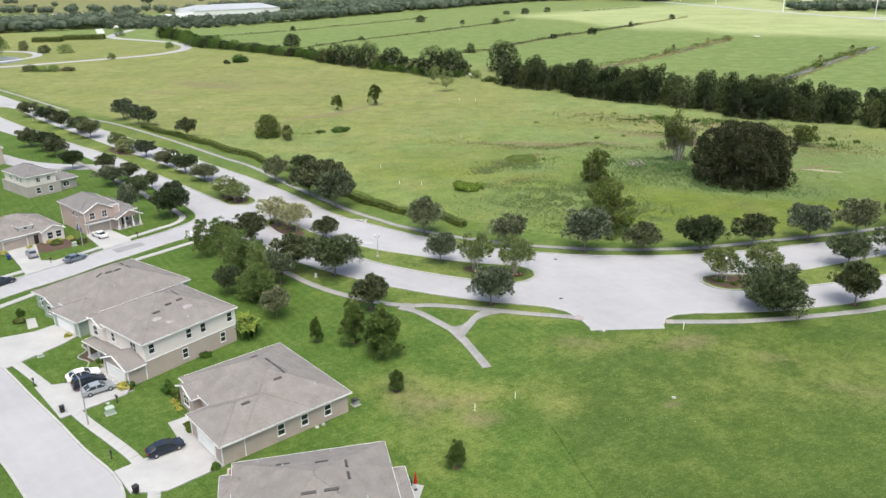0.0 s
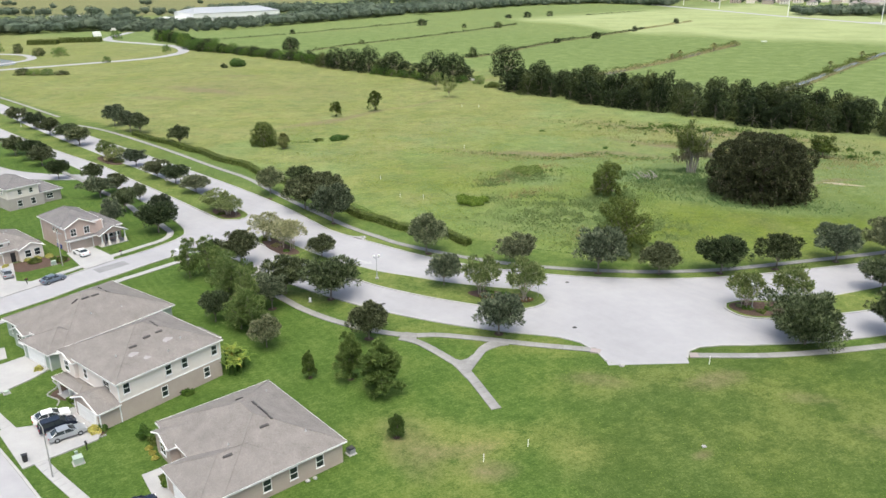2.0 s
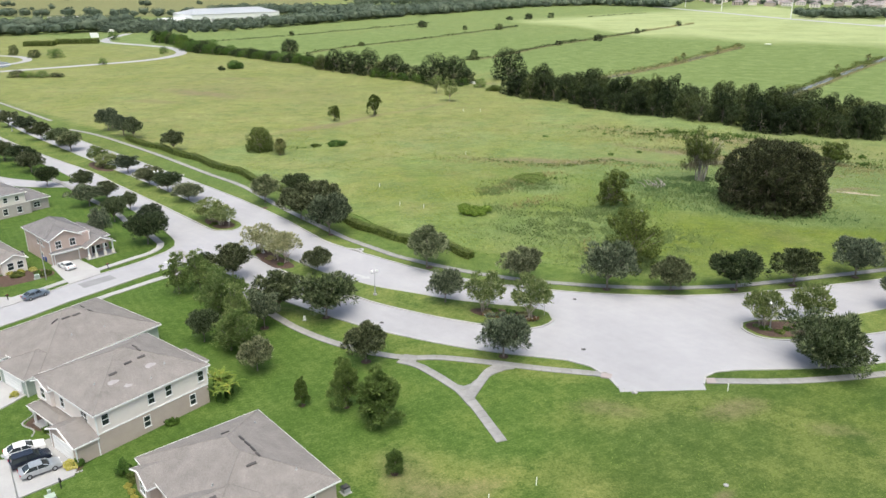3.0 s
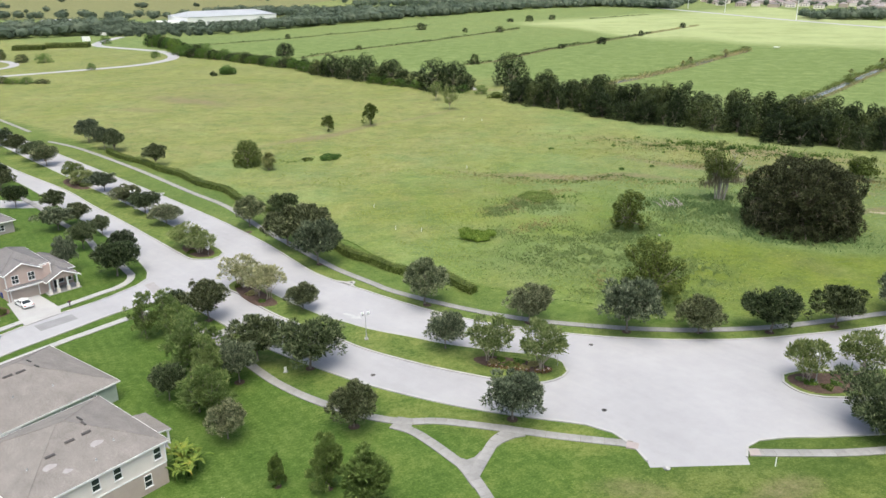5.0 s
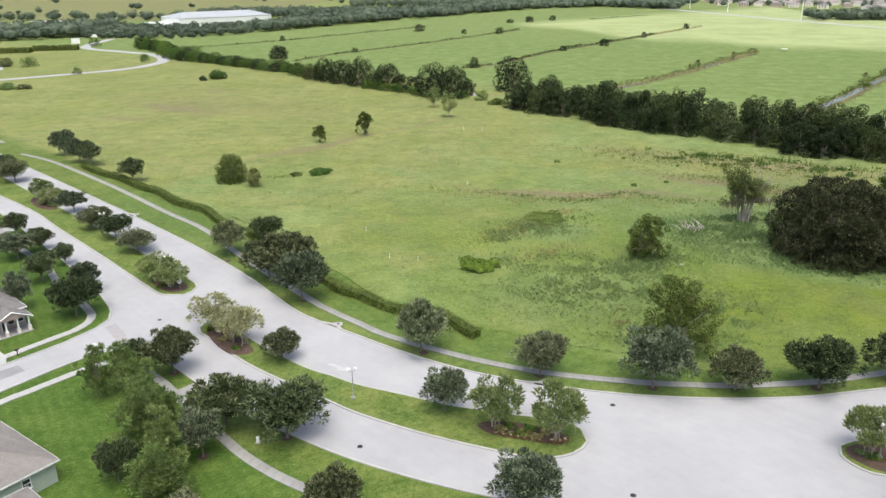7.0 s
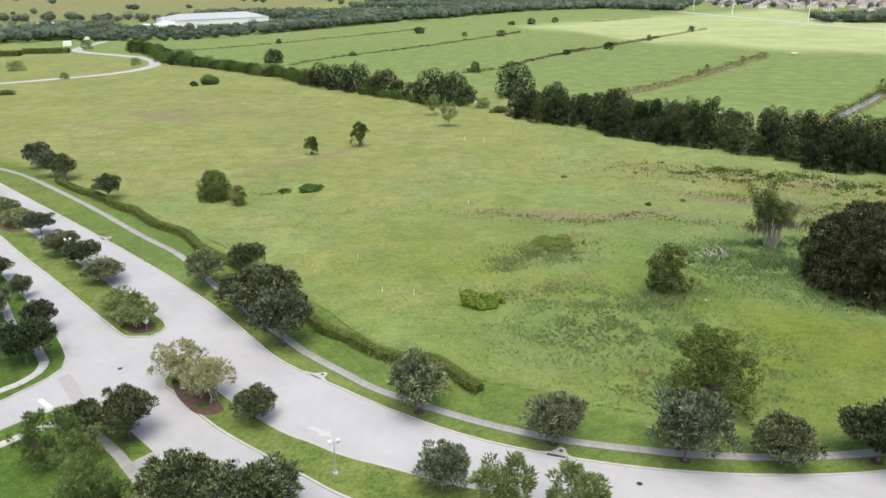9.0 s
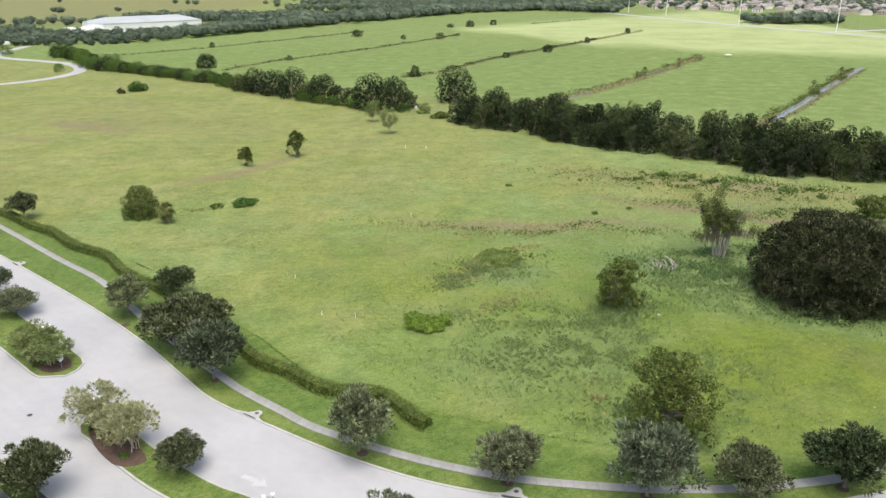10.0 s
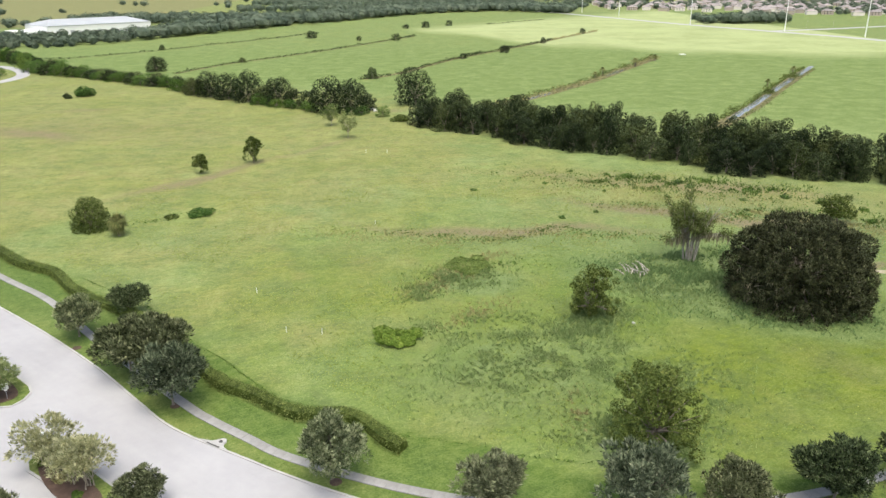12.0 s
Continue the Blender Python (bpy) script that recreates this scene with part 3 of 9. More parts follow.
def make_ground():
    xs = np.concatenate([[-7000, -4000, -2500, -1600, -1100, -850], np.arange(-700, -80, 4.0), np.arange(-80, 130, 2.0), np.arange(130, 700, 4.0), [700, 850, 1100, 1600, 2500, 4000, 7000]])
    ys = np.concatenate([[-3000, -1000, -400, -150], np.arange(-60, 60, 3.0), np.arange(60, 300, 1.5), np.arange(300, 420, 3.0), np.arange(420, 1500, 9.0), [1500, 1700, 2100, 2800, 4000, 7000]])
    X, Y = np.meshgrid(xs, ys, indexing="ij")
    nx, ny = X.shape
    lx, ly = [p.x for p in NKERB], [p.y for p in NKERB]
    # mown: everything south-west of the park drive's far pavement, and the strip up to the hedge
    hx = [-330, -200, -122, -90, -62, -44, -26, -16, 1, 12.5, 19.5, 27, 45, 75, 110, 220]
    hy = [470, 350, 286, 259, 234, 217, 196.5, 184.8, 175.4, 170, 164.6, 160.8, 159, 164, 177, 226]
    edge = np.interp(X, hx, hy)
    mown = np.clip((edge - Y) / 1.5 + 0.5, 0, 1) * (X > -330) * (X < 260)
    strip = np.interp(X, lx, ly)
    mown = np.where((Y > strip) & (Y < edge - 2), 0.68 * mown, mown)
    dry = 0.25 + 0 * X
    rough = np.clip((X - 15.2 + 0.33 * (Y - 85)) / 1.5, 0, 1) * (Y < 124) * (X < 250)
    rough = np.where(Y > 86, np.clip((X - 5 - 0.35 * (Y - 86)) / 14, 0, 1) * (Y < 124) * (X < 250), rough)
    mown *= 1 - 0.14 * rough
    dry += 0.6 * blob(X, Y, -110, 380, 105, 95, 40) + 0.55 * blob(X, Y, -30, 360, 70, 60) + 0.55 * blob(X, Y, 84, 282, 60, 24, -28)
    mown = np.maximum(mown, 0.3 * blob(X, Y, 84, 188, 46, 24, 12, 0.5) * (Y > edge))
    rough = np.maximum(rough, blob(X, Y, 82, 186, 50, 26, 12, 0.4) * (Y > edge - 4))
    lushness = 1.0 * blob(X, Y, 74, 190, 46, 24, 12, 0.6) + 0.6 * blob(X, Y, 40, 182, 12, 14, 0, 0.7) + 0.5 * blob(X, Y, -6, 215, 34, 24, 0, 0.8)
    dry += 0.3 * blob(X, Y, 62, 185, 30, 14, 10) + 0.3 * blob(X, Y, -20, 250, 40, 40)
    weed = 0.85 * blob(X, Y, 18, 227, 9, 6) + 0.6 * blob(X, Y, 24, 190, 22, 17, 20) + 0.9 * blob(X, Y, 62, 225, 20, 10, -20) + 0.75 * blob(X, Y, 78, 205, 20, 9, -15)
    weed += 0.45 * blob(X, Y, 26, 253, 40, 8, -6, 0.9) + 0.55 * blob(X, Y, 92, 265, 34, 7, -22) + 0.5 * blob(X, Y, 34, 166, 10, 7) + 0.35 * blob(X, Y, -60, 268, 14, 6)
    # the second blob darkens the meadow for the tree belt's shade
    weed += 0.6 * blob(X, Y, 98, 228, 60, 36, -20, 0.7) + 0.22 * blob(X, Y, 118, 284, 62, 34, -26, 0.6)
    side = (301.7 + (X + 68.2) * 1.47) - Y                          # the drier grass north-west of the old track
    dry = np.maximum(dry, 1.0 * np.clip(-side / 10 + 0.5, 0, 1) * np.clip((30 - X) / 40, 0, 1))
    # fields beyond the tree belt, paled far off towards the sun patch painted below
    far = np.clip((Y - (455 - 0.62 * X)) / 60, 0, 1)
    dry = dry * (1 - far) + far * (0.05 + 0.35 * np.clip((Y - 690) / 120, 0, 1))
    # far-left plain: tan field, greyed by a soil share; haze put into its colour
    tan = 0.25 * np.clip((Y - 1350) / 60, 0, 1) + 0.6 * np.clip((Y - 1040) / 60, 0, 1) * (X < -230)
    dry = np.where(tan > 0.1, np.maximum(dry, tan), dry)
    bare = 0.45 * np.clip((Y - 1060) / 60, 0, 1) * (X < -330)
    YS, Y = Y, Y + 3.0 * np.sin(X / 11) + 1.8 * np.sin(X / 4.7 + 1)
    # the broad blob at 104, 286 also paints the tree belt's shade
    soil = 0.62 * blob(X, Y, -140, 400, 22, 6, -20) + 0.5 * blob(X, Y, -134, 455, 16, 6) + 0.5 * blob(X, Y, -152, 372, 14, 5) + 0.3 * blob(X, Y, -120, 410, 60, 22, -25, 0.8) + 0.75 * blob(X, Y, -56, 322, 28, 3.0, 52) + 0.45 * blob(X, Y, -22, 359, 20, 2.5, 48) + 0.75 * blob(X, Y, 30, 260, 34, 3.4, -8) + 0.95 * blob(X, Y, 85, 266, 34, 3.2, -22) + 0.5 * blob(X, Y, 108, 240, 5, 2) + 0.4 * blob(X, Y, 95, 296, 30, 5, -32) + 0.26 * blob(X, Y, 104, 286, 56, 22, -28, 0.6) + 0.35 * blob(X, Y, 60, 306, 22, 4, -25) + 0.8 * blob(X, Y, 105, 226, 8, 1.6)
    soil += bare + 0.28 * blob(X, Y, 72, 187, 5, 7, 30, 0.8) + 0.5 * blob(X, Y, 39, 111, 5, 2.2, -15) + 0.4 * blob(X, Y, 21, 113, 5, 2) + 0.5 * blob(X, Y, 5.5, 91.5, 3.2, 2) + 0.4 * blob(X, Y, -5, 92, 4, 6, 20) + 0.4 * blob(X, Y, 2, 95, 5, 1.6, 30) + 0.35 * blob(X, Y, 51, 103, 4, 1.8) + 0.8 * blob(X, Y, 32.4, 95.2, 0.8, 0.5) + 0.3 * blob(X, Y, 60, 97, 7, 2, 5) + 0.6 * blob(X, Y, 8, 443, 22, 4, 10)
    Y = YS
    verts = np.stack([X, Y, 0 * X], -1).reshape(-1, 3)
    i, j = np.meshgrid(np.arange(nx - 1), np.arange(ny - 1), indexing="ij")
    a = (i * ny + j).ravel()
    faces = np.stack([a, a + ny, a + ny + 1, a + 1], -1)
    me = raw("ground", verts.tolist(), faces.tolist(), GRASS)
    col = me.color_attributes.new("cover", "FLOAT_COLOR", "POINT")
    col.data.foreach_set("color", np.stack([mown, np.clip(dry, 0, 1), np.clip(weed, 0, 1), 1 - np.clip(soil, 0, 1)], -1).ravel())
    # sun between clouds, painted as a long pale stretch across the far fields
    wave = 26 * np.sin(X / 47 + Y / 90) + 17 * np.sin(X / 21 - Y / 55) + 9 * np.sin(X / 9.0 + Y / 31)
    sunlit = np.clip((Y - (np.interp(X, [20, 83, 157, 233, 260, 290, 340], [1000, 890, 730, 675, 640, 620, 608]) + 0.6 * wave)) / 60, 0, 1) * np.clip((1090 + 0.9 * (X - 110) - Y) / 90, 0, 1) * (X > -150) * (X < 470)
    sunlit *= np.clip((X + 0.45 * (Y - 650) + 110) / 150, 0, 1)
    ha = me.attributes.new("sunlit", "FLOAT", "POINT")
    ha.data.foreach_set("value", (0.85 * sunlit).ravel())
    ro = me.attributes.new("rough", "FLOAT", "POINT")
    ro.data.foreach_set("value", rough.ravel())
    rich = np.clip((-6 - X) / 16, 0, 1) * np.clip((152 - Y - 0.9 * (X + 45)) / 8, 0, 1)
    rich = np.maximum(rich, ((X < -66) & (Y < 250)).astype(float))
    ri = me.attributes.new("rich", "FLOAT", "POINT")
    ri.data.foreach_set("value", (0.6 * rich).ravel())
    tired = 0.75 * blob(X, Y, -3, 94, 8, 5, -20, 0.7) + 0.8 * blob(X, Y, 8, 95.5, 7, 2.5, 20, 0.7) + 0.8 * blob(X, Y, 17, 93, 3.5, 2.5, 0, 0.7) + 0.6 * blob(X, Y, 40, 111, 8, 3, -10, 0.8) + 0.5 * blob(X, Y, 22, 110, 8, 3, 10, 0.8) + 0.45 * blob(X, Y, 1.5, 82, 4, 6, 0, 0.8) + 0.4 * blob(X, Y, 55, 100, 16, 6, 8, 0.9)
    tired = np.maximum(tired, 0.34 * ((Y > strip) & (Y < strip + 3.4) & (X > -160) & (X < 200)))
    sw = np.interp(X, [-50.5, -44.3, -34, -23.5, -13.7, -1.4, 9, 17], [161.4, 156.1, 147, 140, 134.5, 129.5, 126.8, 125.2])
    tired = np.maximum(tired, 0.36 * ((Y < sw) & (Y > sw - 7) & (X > -50) & (X < 20)))
    ti = me.attributes.new("tired", "FLOAT", "POINT")
    ti.data.foreach_set("value", np.clip(tired, 0, 1).ravel())
    la = me.attributes.new("lushness", "FLOAT", "POINT")
    la.data.foreach_set("value", np.clip(lushness, 0, 1).ravel())
    sappy = 1.0 * blob(X, Y, 70, 204, 70, 52, -10, 0.7) + 0.55 * blob(X, Y, 20, 185, 40, 26, -20, 0.9) + 0.3 * blob(X, Y, 40, 245, 50, 18, -8, 0.8) + 0.35 * blob(X, Y, -50, 262, 40, 12, -35, 0.9)
    sa = me.attributes.new("sappy", "FLOAT", "POINT")
    sa.data.foreach_set("value", np.clip(sappy, 0, 1).ravel())
    da = me.attributes.new("drilled", "FLOAT", "POINT")
    da.data.foreach_set("value", (far * ((Y < 1350) | (X < -230))).ravel())
    return setting("ground", me, "flat green grassland of mown lawn and rough meadow", "ground")


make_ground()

# the boulevard: one sheet from kerb to kerb, with raised medians on it
outline = NKERB + list(reversed(SEAST)) + [Vector((36.3, 117)), Vector((23.7, 115.9))] + list(reversed(SWEST)) + list(reversed(WOUTER))
setting("road_boulevard", sheet("road_boulevard", outline, 0.03, ROAD, -0.1), "pale grey concrete boulevard with two carriageways", "road")
setting("road_side_street", sheet("road_side_street", ST2UP + list(reversed(ST2LO)), 0.036, ROAD, -0.1), "pale concrete side street between the lawns", "road")
setting("road_close", sheet("road_close", ST1UP + list(reversed(ST1LO)), 0.042, ROAD, -0.1), "pale concrete residential street curving past driveways", "road")

for nm, ln in (("kerb_north", NKERB), ("kerb_south_east", SEAST), ("kerb_south_west", SWEST), ("kerb_west", WOUTER), ("kerb_side_street", ST2UP), ("kerb_side_street_south", ST2LO[1:]), ("kerb_close", ST1UP), ("kerb_close_south", ST1LO)):
    setting(nm, ribbon(nm, ln, 0.32, -0.1, 0.15, KERB), "pale concrete kerb along the road edge", "kerb")

for nm, loop in (("median_west", MEDW), ("median_middle", MEDE), ("median_east", MEDR)):
    me = sheet(nm, loop, 0.17, GRASS)
    at = me.color_attributes.new("cover", "FLOAT_COLOR", "POINT")
    at.data.foreach_set("color", [0.86, 0.3, 0.0, 1.0] * len(me.vertices))
    me.attributes.new("tired", "FLOAT", "POINT").data.foreach_set("value", [0.42] * len(me.vertices))
    setting(nm, me, "raised grass median between the carriageways", "median")
    setting(nm.replace("median", "kerb_median"), ribbon(nm, loop, 0.34, -0.1, 0.19, KERB, True), "pale concrete kerb round the median", "kerb")

# mulch beds
BEDS = [("bed_west", [(-46, 172), (-44, 173.2), (-37.5, 166.6), (-35.3, 163.2), (-38.5, 162.3), (-43.5, 167.2)]),
        ("bed_middle", [(1.5, 143.4), (5, 144.2), (10.5, 142.6), (13.6, 140.6), (12.6, 138.9), (8, 139.6), (3, 141.2)]),
        ("bed_east", [(48.7, 138), (50.5, 140.2), (57, 140.6), (62.5, 141), (62.5, 138.4), (57, 135.3), (51.5, 134.6)]),
        ("bed_tip", [(-64.5, 195.2), (-61, 195.5), (-56.3, 190.6), (-56.5, 188), (-59.5, 187.7), (-64, 192)]),
        ("bed_far", [(-122, 252.5), (-117, 249.5), (-110, 242), (-114, 241.5), (-121, 248)])]
for nm, pts in BEDS:
    setting(nm, sheet(nm, glide(pts, 0.8, True), 0.2, MULCH, 0.1), "planting bed of red-brown bark mulch", "planting bed")

# far park road and ponds
FARROAD = glide([(-420, 372), (-360, 430), (-300, 483), (-262, 517), (-232, 548), (-222, 577), (-226, 606), (-248, 641), (-280, 664), (-322, 691), (-340, 724), (-349, 790)], 6)
setting("road_far_park", ribbon("road_far_park", FARROAD, 8, -0.1, 0.05, ROAD), "pale far road winding through grass", "road")
FARROAD2 = glide([(-420, 575), (-365, 580), (-338, 575), (-318, 556), (-312, 535), (-322, 505), (-345, 470)], 6)
setting("road_far_loop", ribbon("road_far_loop", FARROAD2, 6, -0.1, 0.056, ROAD), "pale narrow far loop road", "road")
setting("water_pond", sheet("water_pond", glide([(-350, 548), (-322, 538), (-306, 512), (-318, 497), (-350, 500), (-372, 525)], 4, True), 0.03, WATER), "small still pond beside the far road", "pond")
HIGHWAY = glide([(240, 1500), (318, 1222), (372, 1022), (417, 895), (445, 822), (470, 730), (510, 600)], 12)
setting("road_highway", ribbon("road_highway", HIGHWAY, 13, -0.1, 0.05, ROAD), "pale far highway across the fields", "road")
setting("road_highway_branch", ribbon("road_highway_branch", glide([(425, 893), (500, 915), (600, 952), (760, 1010)], 12), 11, -0.1, 0.056, ROAD), "pale far side road off the highway", "road")

# drainage ditches with open water
CANAL = glide([(128, 372), (155, 404), (180, 435), (219, 488), (279, 566)], 6)
setting("bank_canal", ribbon("bank_canal", CANAL, 7.5, -0.1, 0.02, BANK), "weedy brown bank of the canal", "bank")
for nm, pts in (("water_canal", [(150, 398), (180, 437), (201, 465)]), ("water_canal_middle", [(207, 473), (219, 489), (245, 523)]), ("water_canal_far", [(252, 532), (279, 567), (290, 582)])):
    setting(nm, ribbon(nm, glide(pts, 6), 3.4, -0.1, 0.04, WATER), "narrow straight drainage canal of still water", "canal")
DITCH2 = glide([(52, 445), (82, 473), (105, 502), (130, 534), (164, 585), (204, 643)], 6)
setting("bank_ditch", ribbon("bank_ditch", DITCH2, 7.5, -0.1, 0.02, BANK), "weedy brown bank of the ditch", "bank")
for i, pts in enumerate(([(-8, 552), (14, 577), (58, 659), (114, 738), (165, 815), (210, 882), (240, 925)], [(-128, 595), (-104, 647), (-70, 695), (-29, 759), (11, 830), (40, 880)], [(-250, 690), (-217, 717), (-180, 761), (-114, 856), (-60, 940)])):
    nm = ("bank_field", "bank_field_middle", "bank_field_far")[i]
    setting(nm, ribbon(nm, glide(pts, 6), (5, 3.5, 2.5)[i], -0.1, 0.02, BANK), "weedy brown line of a field ditch", "bank")
setting("water_ditch", ribbon("water_ditch", glide([(75, 464), (91, 483)], 6), 2.6, -0.1, 0.04, WATER), "short stretch of ditch water among reeds", "ditch")
setting("water_ditch_far", ribbon("water_ditch_far", glide([(139, 548), (160, 579)], 6), 3.5, -0.1, 0.04, WATER), "short stretch of far ditch water", "ditch")

# pavements of single concrete slabs on a soil joint bed
def slab_walk(nm, pts, label, w=1.5, pitch=1.52):
    ln = glide(pts, 0.5)
    bed = setting(nm, ribbon(nm, ln, w - 0.06, -0.1, 0.09, JOINT), label, "pavement")
    spots, d, nxt = [], 0.0, pitch / 2
    for a, b in zip(ln, ln[1:]):
        seg = (b - a).length
        while d + seg >= nxt:
            p = a + (b - a) * ((nxt - d) / seg)
            spots.append((p, math.atan2((b - a).y, (b - a).x)))
            nxt += pitch
        d += seg
    return bed, spots


WALKS = []
WALKS.append(slab_walk("pavement_north", [(-157, 306), (-139, 294), (-106.8, 265.6), (-80, 239.8), (-65, 225.8), (-49.5, 206.6), (-30.4, 184.8), (-25.7, 180), (-19.8, 174.9), (-14, 170.1), (-2.8, 163.8), (6, 160), (14.4, 157.5), (25.5, 155.7), (34, 155.1), (42, 155.3), (52.4, 156.7), (62.5, 159.4), (74, 162.9), (87.9, 167.2), (112, 176)], "pale concrete slab pavement between verge and hedge"))
WALKS.append(slab_walk("pavement_south", [(-55.6, 161.4), (-51, 157), (-46, 152.7), (-40.7, 147.2), (-32.2, 138.6), (-27.7, 134.4), (-21.9, 130.3), (-15, 126.8), (-8.5, 125), (-2.7, 125.2), (6.1, 123.7), (13.3, 122.2), (22.5, 120.8)], "grey concrete slab pavement under the street trees"))
WALKS.append(slab_walk("pavement_fork", [(-9.5, 124), (-6, 122.2), (-0.7, 116.6), (1.7, 113.2), (6.1, 102.9)], "grey concrete footpath ending in the lawn"))
WALKS.append(slab_walk("pavement_fork_branch", [(6.3, 123), (4.6, 121), (3.2, 117.4), (2.1, 114.2)], "short curved branch of the concrete footpath"))
WALKS.append(slab_walk("pavement_south_east", [(37.2, 119.5), (48.7, 119.9), (58.8, 121.5), (69.4, 124), (77.1, 126.4), (100, 136)], "pale concrete slab pavement along the lawn"))
WALKS.append(slab_walk("pavement_far", [(-260, 402), (-242.6, 385.5), (-212.1, 358.4), (-175.1, 324.6)], "pale far concrete footpath in the grass"))
WALKS.append(slab_walk("pavement_close", [(-80, 111.5), (-69.5, 103.2), (-56.2, 92.7), (-48.9, 86.4), (-38.7, 78.4), (-33.8, 73), (-31.8, 66), (-31.5, 58)], "pale concrete slab pavement along the residential street"))
WALKS.append(slab_walk("pavement_side_street", [(-57.8, 159.3), (-60.3, 156.8), (-65.6, 149.7), (-67.5, 147.2), (-77, 132.8), (-83, 122), (-86, 115)], "pale concrete slab pavement beside the side street"))
WALKS.append(slab_walk("pavement_corner", [(-69.1, 177), (-68.2, 173.8), (-69, 170.3), (-71, 167.3), (-75.2, 160.8), (-77.2, 157.5), (-80, 152.5), (-85.5, 143.8), (-93, 133.5)], "pale concrete slab pavement on the street corner"))
WALKS.append(slab_walk("pavement_west", [(-69.1, 177), (-72.2, 180.6), (-76, 185), (-82, 190), (-91, 201), (-101, 210), (-113, 222), (-130, 237)], "pale curving concrete footpath over the front lawns"))

# solid concrete where the footpaths meet
for nm, pts in (("pavement_junction_lawn", [(-2.1, 119.4), (-1.1, 118.0), (-0.2, 117.0), (0.9, 116.5), (1.9, 117.1), (2.6, 118.4), (3.6, 118.2), (3.0, 116.8), (2.5, 115.0), (2.5, 113.0), (2.8, 110.8), (1.7, 111.1), (0.5, 113.6), (-0.8, 115.9)]),
                ("pavement_junction_road", [(4.2, 120.6), (5.1, 122.1), (5.3, 123.3), (4.9, 124.3), (3.6, 124.9), (5.9, 124.6), (8.2, 124.0), (8.6, 122.1), (7.2, 121.7), (5.6, 120.5), (4.5, 119.2)]),
                ("pavement_junction_tip", [(-8.9, 126.1), (-6.4, 125.6), (-6.7, 124.6), (-6.8, 123.6), (-6.3, 122.3), (-5.5, 121.0), (-7.4, 122.6)])):
    setting(nm, sheet(nm, pts, 0.128, CONC, 0.0), "solid grey concrete where footpaths meet", "pavement")
STUB = glide([(-112, 227), (-120, 226), (-130, 227), (-142, 231), (-156, 240)], 2)
setting("road_lane", ribbon("road_lane", STUB, 6.5, -0.1, 0.034, ROAD), "short pale concrete lane off the boulevard", "road")


# ---------------------------------------------------------------- plants
def leaves(spots, size, seed, flat=0.0, ups=0.6):
    """Leaf clumps: small bent four-cornered leaves at the given spots, each facing outwards and up, at random turns. spots: rows of x, y, z, outward x, y, z."""
    rng = np.random.default_rng(seed)
    n = len(spots)
    S = np.asarray(spots, float)
    p, o = S[:, :3], S[:, 3:]
    nrm = o + rng.normal(0, 0.4, (n, 3)) + np.array([0, 0, ups * 0.8])
    nrm[:, 2] *= 1 + flat
    nrm /= np.linalg.norm(nrm, axis=1, keepdims=True) + 1e-9
    t = np.cross(nrm, rng.normal(0, 1, (n, 3)))
    t /= np.linalg.norm(t, axis=1, keepdims=True) + 1e-9
    b = np.cross(nrm, t)
    s = size * rng.uniform(0.6, 1.45, (n, 1))
    k = rng.uniform(0.5, 0.9, (n, 1))
    dip = nrm * s * 0.3
    q = np.stack([p - t * s - dip, p - b * s * k + dip * 0.3, p + t * s * rng.uniform(0.7, 1.2, (n, 1)) - dip, p + b * s * k + dip * 0.3], 1).reshape(-1, 3)
    return q, np.arange(4 * n).reshape(-1, 4)


def leaf_mesh(name, spots, size, seed, material, flat=0.0, ups=0.6):
    q, f = leaves(spots, size, seed, flat, ups)
    return raw(name, q.tolist(), f.tolist(), material)


def sprigs(name, spots, size, seed, material, up=0.55, wide=0.27):
    """A crown of pointed sprigs: narrow three-cornered leaves that reach outwards and up from the given spots."""
    rng = np.random.default_rng(seed)
    S = np.asarray(spots, float)
    n = len(S)
    d = S[:, 3:] + rng.normal(0, 0.42, (n, 3)) + np.array([0, 0, up])
    d /= np.linalg.norm(d, axis=1, keepdims=True) + 1e-9
    b = np.cross(d, rng.normal(0, 1, (n, 3)))
    b /= np.linalg.norm(b, axis=1, keepdims=True) + 1e-9
    L = size * rng.uniform(0.55, 1.4, (n, 1))
    w = L * wide * rng.uniform(0.7, 1.35, (n, 1))
    q = np.stack([S[:, :3] - b * w, S[:, :3] + b * w, S[:, :3] + d * L * 1.3], 1).reshape(-1, 3)
    return raw(name, q.tolist(), np.arange(3 * n).reshape(-1, 3).tolist(), material)


def lobed(seed, lobes, count, inner=0.3):
    """Spots on the shells of a heap of lobes (x, y, z, radius, squash), thrown away where they lie deep inside another lobe."""
    rng = np.random.default_rng(seed)
    L = np.array(lobes, float)
    w = L[:, 3] ** 2
    which = rng.choice(len(L), count, p=w / w.sum())
    d = rng.normal(0, 1, (count, 3))
    d /= np.linalg.norm(d, axis=1, keepdims=True)
    rad = L[which, 3] * (1 - inner * rng.random(count) ** 2.0 + rng.normal(0, 0.05, count))
    off = d * rad[:, None]
    off[:, 2] *= L[which, 4]
    p = L[which, :3] + off
    keep = np.ones(count, bool)
    for c in L:
        e = p - c[:3]
        e[:, 2] /= c[4]
        keep &= np.linalg.norm(e, axis=1) > c[3] * 0.62
    return np.concatenate([p, d], 1)[keep]


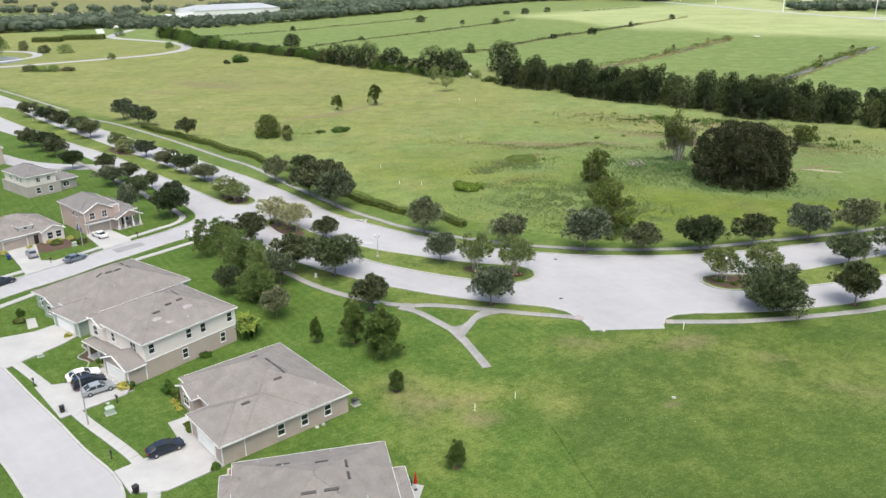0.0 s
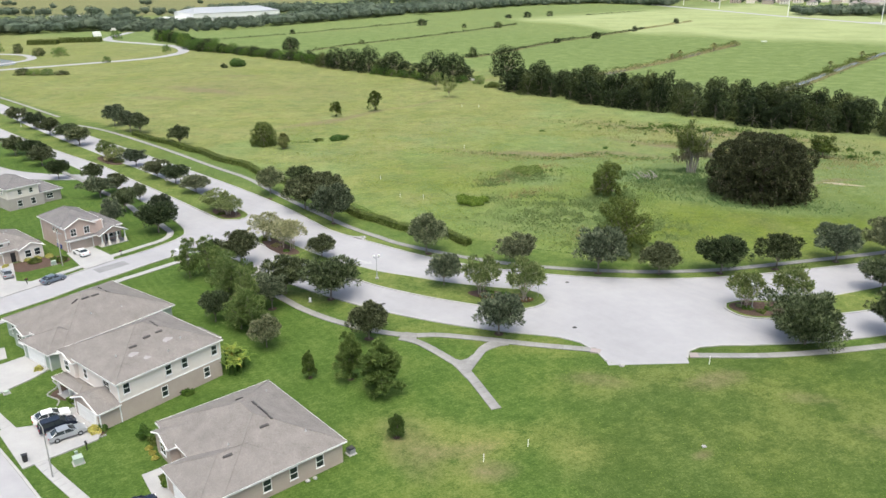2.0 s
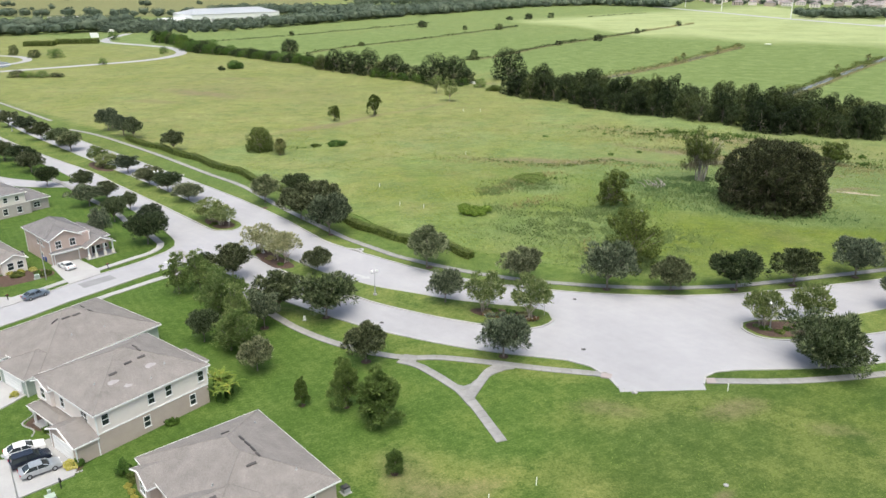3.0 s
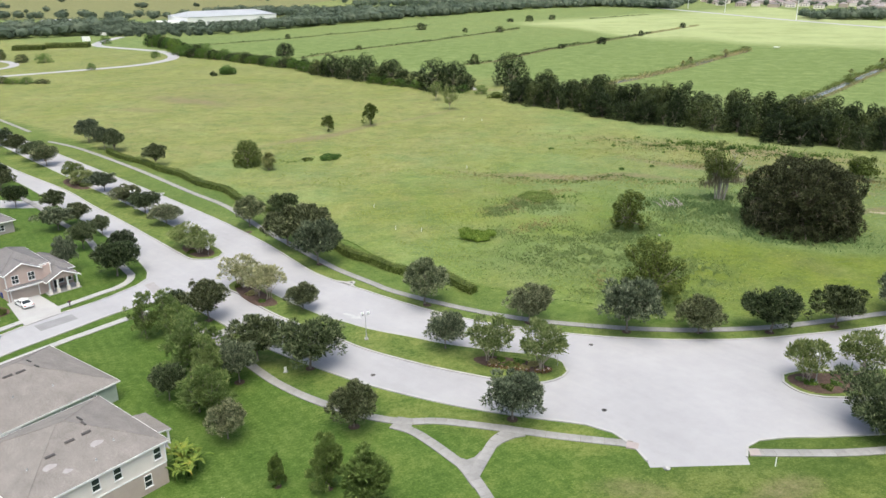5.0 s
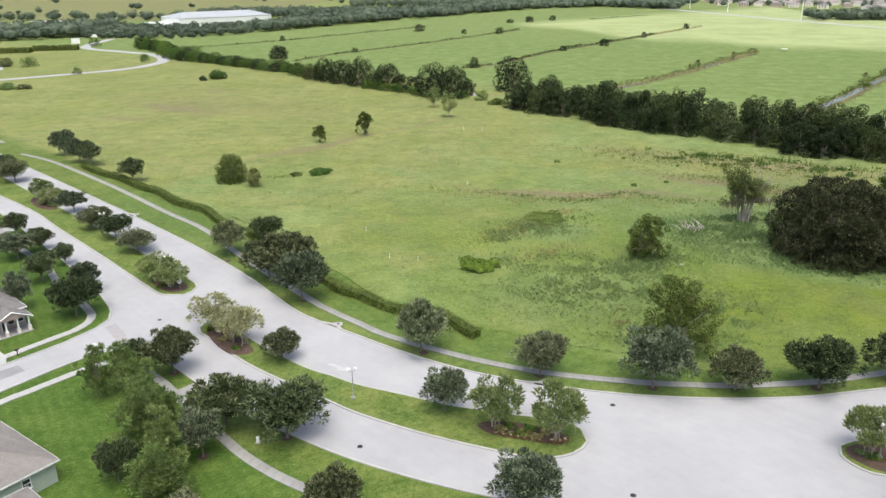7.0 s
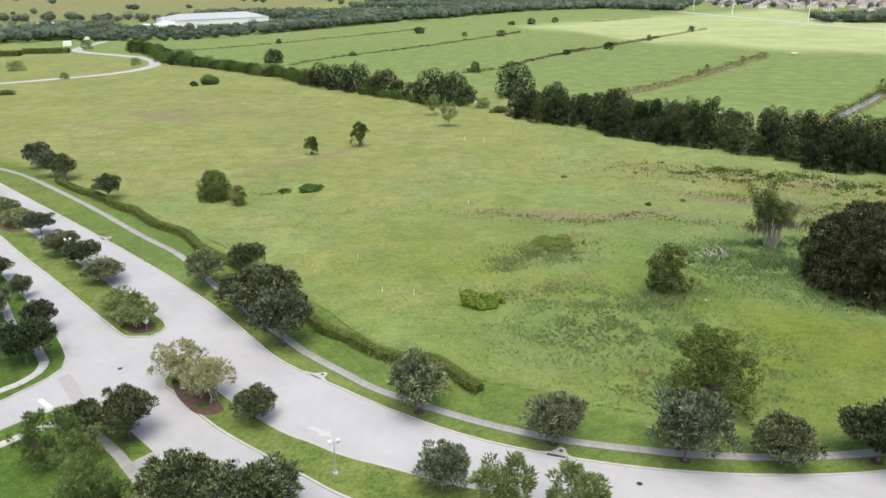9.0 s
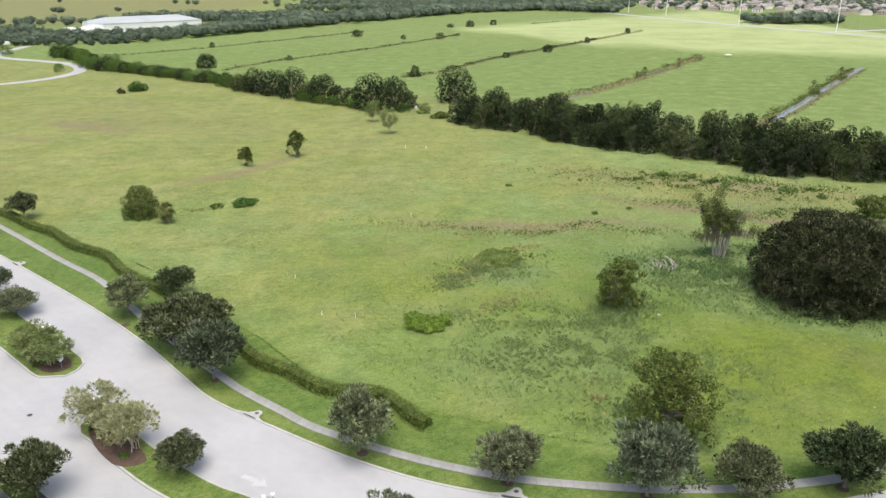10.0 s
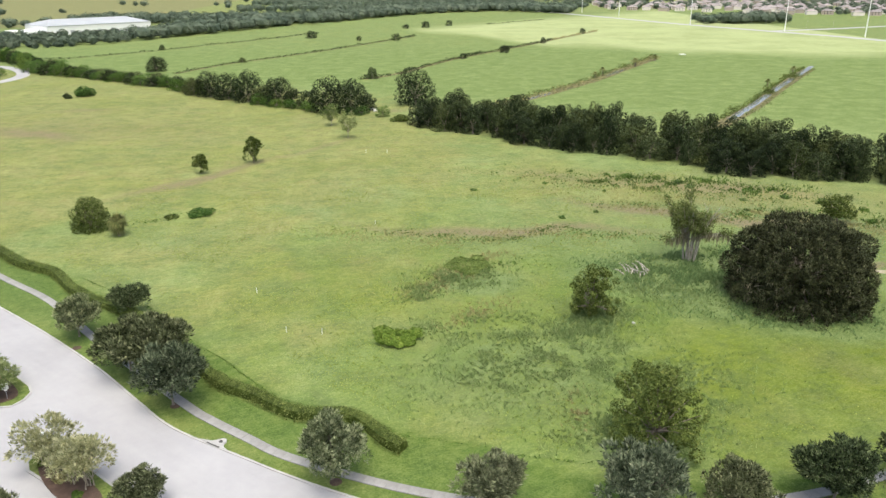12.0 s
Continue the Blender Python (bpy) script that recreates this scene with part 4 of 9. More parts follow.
def limbs(bm, rng, foot, targets, r0, fork, seg=6):
    """A tapered trunk that forks at a height and sends a bent limb to each target."""
    f = Vector(foot)
    top = Vector((f.x + rng.uniform(-0.15, 0.15), f.y + rng.uniform(-0.15, 0.15), fork))
    rod(bm, f, f + Vector((0, 0, 0.25)), r0 * 1.5, r0, seg + 2)
    rod(bm, f + Vector((0, 0, 0.2)), top, r0, r0 * 0.75, seg + 2)
    for t in targets:
        t = Vector(t)
        mid = top.lerp(t, 0.5) + Vector((rng.uniform(-0.25, 0.25), rng.uniform(-0.25, 0.25), rng.uniform(0, 0.3)))
        rod(bm, top - Vector((0, 0, 0.1)), mid, r0 * 0.55, r0 * 0.35, seg)
        rod(bm, mid, t, r0 * 0.35, r0 * 0.1, seg)


def sprays(seed, r, z0, z1, tips, per, tight=0.15, hollow=0.35, flat=0.0, ragged=0.34, cone=0.0):
    """Leaf spots in loose sprays round branch tips that fill an uneven crown: radius r, between two heights. Returns the tips and the spots."""
    rng = np.random.default_rng(seed)
    h, zc = (z1 - z0) / 2, (z0 + z1) / 2
    T, S = [], []
    while len(T) < tips:
        d = rng.normal(0, 1, 3)
        d /= np.linalg.norm(d)
        k = hollow + (1 - hollow) * rng.random() ** 0.5
        uneven = 1 + ragged * noise.noise((d[0] * 1.7 + seed, d[1] * 1.7, d[2] * 1.7))
        if d[2] < -0.45 and k > 0.6 and not cone:
            k *= 0.75
        p = d * k * np.array([r, r, h]) * uneven * 0.9
        p[:2] *= 1 - cone * p[2] / h
        p[2] += zc + flat * h * (1 - (p[0] ** 2 + p[1] ** 2) / (r * r))
        T.append(p)
        n = int(per * rng.uniform(0.6, 1.4))
        q = rng.normal(0, 1, (n, 3)) + 0.45 * d + np.array([0, 0, 0.4])
        q /= np.linalg.norm(q, axis=1, keepdims=True)
        sp = r * tight * rng.uniform(0.7, 1.4)
        far = 0.62 + 0.5 * rng.random((n, 1)) ** 0.7
        far = np.where(rng.random((n, 1)) < 0.07, far * 1.18, far)
        c = p + q * far * np.array([sp, sp, sp * 0.8]) * 1.45
        S.append(np.concatenate([c, q + d * 0.3], 1))
    S = np.concatenate(S)
    return T, S[S[:, 2] > max(0.05, z0 * 0.5)]


def tree_kind(name, seed, r, z0, z1, tips, per, leaf, lmat, bmat, trunk, fork, stems=1, label="", category="tree", tight=0.15, hollow=0.35, flat=0.0, ragged=0.34, cone=0.0, sprig=0.0):
    """A tree: trunk with limbs out to the branch tips, and a crown of loose leaf sprays; built once, to be copied and scaled."""
    rng = random.Random(seed)
    ob = base(name, 0, 0, -50)
    T, S = sprays(seed, r, z0, z1, tips, per, tight, hollow, flat, ragged, cone)
    tg = T[::max(1, tips // 16)]
    for s in range(stems):
        bm = bmesh.new()
        foot = (0, 0, 0) if stems == 1 else (rng.uniform(-0.5, 0.5), rng.uniform(-0.5, 0.5), 0)
        limbs(bm, rng, foot, tg[s::stems], trunk, fork)
        part("trunk", bm, bmat, ob)
    part("crown", sprigs("crown", S, sprig, seed, lmat) if sprig else leaf_mesh("crown", S, leaf, seed, lmat), None, ob)
    return tagged(ob, label, category)


def crown_kind(name, seed, r, h, lobes, count, leaf, lmat, label, low=0.2, sprig=0.0, knob=(0.26, 0.46), wide=0.68, uneven=(0.75, 1.1), dome=2.0):
    """A full wild tree: short trunk and limbs, and a crown heaped up of rounded lobes of leaves."""
    rng = random.Random(seed)
    ob = base(name, 0, 0, -50)
    L = []
    for i in range(lobes):
        u, a = (i + 0.5) / lobes, i * 2.399 + rng.uniform(-0.4, 0.4)
        rr = r * wide * math.sqrt(max(0.02, 1 - (abs(u - 0.3) / 0.74) ** dome)) * rng.uniform(*uneven)
        q = r * rng.uniform(*knob)
        L.append((math.cos(a) * rr, math.sin(a) * rr, h * (low + (0.96 - low) * u) - q * 0.6, q, rng.uniform(0.75, 1.05)))
    S = lobed(seed, L, count, 0.22)
    S = S[S[:, 2] > 0.1]
    bm = bmesh.new()
    limbs(bm, rng, (0, 0, 0), [l[:3] for l in L[::2]], r * 0.05, h * 0.2)
    part("trunk", bm, BARK, ob)
    part("crown", sprigs("crown", S, sprig, seed, lmat, 0.3) if sprig else leaf_mesh("crown", S, leaf, seed, lmat), None, ob)
    return tagged(ob, label, "tree")


def place(kind, x, y, sx, sz, turn, z=0.0):
    """A copy of a kind of plant, scaled across and up."""
    return copy_thing(kind, Matrix.Translation((x, y, z)) @ Euler((0, 0, radians(turn))).to_matrix().to_4x4() @ Matrix.Diagonal((sx, sx, sz, 1)))


def retire(*kinds):
    for k in kinds:
        for o in (*k.children_recursive, k):
            bpy.data.objects.remove(o)


# street oaks: unit crown radius 4.5, height 7.5
OAKLABEL = "young live oak with a dense dark green rounded crown"
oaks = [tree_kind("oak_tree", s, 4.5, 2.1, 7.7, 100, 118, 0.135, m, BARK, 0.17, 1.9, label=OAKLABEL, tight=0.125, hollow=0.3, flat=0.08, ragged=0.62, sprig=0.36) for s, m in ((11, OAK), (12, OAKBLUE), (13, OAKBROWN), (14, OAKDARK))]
airy = [tree_kind("oak_tree", s, 4.5, 2.2, 7.7, 84, 120, 0.13, OAKPALE, BARK, 0.15, 1.8, label="young live oak with an open grey-green crown", tight=0.14, hollow=0.3, sprig=0.38) for s in (21, 22)]


def oak(x, y, h, r, i, kinds=oaks, z=0.0):
    return tagged(place(kinds[i % len(kinds)], x, y, r * 0.96 / 4.5, h * 0.94 / 7.5, i * 67 % 360, z), group="street trees")


row = [(-7.9, 164.9, 7.9, 4.8), (27.5, 154.2, 9.2, 5.4), (39.5, 154.0, 6.2, 4.0), (52.0, 155.0, 7.2, 5.0), (64.0, 157.9, 6.9, 4.5), (77.6, 162.2, 7.9, 5.2), (89.6, 166, 8.2, 4.8), (102, 170.5, 7.5, 4.8)]
for i, t in enumerate(row):
    oak(*t, i)
oak(11, 157.3, 6.8, 4.4, 1, airy)
oak(-30.9, 120.1, 5.2, 2.7, 2)
oak(-42.4, 129.3, 5.4, 2.5, 3)
row = [(7, 126.2, 6.8, 4.4), (-14.6, 123.6, 6.1, 3.5), (-24, 139.5, 7.6, 5.4), (-33, 141.8, 7.2, 4.6), (-33.8, 134.8, 6.6, 3.1), (-45.8, 156.2, 7.4, 4.0), (-51.9, 155.6, 5.5, 2.9), (72.3, 127.6, 7.4, 4.3)]
for i, t in enumerate(row):
    oak(*t, i + 1)
row = [(-30, 161.4, 4.6, 3.2), (79.3, 146.5, 6.4, 4.3), (91, 152.5, 6.4, 4.2), (-104.5, 239.8, 5.2, 3.9), (-157.4, 286, 6.5, 3.9), (-145.7, 276.2, 6.1, 4.6), (-137.5, 269, 6.2, 4.8), (-170, 298, 6, 4.4), (-184, 310, 6.2, 4.6)]
for i, t in enumerate(row):
    oak(*t, i + 2, z=0.15)
oak(-92, 225.6, 5.4, 4.4, 1, airy, 0.15)
oak(-83.9, 219, 5.3, 3.9, 3, oaks, 0.15)
oak(-74.9, 210.6, 4.7, 4.4, 0, airy, 0.15)
oak(-3.2, 146.7, 6.1, 3.5, 1, oaks, 0.15)
oak(-75.3, 187.4, 5.9, 3.1, 1)
oak(-71.8, 176.6, 6.7, 4.6, 3)
row = [(-121, 223.7, 5.5, 3.2), (-108.7, 220.6, 5.3, 3.2), (-99.6, 205.4, 5.4, 4.2), (-97.2, 210.5, 5.2, 3.2), (-86.8, 192.4, 6.1, 3.4), (-86.9, 201.7, 4.6, 2.4), (-83.2, 178.5, 7.2, 2.6), (-135, 240, 6, 4.2), (-142, 248, 6.4, 4.5), (-152, 254, 6, 4.4)]
for i, t in enumerate(row):
    oak(*t, i + 3)
row = [(-53.9, 209.6, 6.9, 4.4), (-47.6, 218.2, 5.5, 3.7), (-41.2, 196, 8.6, 5.4), (-36.2, 193.4, 10.2, 6.0), (-32.0, 184.8, 9.2, 5.4), (-141.4, 305.3, 8.2, 4.7), (-130.6, 294.8, 7.6, 4.2), (-125, 290.6, 7.0, 4.0), (-102.3, 270.9, 6.6, 3.9)]
for t, i in zip(row, (0, 3, 2, 6, 1, 1, 5, 0, 4)):
    oak(*t, i)
retire(*oaks, *airy)
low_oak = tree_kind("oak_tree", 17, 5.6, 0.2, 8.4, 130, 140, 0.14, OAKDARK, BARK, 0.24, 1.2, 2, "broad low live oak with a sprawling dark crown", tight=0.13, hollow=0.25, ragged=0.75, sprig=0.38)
low_oak.matrix_basis = pose(56.2, 124.4, 0)
tagged(low_oak, group="street trees")

# pines and small trees on the lawn
PL = "young pine with soft light green needles"
pines = [tree_kind("pine_tree", s, 3.2, 0.4, 9.6, 78, 58, 0.115, PINE, BARK, 0.13, 2.6, label=PL, tight=0.12, hollow=0.2, ragged=0.8, cone=0.35, sprig=0.36) for s in (31, 32)]
dpines = [tree_kind("pine_tree", s, 2.4, 0.2, 8.3, 84, 120, 0.12, PINEDARK, BARK, 0.11, 2.4, label="young dark green pine on the lawn", tight=0.125, hollow=0.2, ragged=0.45, cone=0.4, sprig=0.34) for s in (35, 36)]
row = [(-54.1, 149, 7.2, 2.8), (-50.5, 150.3, 7.5, 3.0), (-47, 146, 7, 2.8), (-41.5, 135.5, 9.3, 3.6), (-39, 136.8, 7.6, 2.7), (-36.9, 130.6, 8.8, 3.0), (-34.8, 125.4, 6.6, 3.4), (-43.5, 140.5, 7.8, 2.8), (-37, 126.5, 5.4, 3.2)]
for i, t in enumerate(row):
    tagged(place(pines[i % 2], t[0], t[1], t[3] / 3.5, t[2] / 8.7, i * 71), group="pines on the lawn")
row = [(-15.5, 110.2, 7.4, 2.0), (-10.3, 106.6, 7.8, 2.8), (-21.8, 110.4, 4.4, 1.0), (-7, 95.4, 3.4, 1.1), (2.3, 77.7, 3.7, 1.15)]
for i, t in enumerate(row):
    tagged(place(dpines[i % 2], t[0], t[1], t[3] / 2.4, t[2] / 8, i * 83), group="pines on the lawn")
airy_pine = tree_kind("pine_tree", 38, 2.9, 0.9, 9.0, 44, 80, 0.15, HEDGE, BARK, 0.12, 2.4, label="small layered pine standing in the meadow", tight=0.15, hollow=0.35, ragged=0.5, cone=0.25, sprig=0.4)
for x, y, h, r in ((-56.7, 326.1, 6.6, 2.3), (-42.3, 339.6, 9.0, 3.0)):
    tagged(place(airy_pine, x, y, r / 2.9, h / 9, x * 9), group="pines in the meadow")
retire(*pines, *dpines, airy_pine)

# crape myrtles on the medians: many pale stems, thin crowns
pale = tree_kind("crape_myrtle", 41, 3.4, 2.0, 6.2, 64, 46, 0.115, CRAPE, PALEBARK, 0.08, 1.1, 4, "multi-stemmed crape myrtle with pale olive thin crown", "tree", 0.14, 0.5, 0.25, sprig=0.36)
green = tree_kind("crape_myrtle", 43, 3.4, 1.7, 6.7, 68, 54, 0.115, CRAPEGREEN, PALEBARK, 0.08, 1.1, 4, "multi-stemmed crape myrtle with light green thin crown", "tree", 0.14, 0.5, 0.1, sprig=0.36)
for i, (x, y, h, r) in enumerate([(-44.6, 171.5, 5.9, 4.0), (-40, 167, 5.5, 3.3), (-37.6, 165.8, 6.2, 3.5)]):
    tagged(place(pale, x, y, r / 3.4, h / 6.4, i * 90, 0.17), group="crape myrtles")
for i, (x, y, h, r) in enumerate([(4, 142.6, 7.0, 3.7), (12, 140, 7.6, 3.8), (51.2, 138, 6.6, 3.3), (60.5, 140.4, 6.6, 3.7), (-63.4, 194.2, 4.9, 4.1), (-59.4, 190.2, 4.2, 3.7), (-119, 250.5, 5.4, 3.4), (-113.5, 245.5, 4.4, 3.6)]):
    tagged(place(green, x, y, r / 3.4, h / 6.8, i * 77, 0.17), group="crape myrtles")
retire(pale, green)

# meadow trees
MEADOWLEAF = leaf_mat("meadow_tree_leaves", (0.026, 0.043, 0.008), (0.078, 0.11, 0.026), (0.21, 0.245, 0.078), 0.22, 0.6, 0.6, 0.0)
big = crown_kind("old_oak_tree", 51, 13.8, 16.2, 190, 150000, 0.25, OAKBIG, "huge old oak with a dark dense crown reaching the grass", 0.06, 0.36, (0.1, 0.2), 0.84, (0.7, 1.1), 2.9)
big.matrix_basis = pose(79.3, 213.2, 0, 0, 0, 200)
t1 = crown_kind("meadow_tree", 53, 5.4, 10.0, 80, 10000, 0.15, MEADOWLEAF, "loose leafy green tree in the meadow", 0.12, 0, (0.09, 0.2), 0.82, (0.15, 1.2))
t1.matrix_basis = pose(37.4, 209.3, 0)
t2 = crown_kind("meadow_tree", 54, 6.6, 12.6, 70, 17000, 0.15, MEADOWLEAF, "tall loose green tree behind the pavement", 0.12, 0, (0.13, 0.24), 0.8, (0.1, 1.2))
t2.matrix_basis = pose(34.3, 167.5, 0)
t3 = crown_kind("round_tree", 55, 4.9, 8.4, 60, 14000, 0.15, HEDGE, "dense rounded dark green tree standing in the meadow", 0.02, 0, (0.2, 0.34), 0.74, (0.8, 1.1))
t3.matrix_basis = pose(-72.4, 271.4, 0)
thin = tree_kind("thin_tree", 56, 4.0, 0.8, 11.0, 60, 46, 0.18, CRAPEGREEN, PALEBARK, 0.1, 2, 1, "thin pale young tree at the meadow edge", tight=0.16)
thin.matrix_basis = pose(-12, 378, 0)
tagged(place(thin, -19.6, 404, 0.9, 0.85, 80), group="thin trees")
side = tree_kind("meadow_tree", 57, 4.2, 0.4, 7, 60, 60, 0.2, MEADOWLEAF, BARK, 0.2, 1.0, 1, "dark tree beside the old oak")
side.matrix_basis = pose(114, 258, 0)

# the dead-topped tree: bleached limbs hung with moss, a little foliage
def strands(rng, spots, long, wide):
    """Hanging strands: narrow tapered strips that fall from the given spots."""
    V, F = [], []
    for x, y, z in spots:
        L, a = long * rng.uniform(0.4, 1.3), rng.uniform(0, 3.14)
        L = min(L, z - 0.2)
        w = wide * rng.uniform(0.6, 1.5)
        c, s_ = math.cos(a) * w, math.sin(a) * w
        ox, oy = rng.gauss(0, 0.15), rng.gauss(0, 0.15)
        n = len(V)
        V += [(x - c, y - s_, z), (x + c, y + s_, z), (x + c * 0.8 + ox, y + s_ * 0.8 + oy, z - L * 0.55), (x - c * 0.8 + ox, y - s_ * 0.8 + oy, z - L * 0.55), (x + ox * 0.5, y + oy * 0.5, z - L)]
        F += [(n, n + 1, n + 2, n + 3), (n + 3, n + 2, n + 4)]
    return V, F


MOSSYLEAF = leaf_mat("mossy_tree_leaves", (0.04, 0.058, 0.016), (0.095, 0.124, 0.04), (0.2, 0.23, 0.095), 0.2, 0.6, 0.5, 0.0)


def mossy_tree(x, y):
    rng = random.Random(61)
    ob = base("mossy_tree", x, y)
    bm = bmesh.new()
    tips, hang = [], []
    for i in range(11):                                    # a spreading bundle of bleached stems
        a, u = i * 2.399, 0.35 + 0.1 * i
        foot = Vector((math.cos(a) * u, math.sin(a) * u, 0))
        knee = Vector((math.cos(a) * u * 1.5 + 0.2, math.sin(a) * u * 1.5, rng.uniform(4.2, 6.0)))
        rod(bm, foot, knee, 0.2, 0.15, 7)
        for k in range(2):
            b = a + rng.uniform(-0.9, 0.9)
            L, z = rng.uniform(2.0, 5.4), rng.uniform(8.4, 13.4)
            tip = Vector((math.cos(b) * L + (0.8 if k else -0.8), math.sin(b) * L, z))
            mid = knee.lerp(tip, 0.5) + Vector((rng.gauss(0, 0.35), rng.gauss(0, 0.35), 0.3))
            rod(bm, knee, mid, 0.15, 0.11, 6)
            rod(bm, mid, tip, 0.11, 0.035, 5)
            for m in range(2):                             # bare twigs
                c = mid.lerp(tip, rng.uniform(0.3, 0.9))
                rod(bm, c, c + Vector((rng.gauss(0.3, 0.7), rng.gauss(0, 0.7), rng.uniform(0.5, 1.5))), 0.05, 0.02, 4)
            for m in range(20):
                c = mid.lerp(tip, rng.uniform(-0.6, 0.5))
                hang.append((c.x + rng.gauss(0, 0.3), c.y + rng.gauss(0, 0.3), c.z))
            if tip.x < 1.6:                                # the living side
                tips += [tip, mid.lerp(tip, 0.5), mid + Vector((-0.7, -0.5, 0))]
            elif i % 2 == 0:
                tips.append(mid.lerp(tip, 0.4))
    for c in ((-1.6, -0.6, 14.4), (-0.9, 0.2, 15.2), (-2.6, 0, 12.8), (-3.6, -0.4, 11.4), (1.8, -0.4, 9.6), (2.6, 0.6, 8.2)):
        rod(bm, (c[0] * 0.4, c[1] * 0.4, 6), c, 0.13, 0.04, 5)
        tips.append(Vector(c))
    for k in range(90):                                    # moss down the stems
        a = rng.uniform(0, 6.283)
        u = rng.uniform(0.9, 1.9)
        hang.append((math.cos(a) * u, math.sin(a) * u, rng.uniform(2.2, 8)))
    for sx, sy, sz in ((6.4, -1.4, 6.6), (-5.6, -0.6, 5.4), (8.2, -1.6, 6.2), (4.2, 1.2, 7.6), (-4.2, -1.5, 6.6)):   # low side limbs
        rod(bm, (0.4, 0, 4.8), (sx, sy, sz), 0.2, 0.06, 5)
        for k in range(70):
            u = rng.uniform(0.3, 1.05)
            hang.append((sx * u + rng.gauss(0, 0.3), sy * u + rng.gauss(0, 0.3), sz - 0.2 + rng.gauss(0, 0.3)))
        tips.append(Vector((sx, sy, sz)))
    spots = []
    for tip in tips:
        for k in range(130):
            d = Vector((rng.gauss(0, 1), rng.gauss(0, 1), rng.gauss(0.3, 1))).normalized()
            q = tip + d * rng.uniform(0.3, 1.5)
            spots.append((*q, *d))
    part("trunk", bm, DEADWOOD, ob, "bleached bare stems and limbs")
    part("crown", leaf_mesh("crown", spots, 0.19, 62, MOSSYLEAF), None, ob, "sparse green leaves")
    tagged(part("moss", raw("moss", *strands(rng, hang, 1.9, 0.075), MOSS), None, ob, "hanging grey moss"), kind="stuff")
    return tagged(ob, "half-dead tree with bleached limbs hung with grey moss", "tree")


mossy_tree(66.5, 235.5)

# moss curtains on the old oak
rng = random.Random(64)
spots = []
for i in range(46):
    a, e = rng.uniform(0, 6.283), rng.uniform(0.0, 0.3)
    rr = 12.8 * math.sqrt(1 - (e * 0.85) ** 2) * rng.uniform(0.9, 1.03)
    for k in range(7):
        spots.append((math.cos(a) * rr + rng.gauss(0, 0.4), math.sin(a) * rr + rng.gauss(0, 0.4), 2.6 + e * 14 + rng.gauss(0, 0.3)))
tagged(part("moss", raw("moss", *strands(rng, spots, 1.2, 0.05), MOSS), None, big, "hanging grey moss"), kind="stuff")


def heap(name, x, y, r, h, count, leaf, mat, label, seed, category="bush"):
    """A low bush: a heap of lobes of leaves on short stems."""
    rng = random.Random(seed)
    ob = base(name, x, y)
    lob = [(0, 0, h * 0.35, r * 0.55, h / r * 1.0)]
    for i in range(9):
        a = i * 2.399
        q = r * rng.uniform(0.35, 0.75)
        lob.append((math.cos(a) * q, math.sin(a) * q, h * rng.uniform(0.2, 0.5), r * rng.uniform(0.22, 0.38), min(1.0, h / r)))
    sp = lobed(seed, lob, count, 0.4)
    sp = sp[sp[:, 2] > 0.02]
    bm = bmesh.new()
    for l in lob[:6]:
        rod(bm, (l[0] * 0.3, l[1] * 0.3, 0), (l[0], l[1], l[2]), 0.05, 0.02, 5)
    part("stem", bm, BARK, ob)
    part("foliage", leaf_mesh("foliage", sp, leaf, seed, mat), None, ob)
    return tagged(ob, label, category)


BUSHLEAF = leaf_mat("bright_bush_leaves", (0.1, 0.17, 0.025), (0.165, 0.245, 0.045), (0.26, 0.34, 0.08), 0.3)
heap("bush", 1.5, 202, 4.6, 2.2, 4200, 0.2, BUSHLEAF, "low spreading bright green bush in the meadow", 71)
TANGLE = leaf_mat("tangled_brush_leaves", (0.1, 0.155, 0.045), (0.165, 0.23, 0.07), (0.25, 0.31, 0.11), 0.3, 0.7, 0.6, 0.0)
heap("bush", 17.5, 236, 6.0, 1.7, 9000, 0.13, TANGLE, "broad mound of tangled green brush", 72)
heap("bush", -47.8, 281, 4.0, 2.0, 2600, 0.2, SHRUB, "low dark green bush in the meadow", 73)
heap("bush", -55, 279, 2.6, 0.9, 450, 0.2, HEDGE, "low dark green bush in the meadow", 74)
heap("bush", -152.5, 502, 6.0, 6.4, 2600, 0.3, SHRUB, "rounded light green bush at the meadow edge", 75)
heap("bush", -158.5, 494, 2.6, 3.6, 800, 0.25, WOODS, "small dark bush at the meadow edge", 78)
heap("bush", 9.3, 411, 4.6, 3.6, 900, 0.35, HEDGE, "rounded dark bush at the gap in the trees", 76)
brush = heap("brush_clump", 0, 0, 1.5, 1.5, 420, 0.14, SHRUB, "small green brush clump in the rough meadow", 77)
for i, (x, y, s) in enumerate([(70, 310.7, 1.3), (60, 316, 0.7), (75.6, 307.6, 1.5), (83.6, 303.4, 1.5), (90, 293.4, 1.2), (99.5, 279.3, 0.8), (48.7, 302, 0.8), (26.5, 297, 0.9), (119.3, 273.3, 1.4), (88, 298, 1.6), (105, 288, 1.3), (64, 292, 0.6), (80, 285, 0.7), (112, 280, 1.1), (126, 266, 1.3), (96, 270, 0.8), (122, 256, 1.0), (133, 262, 1.2), (46, 268, 0.7), (56, 272, 0.8)]):
    tagged(place(brush, x, y, s * (0.7 + 0.5 * (i * 0.37 % 1)), s * (0.45 + 0.5 * (i * 0.61 % 1)), i * 50), group="brush clumps")
retire(brush)


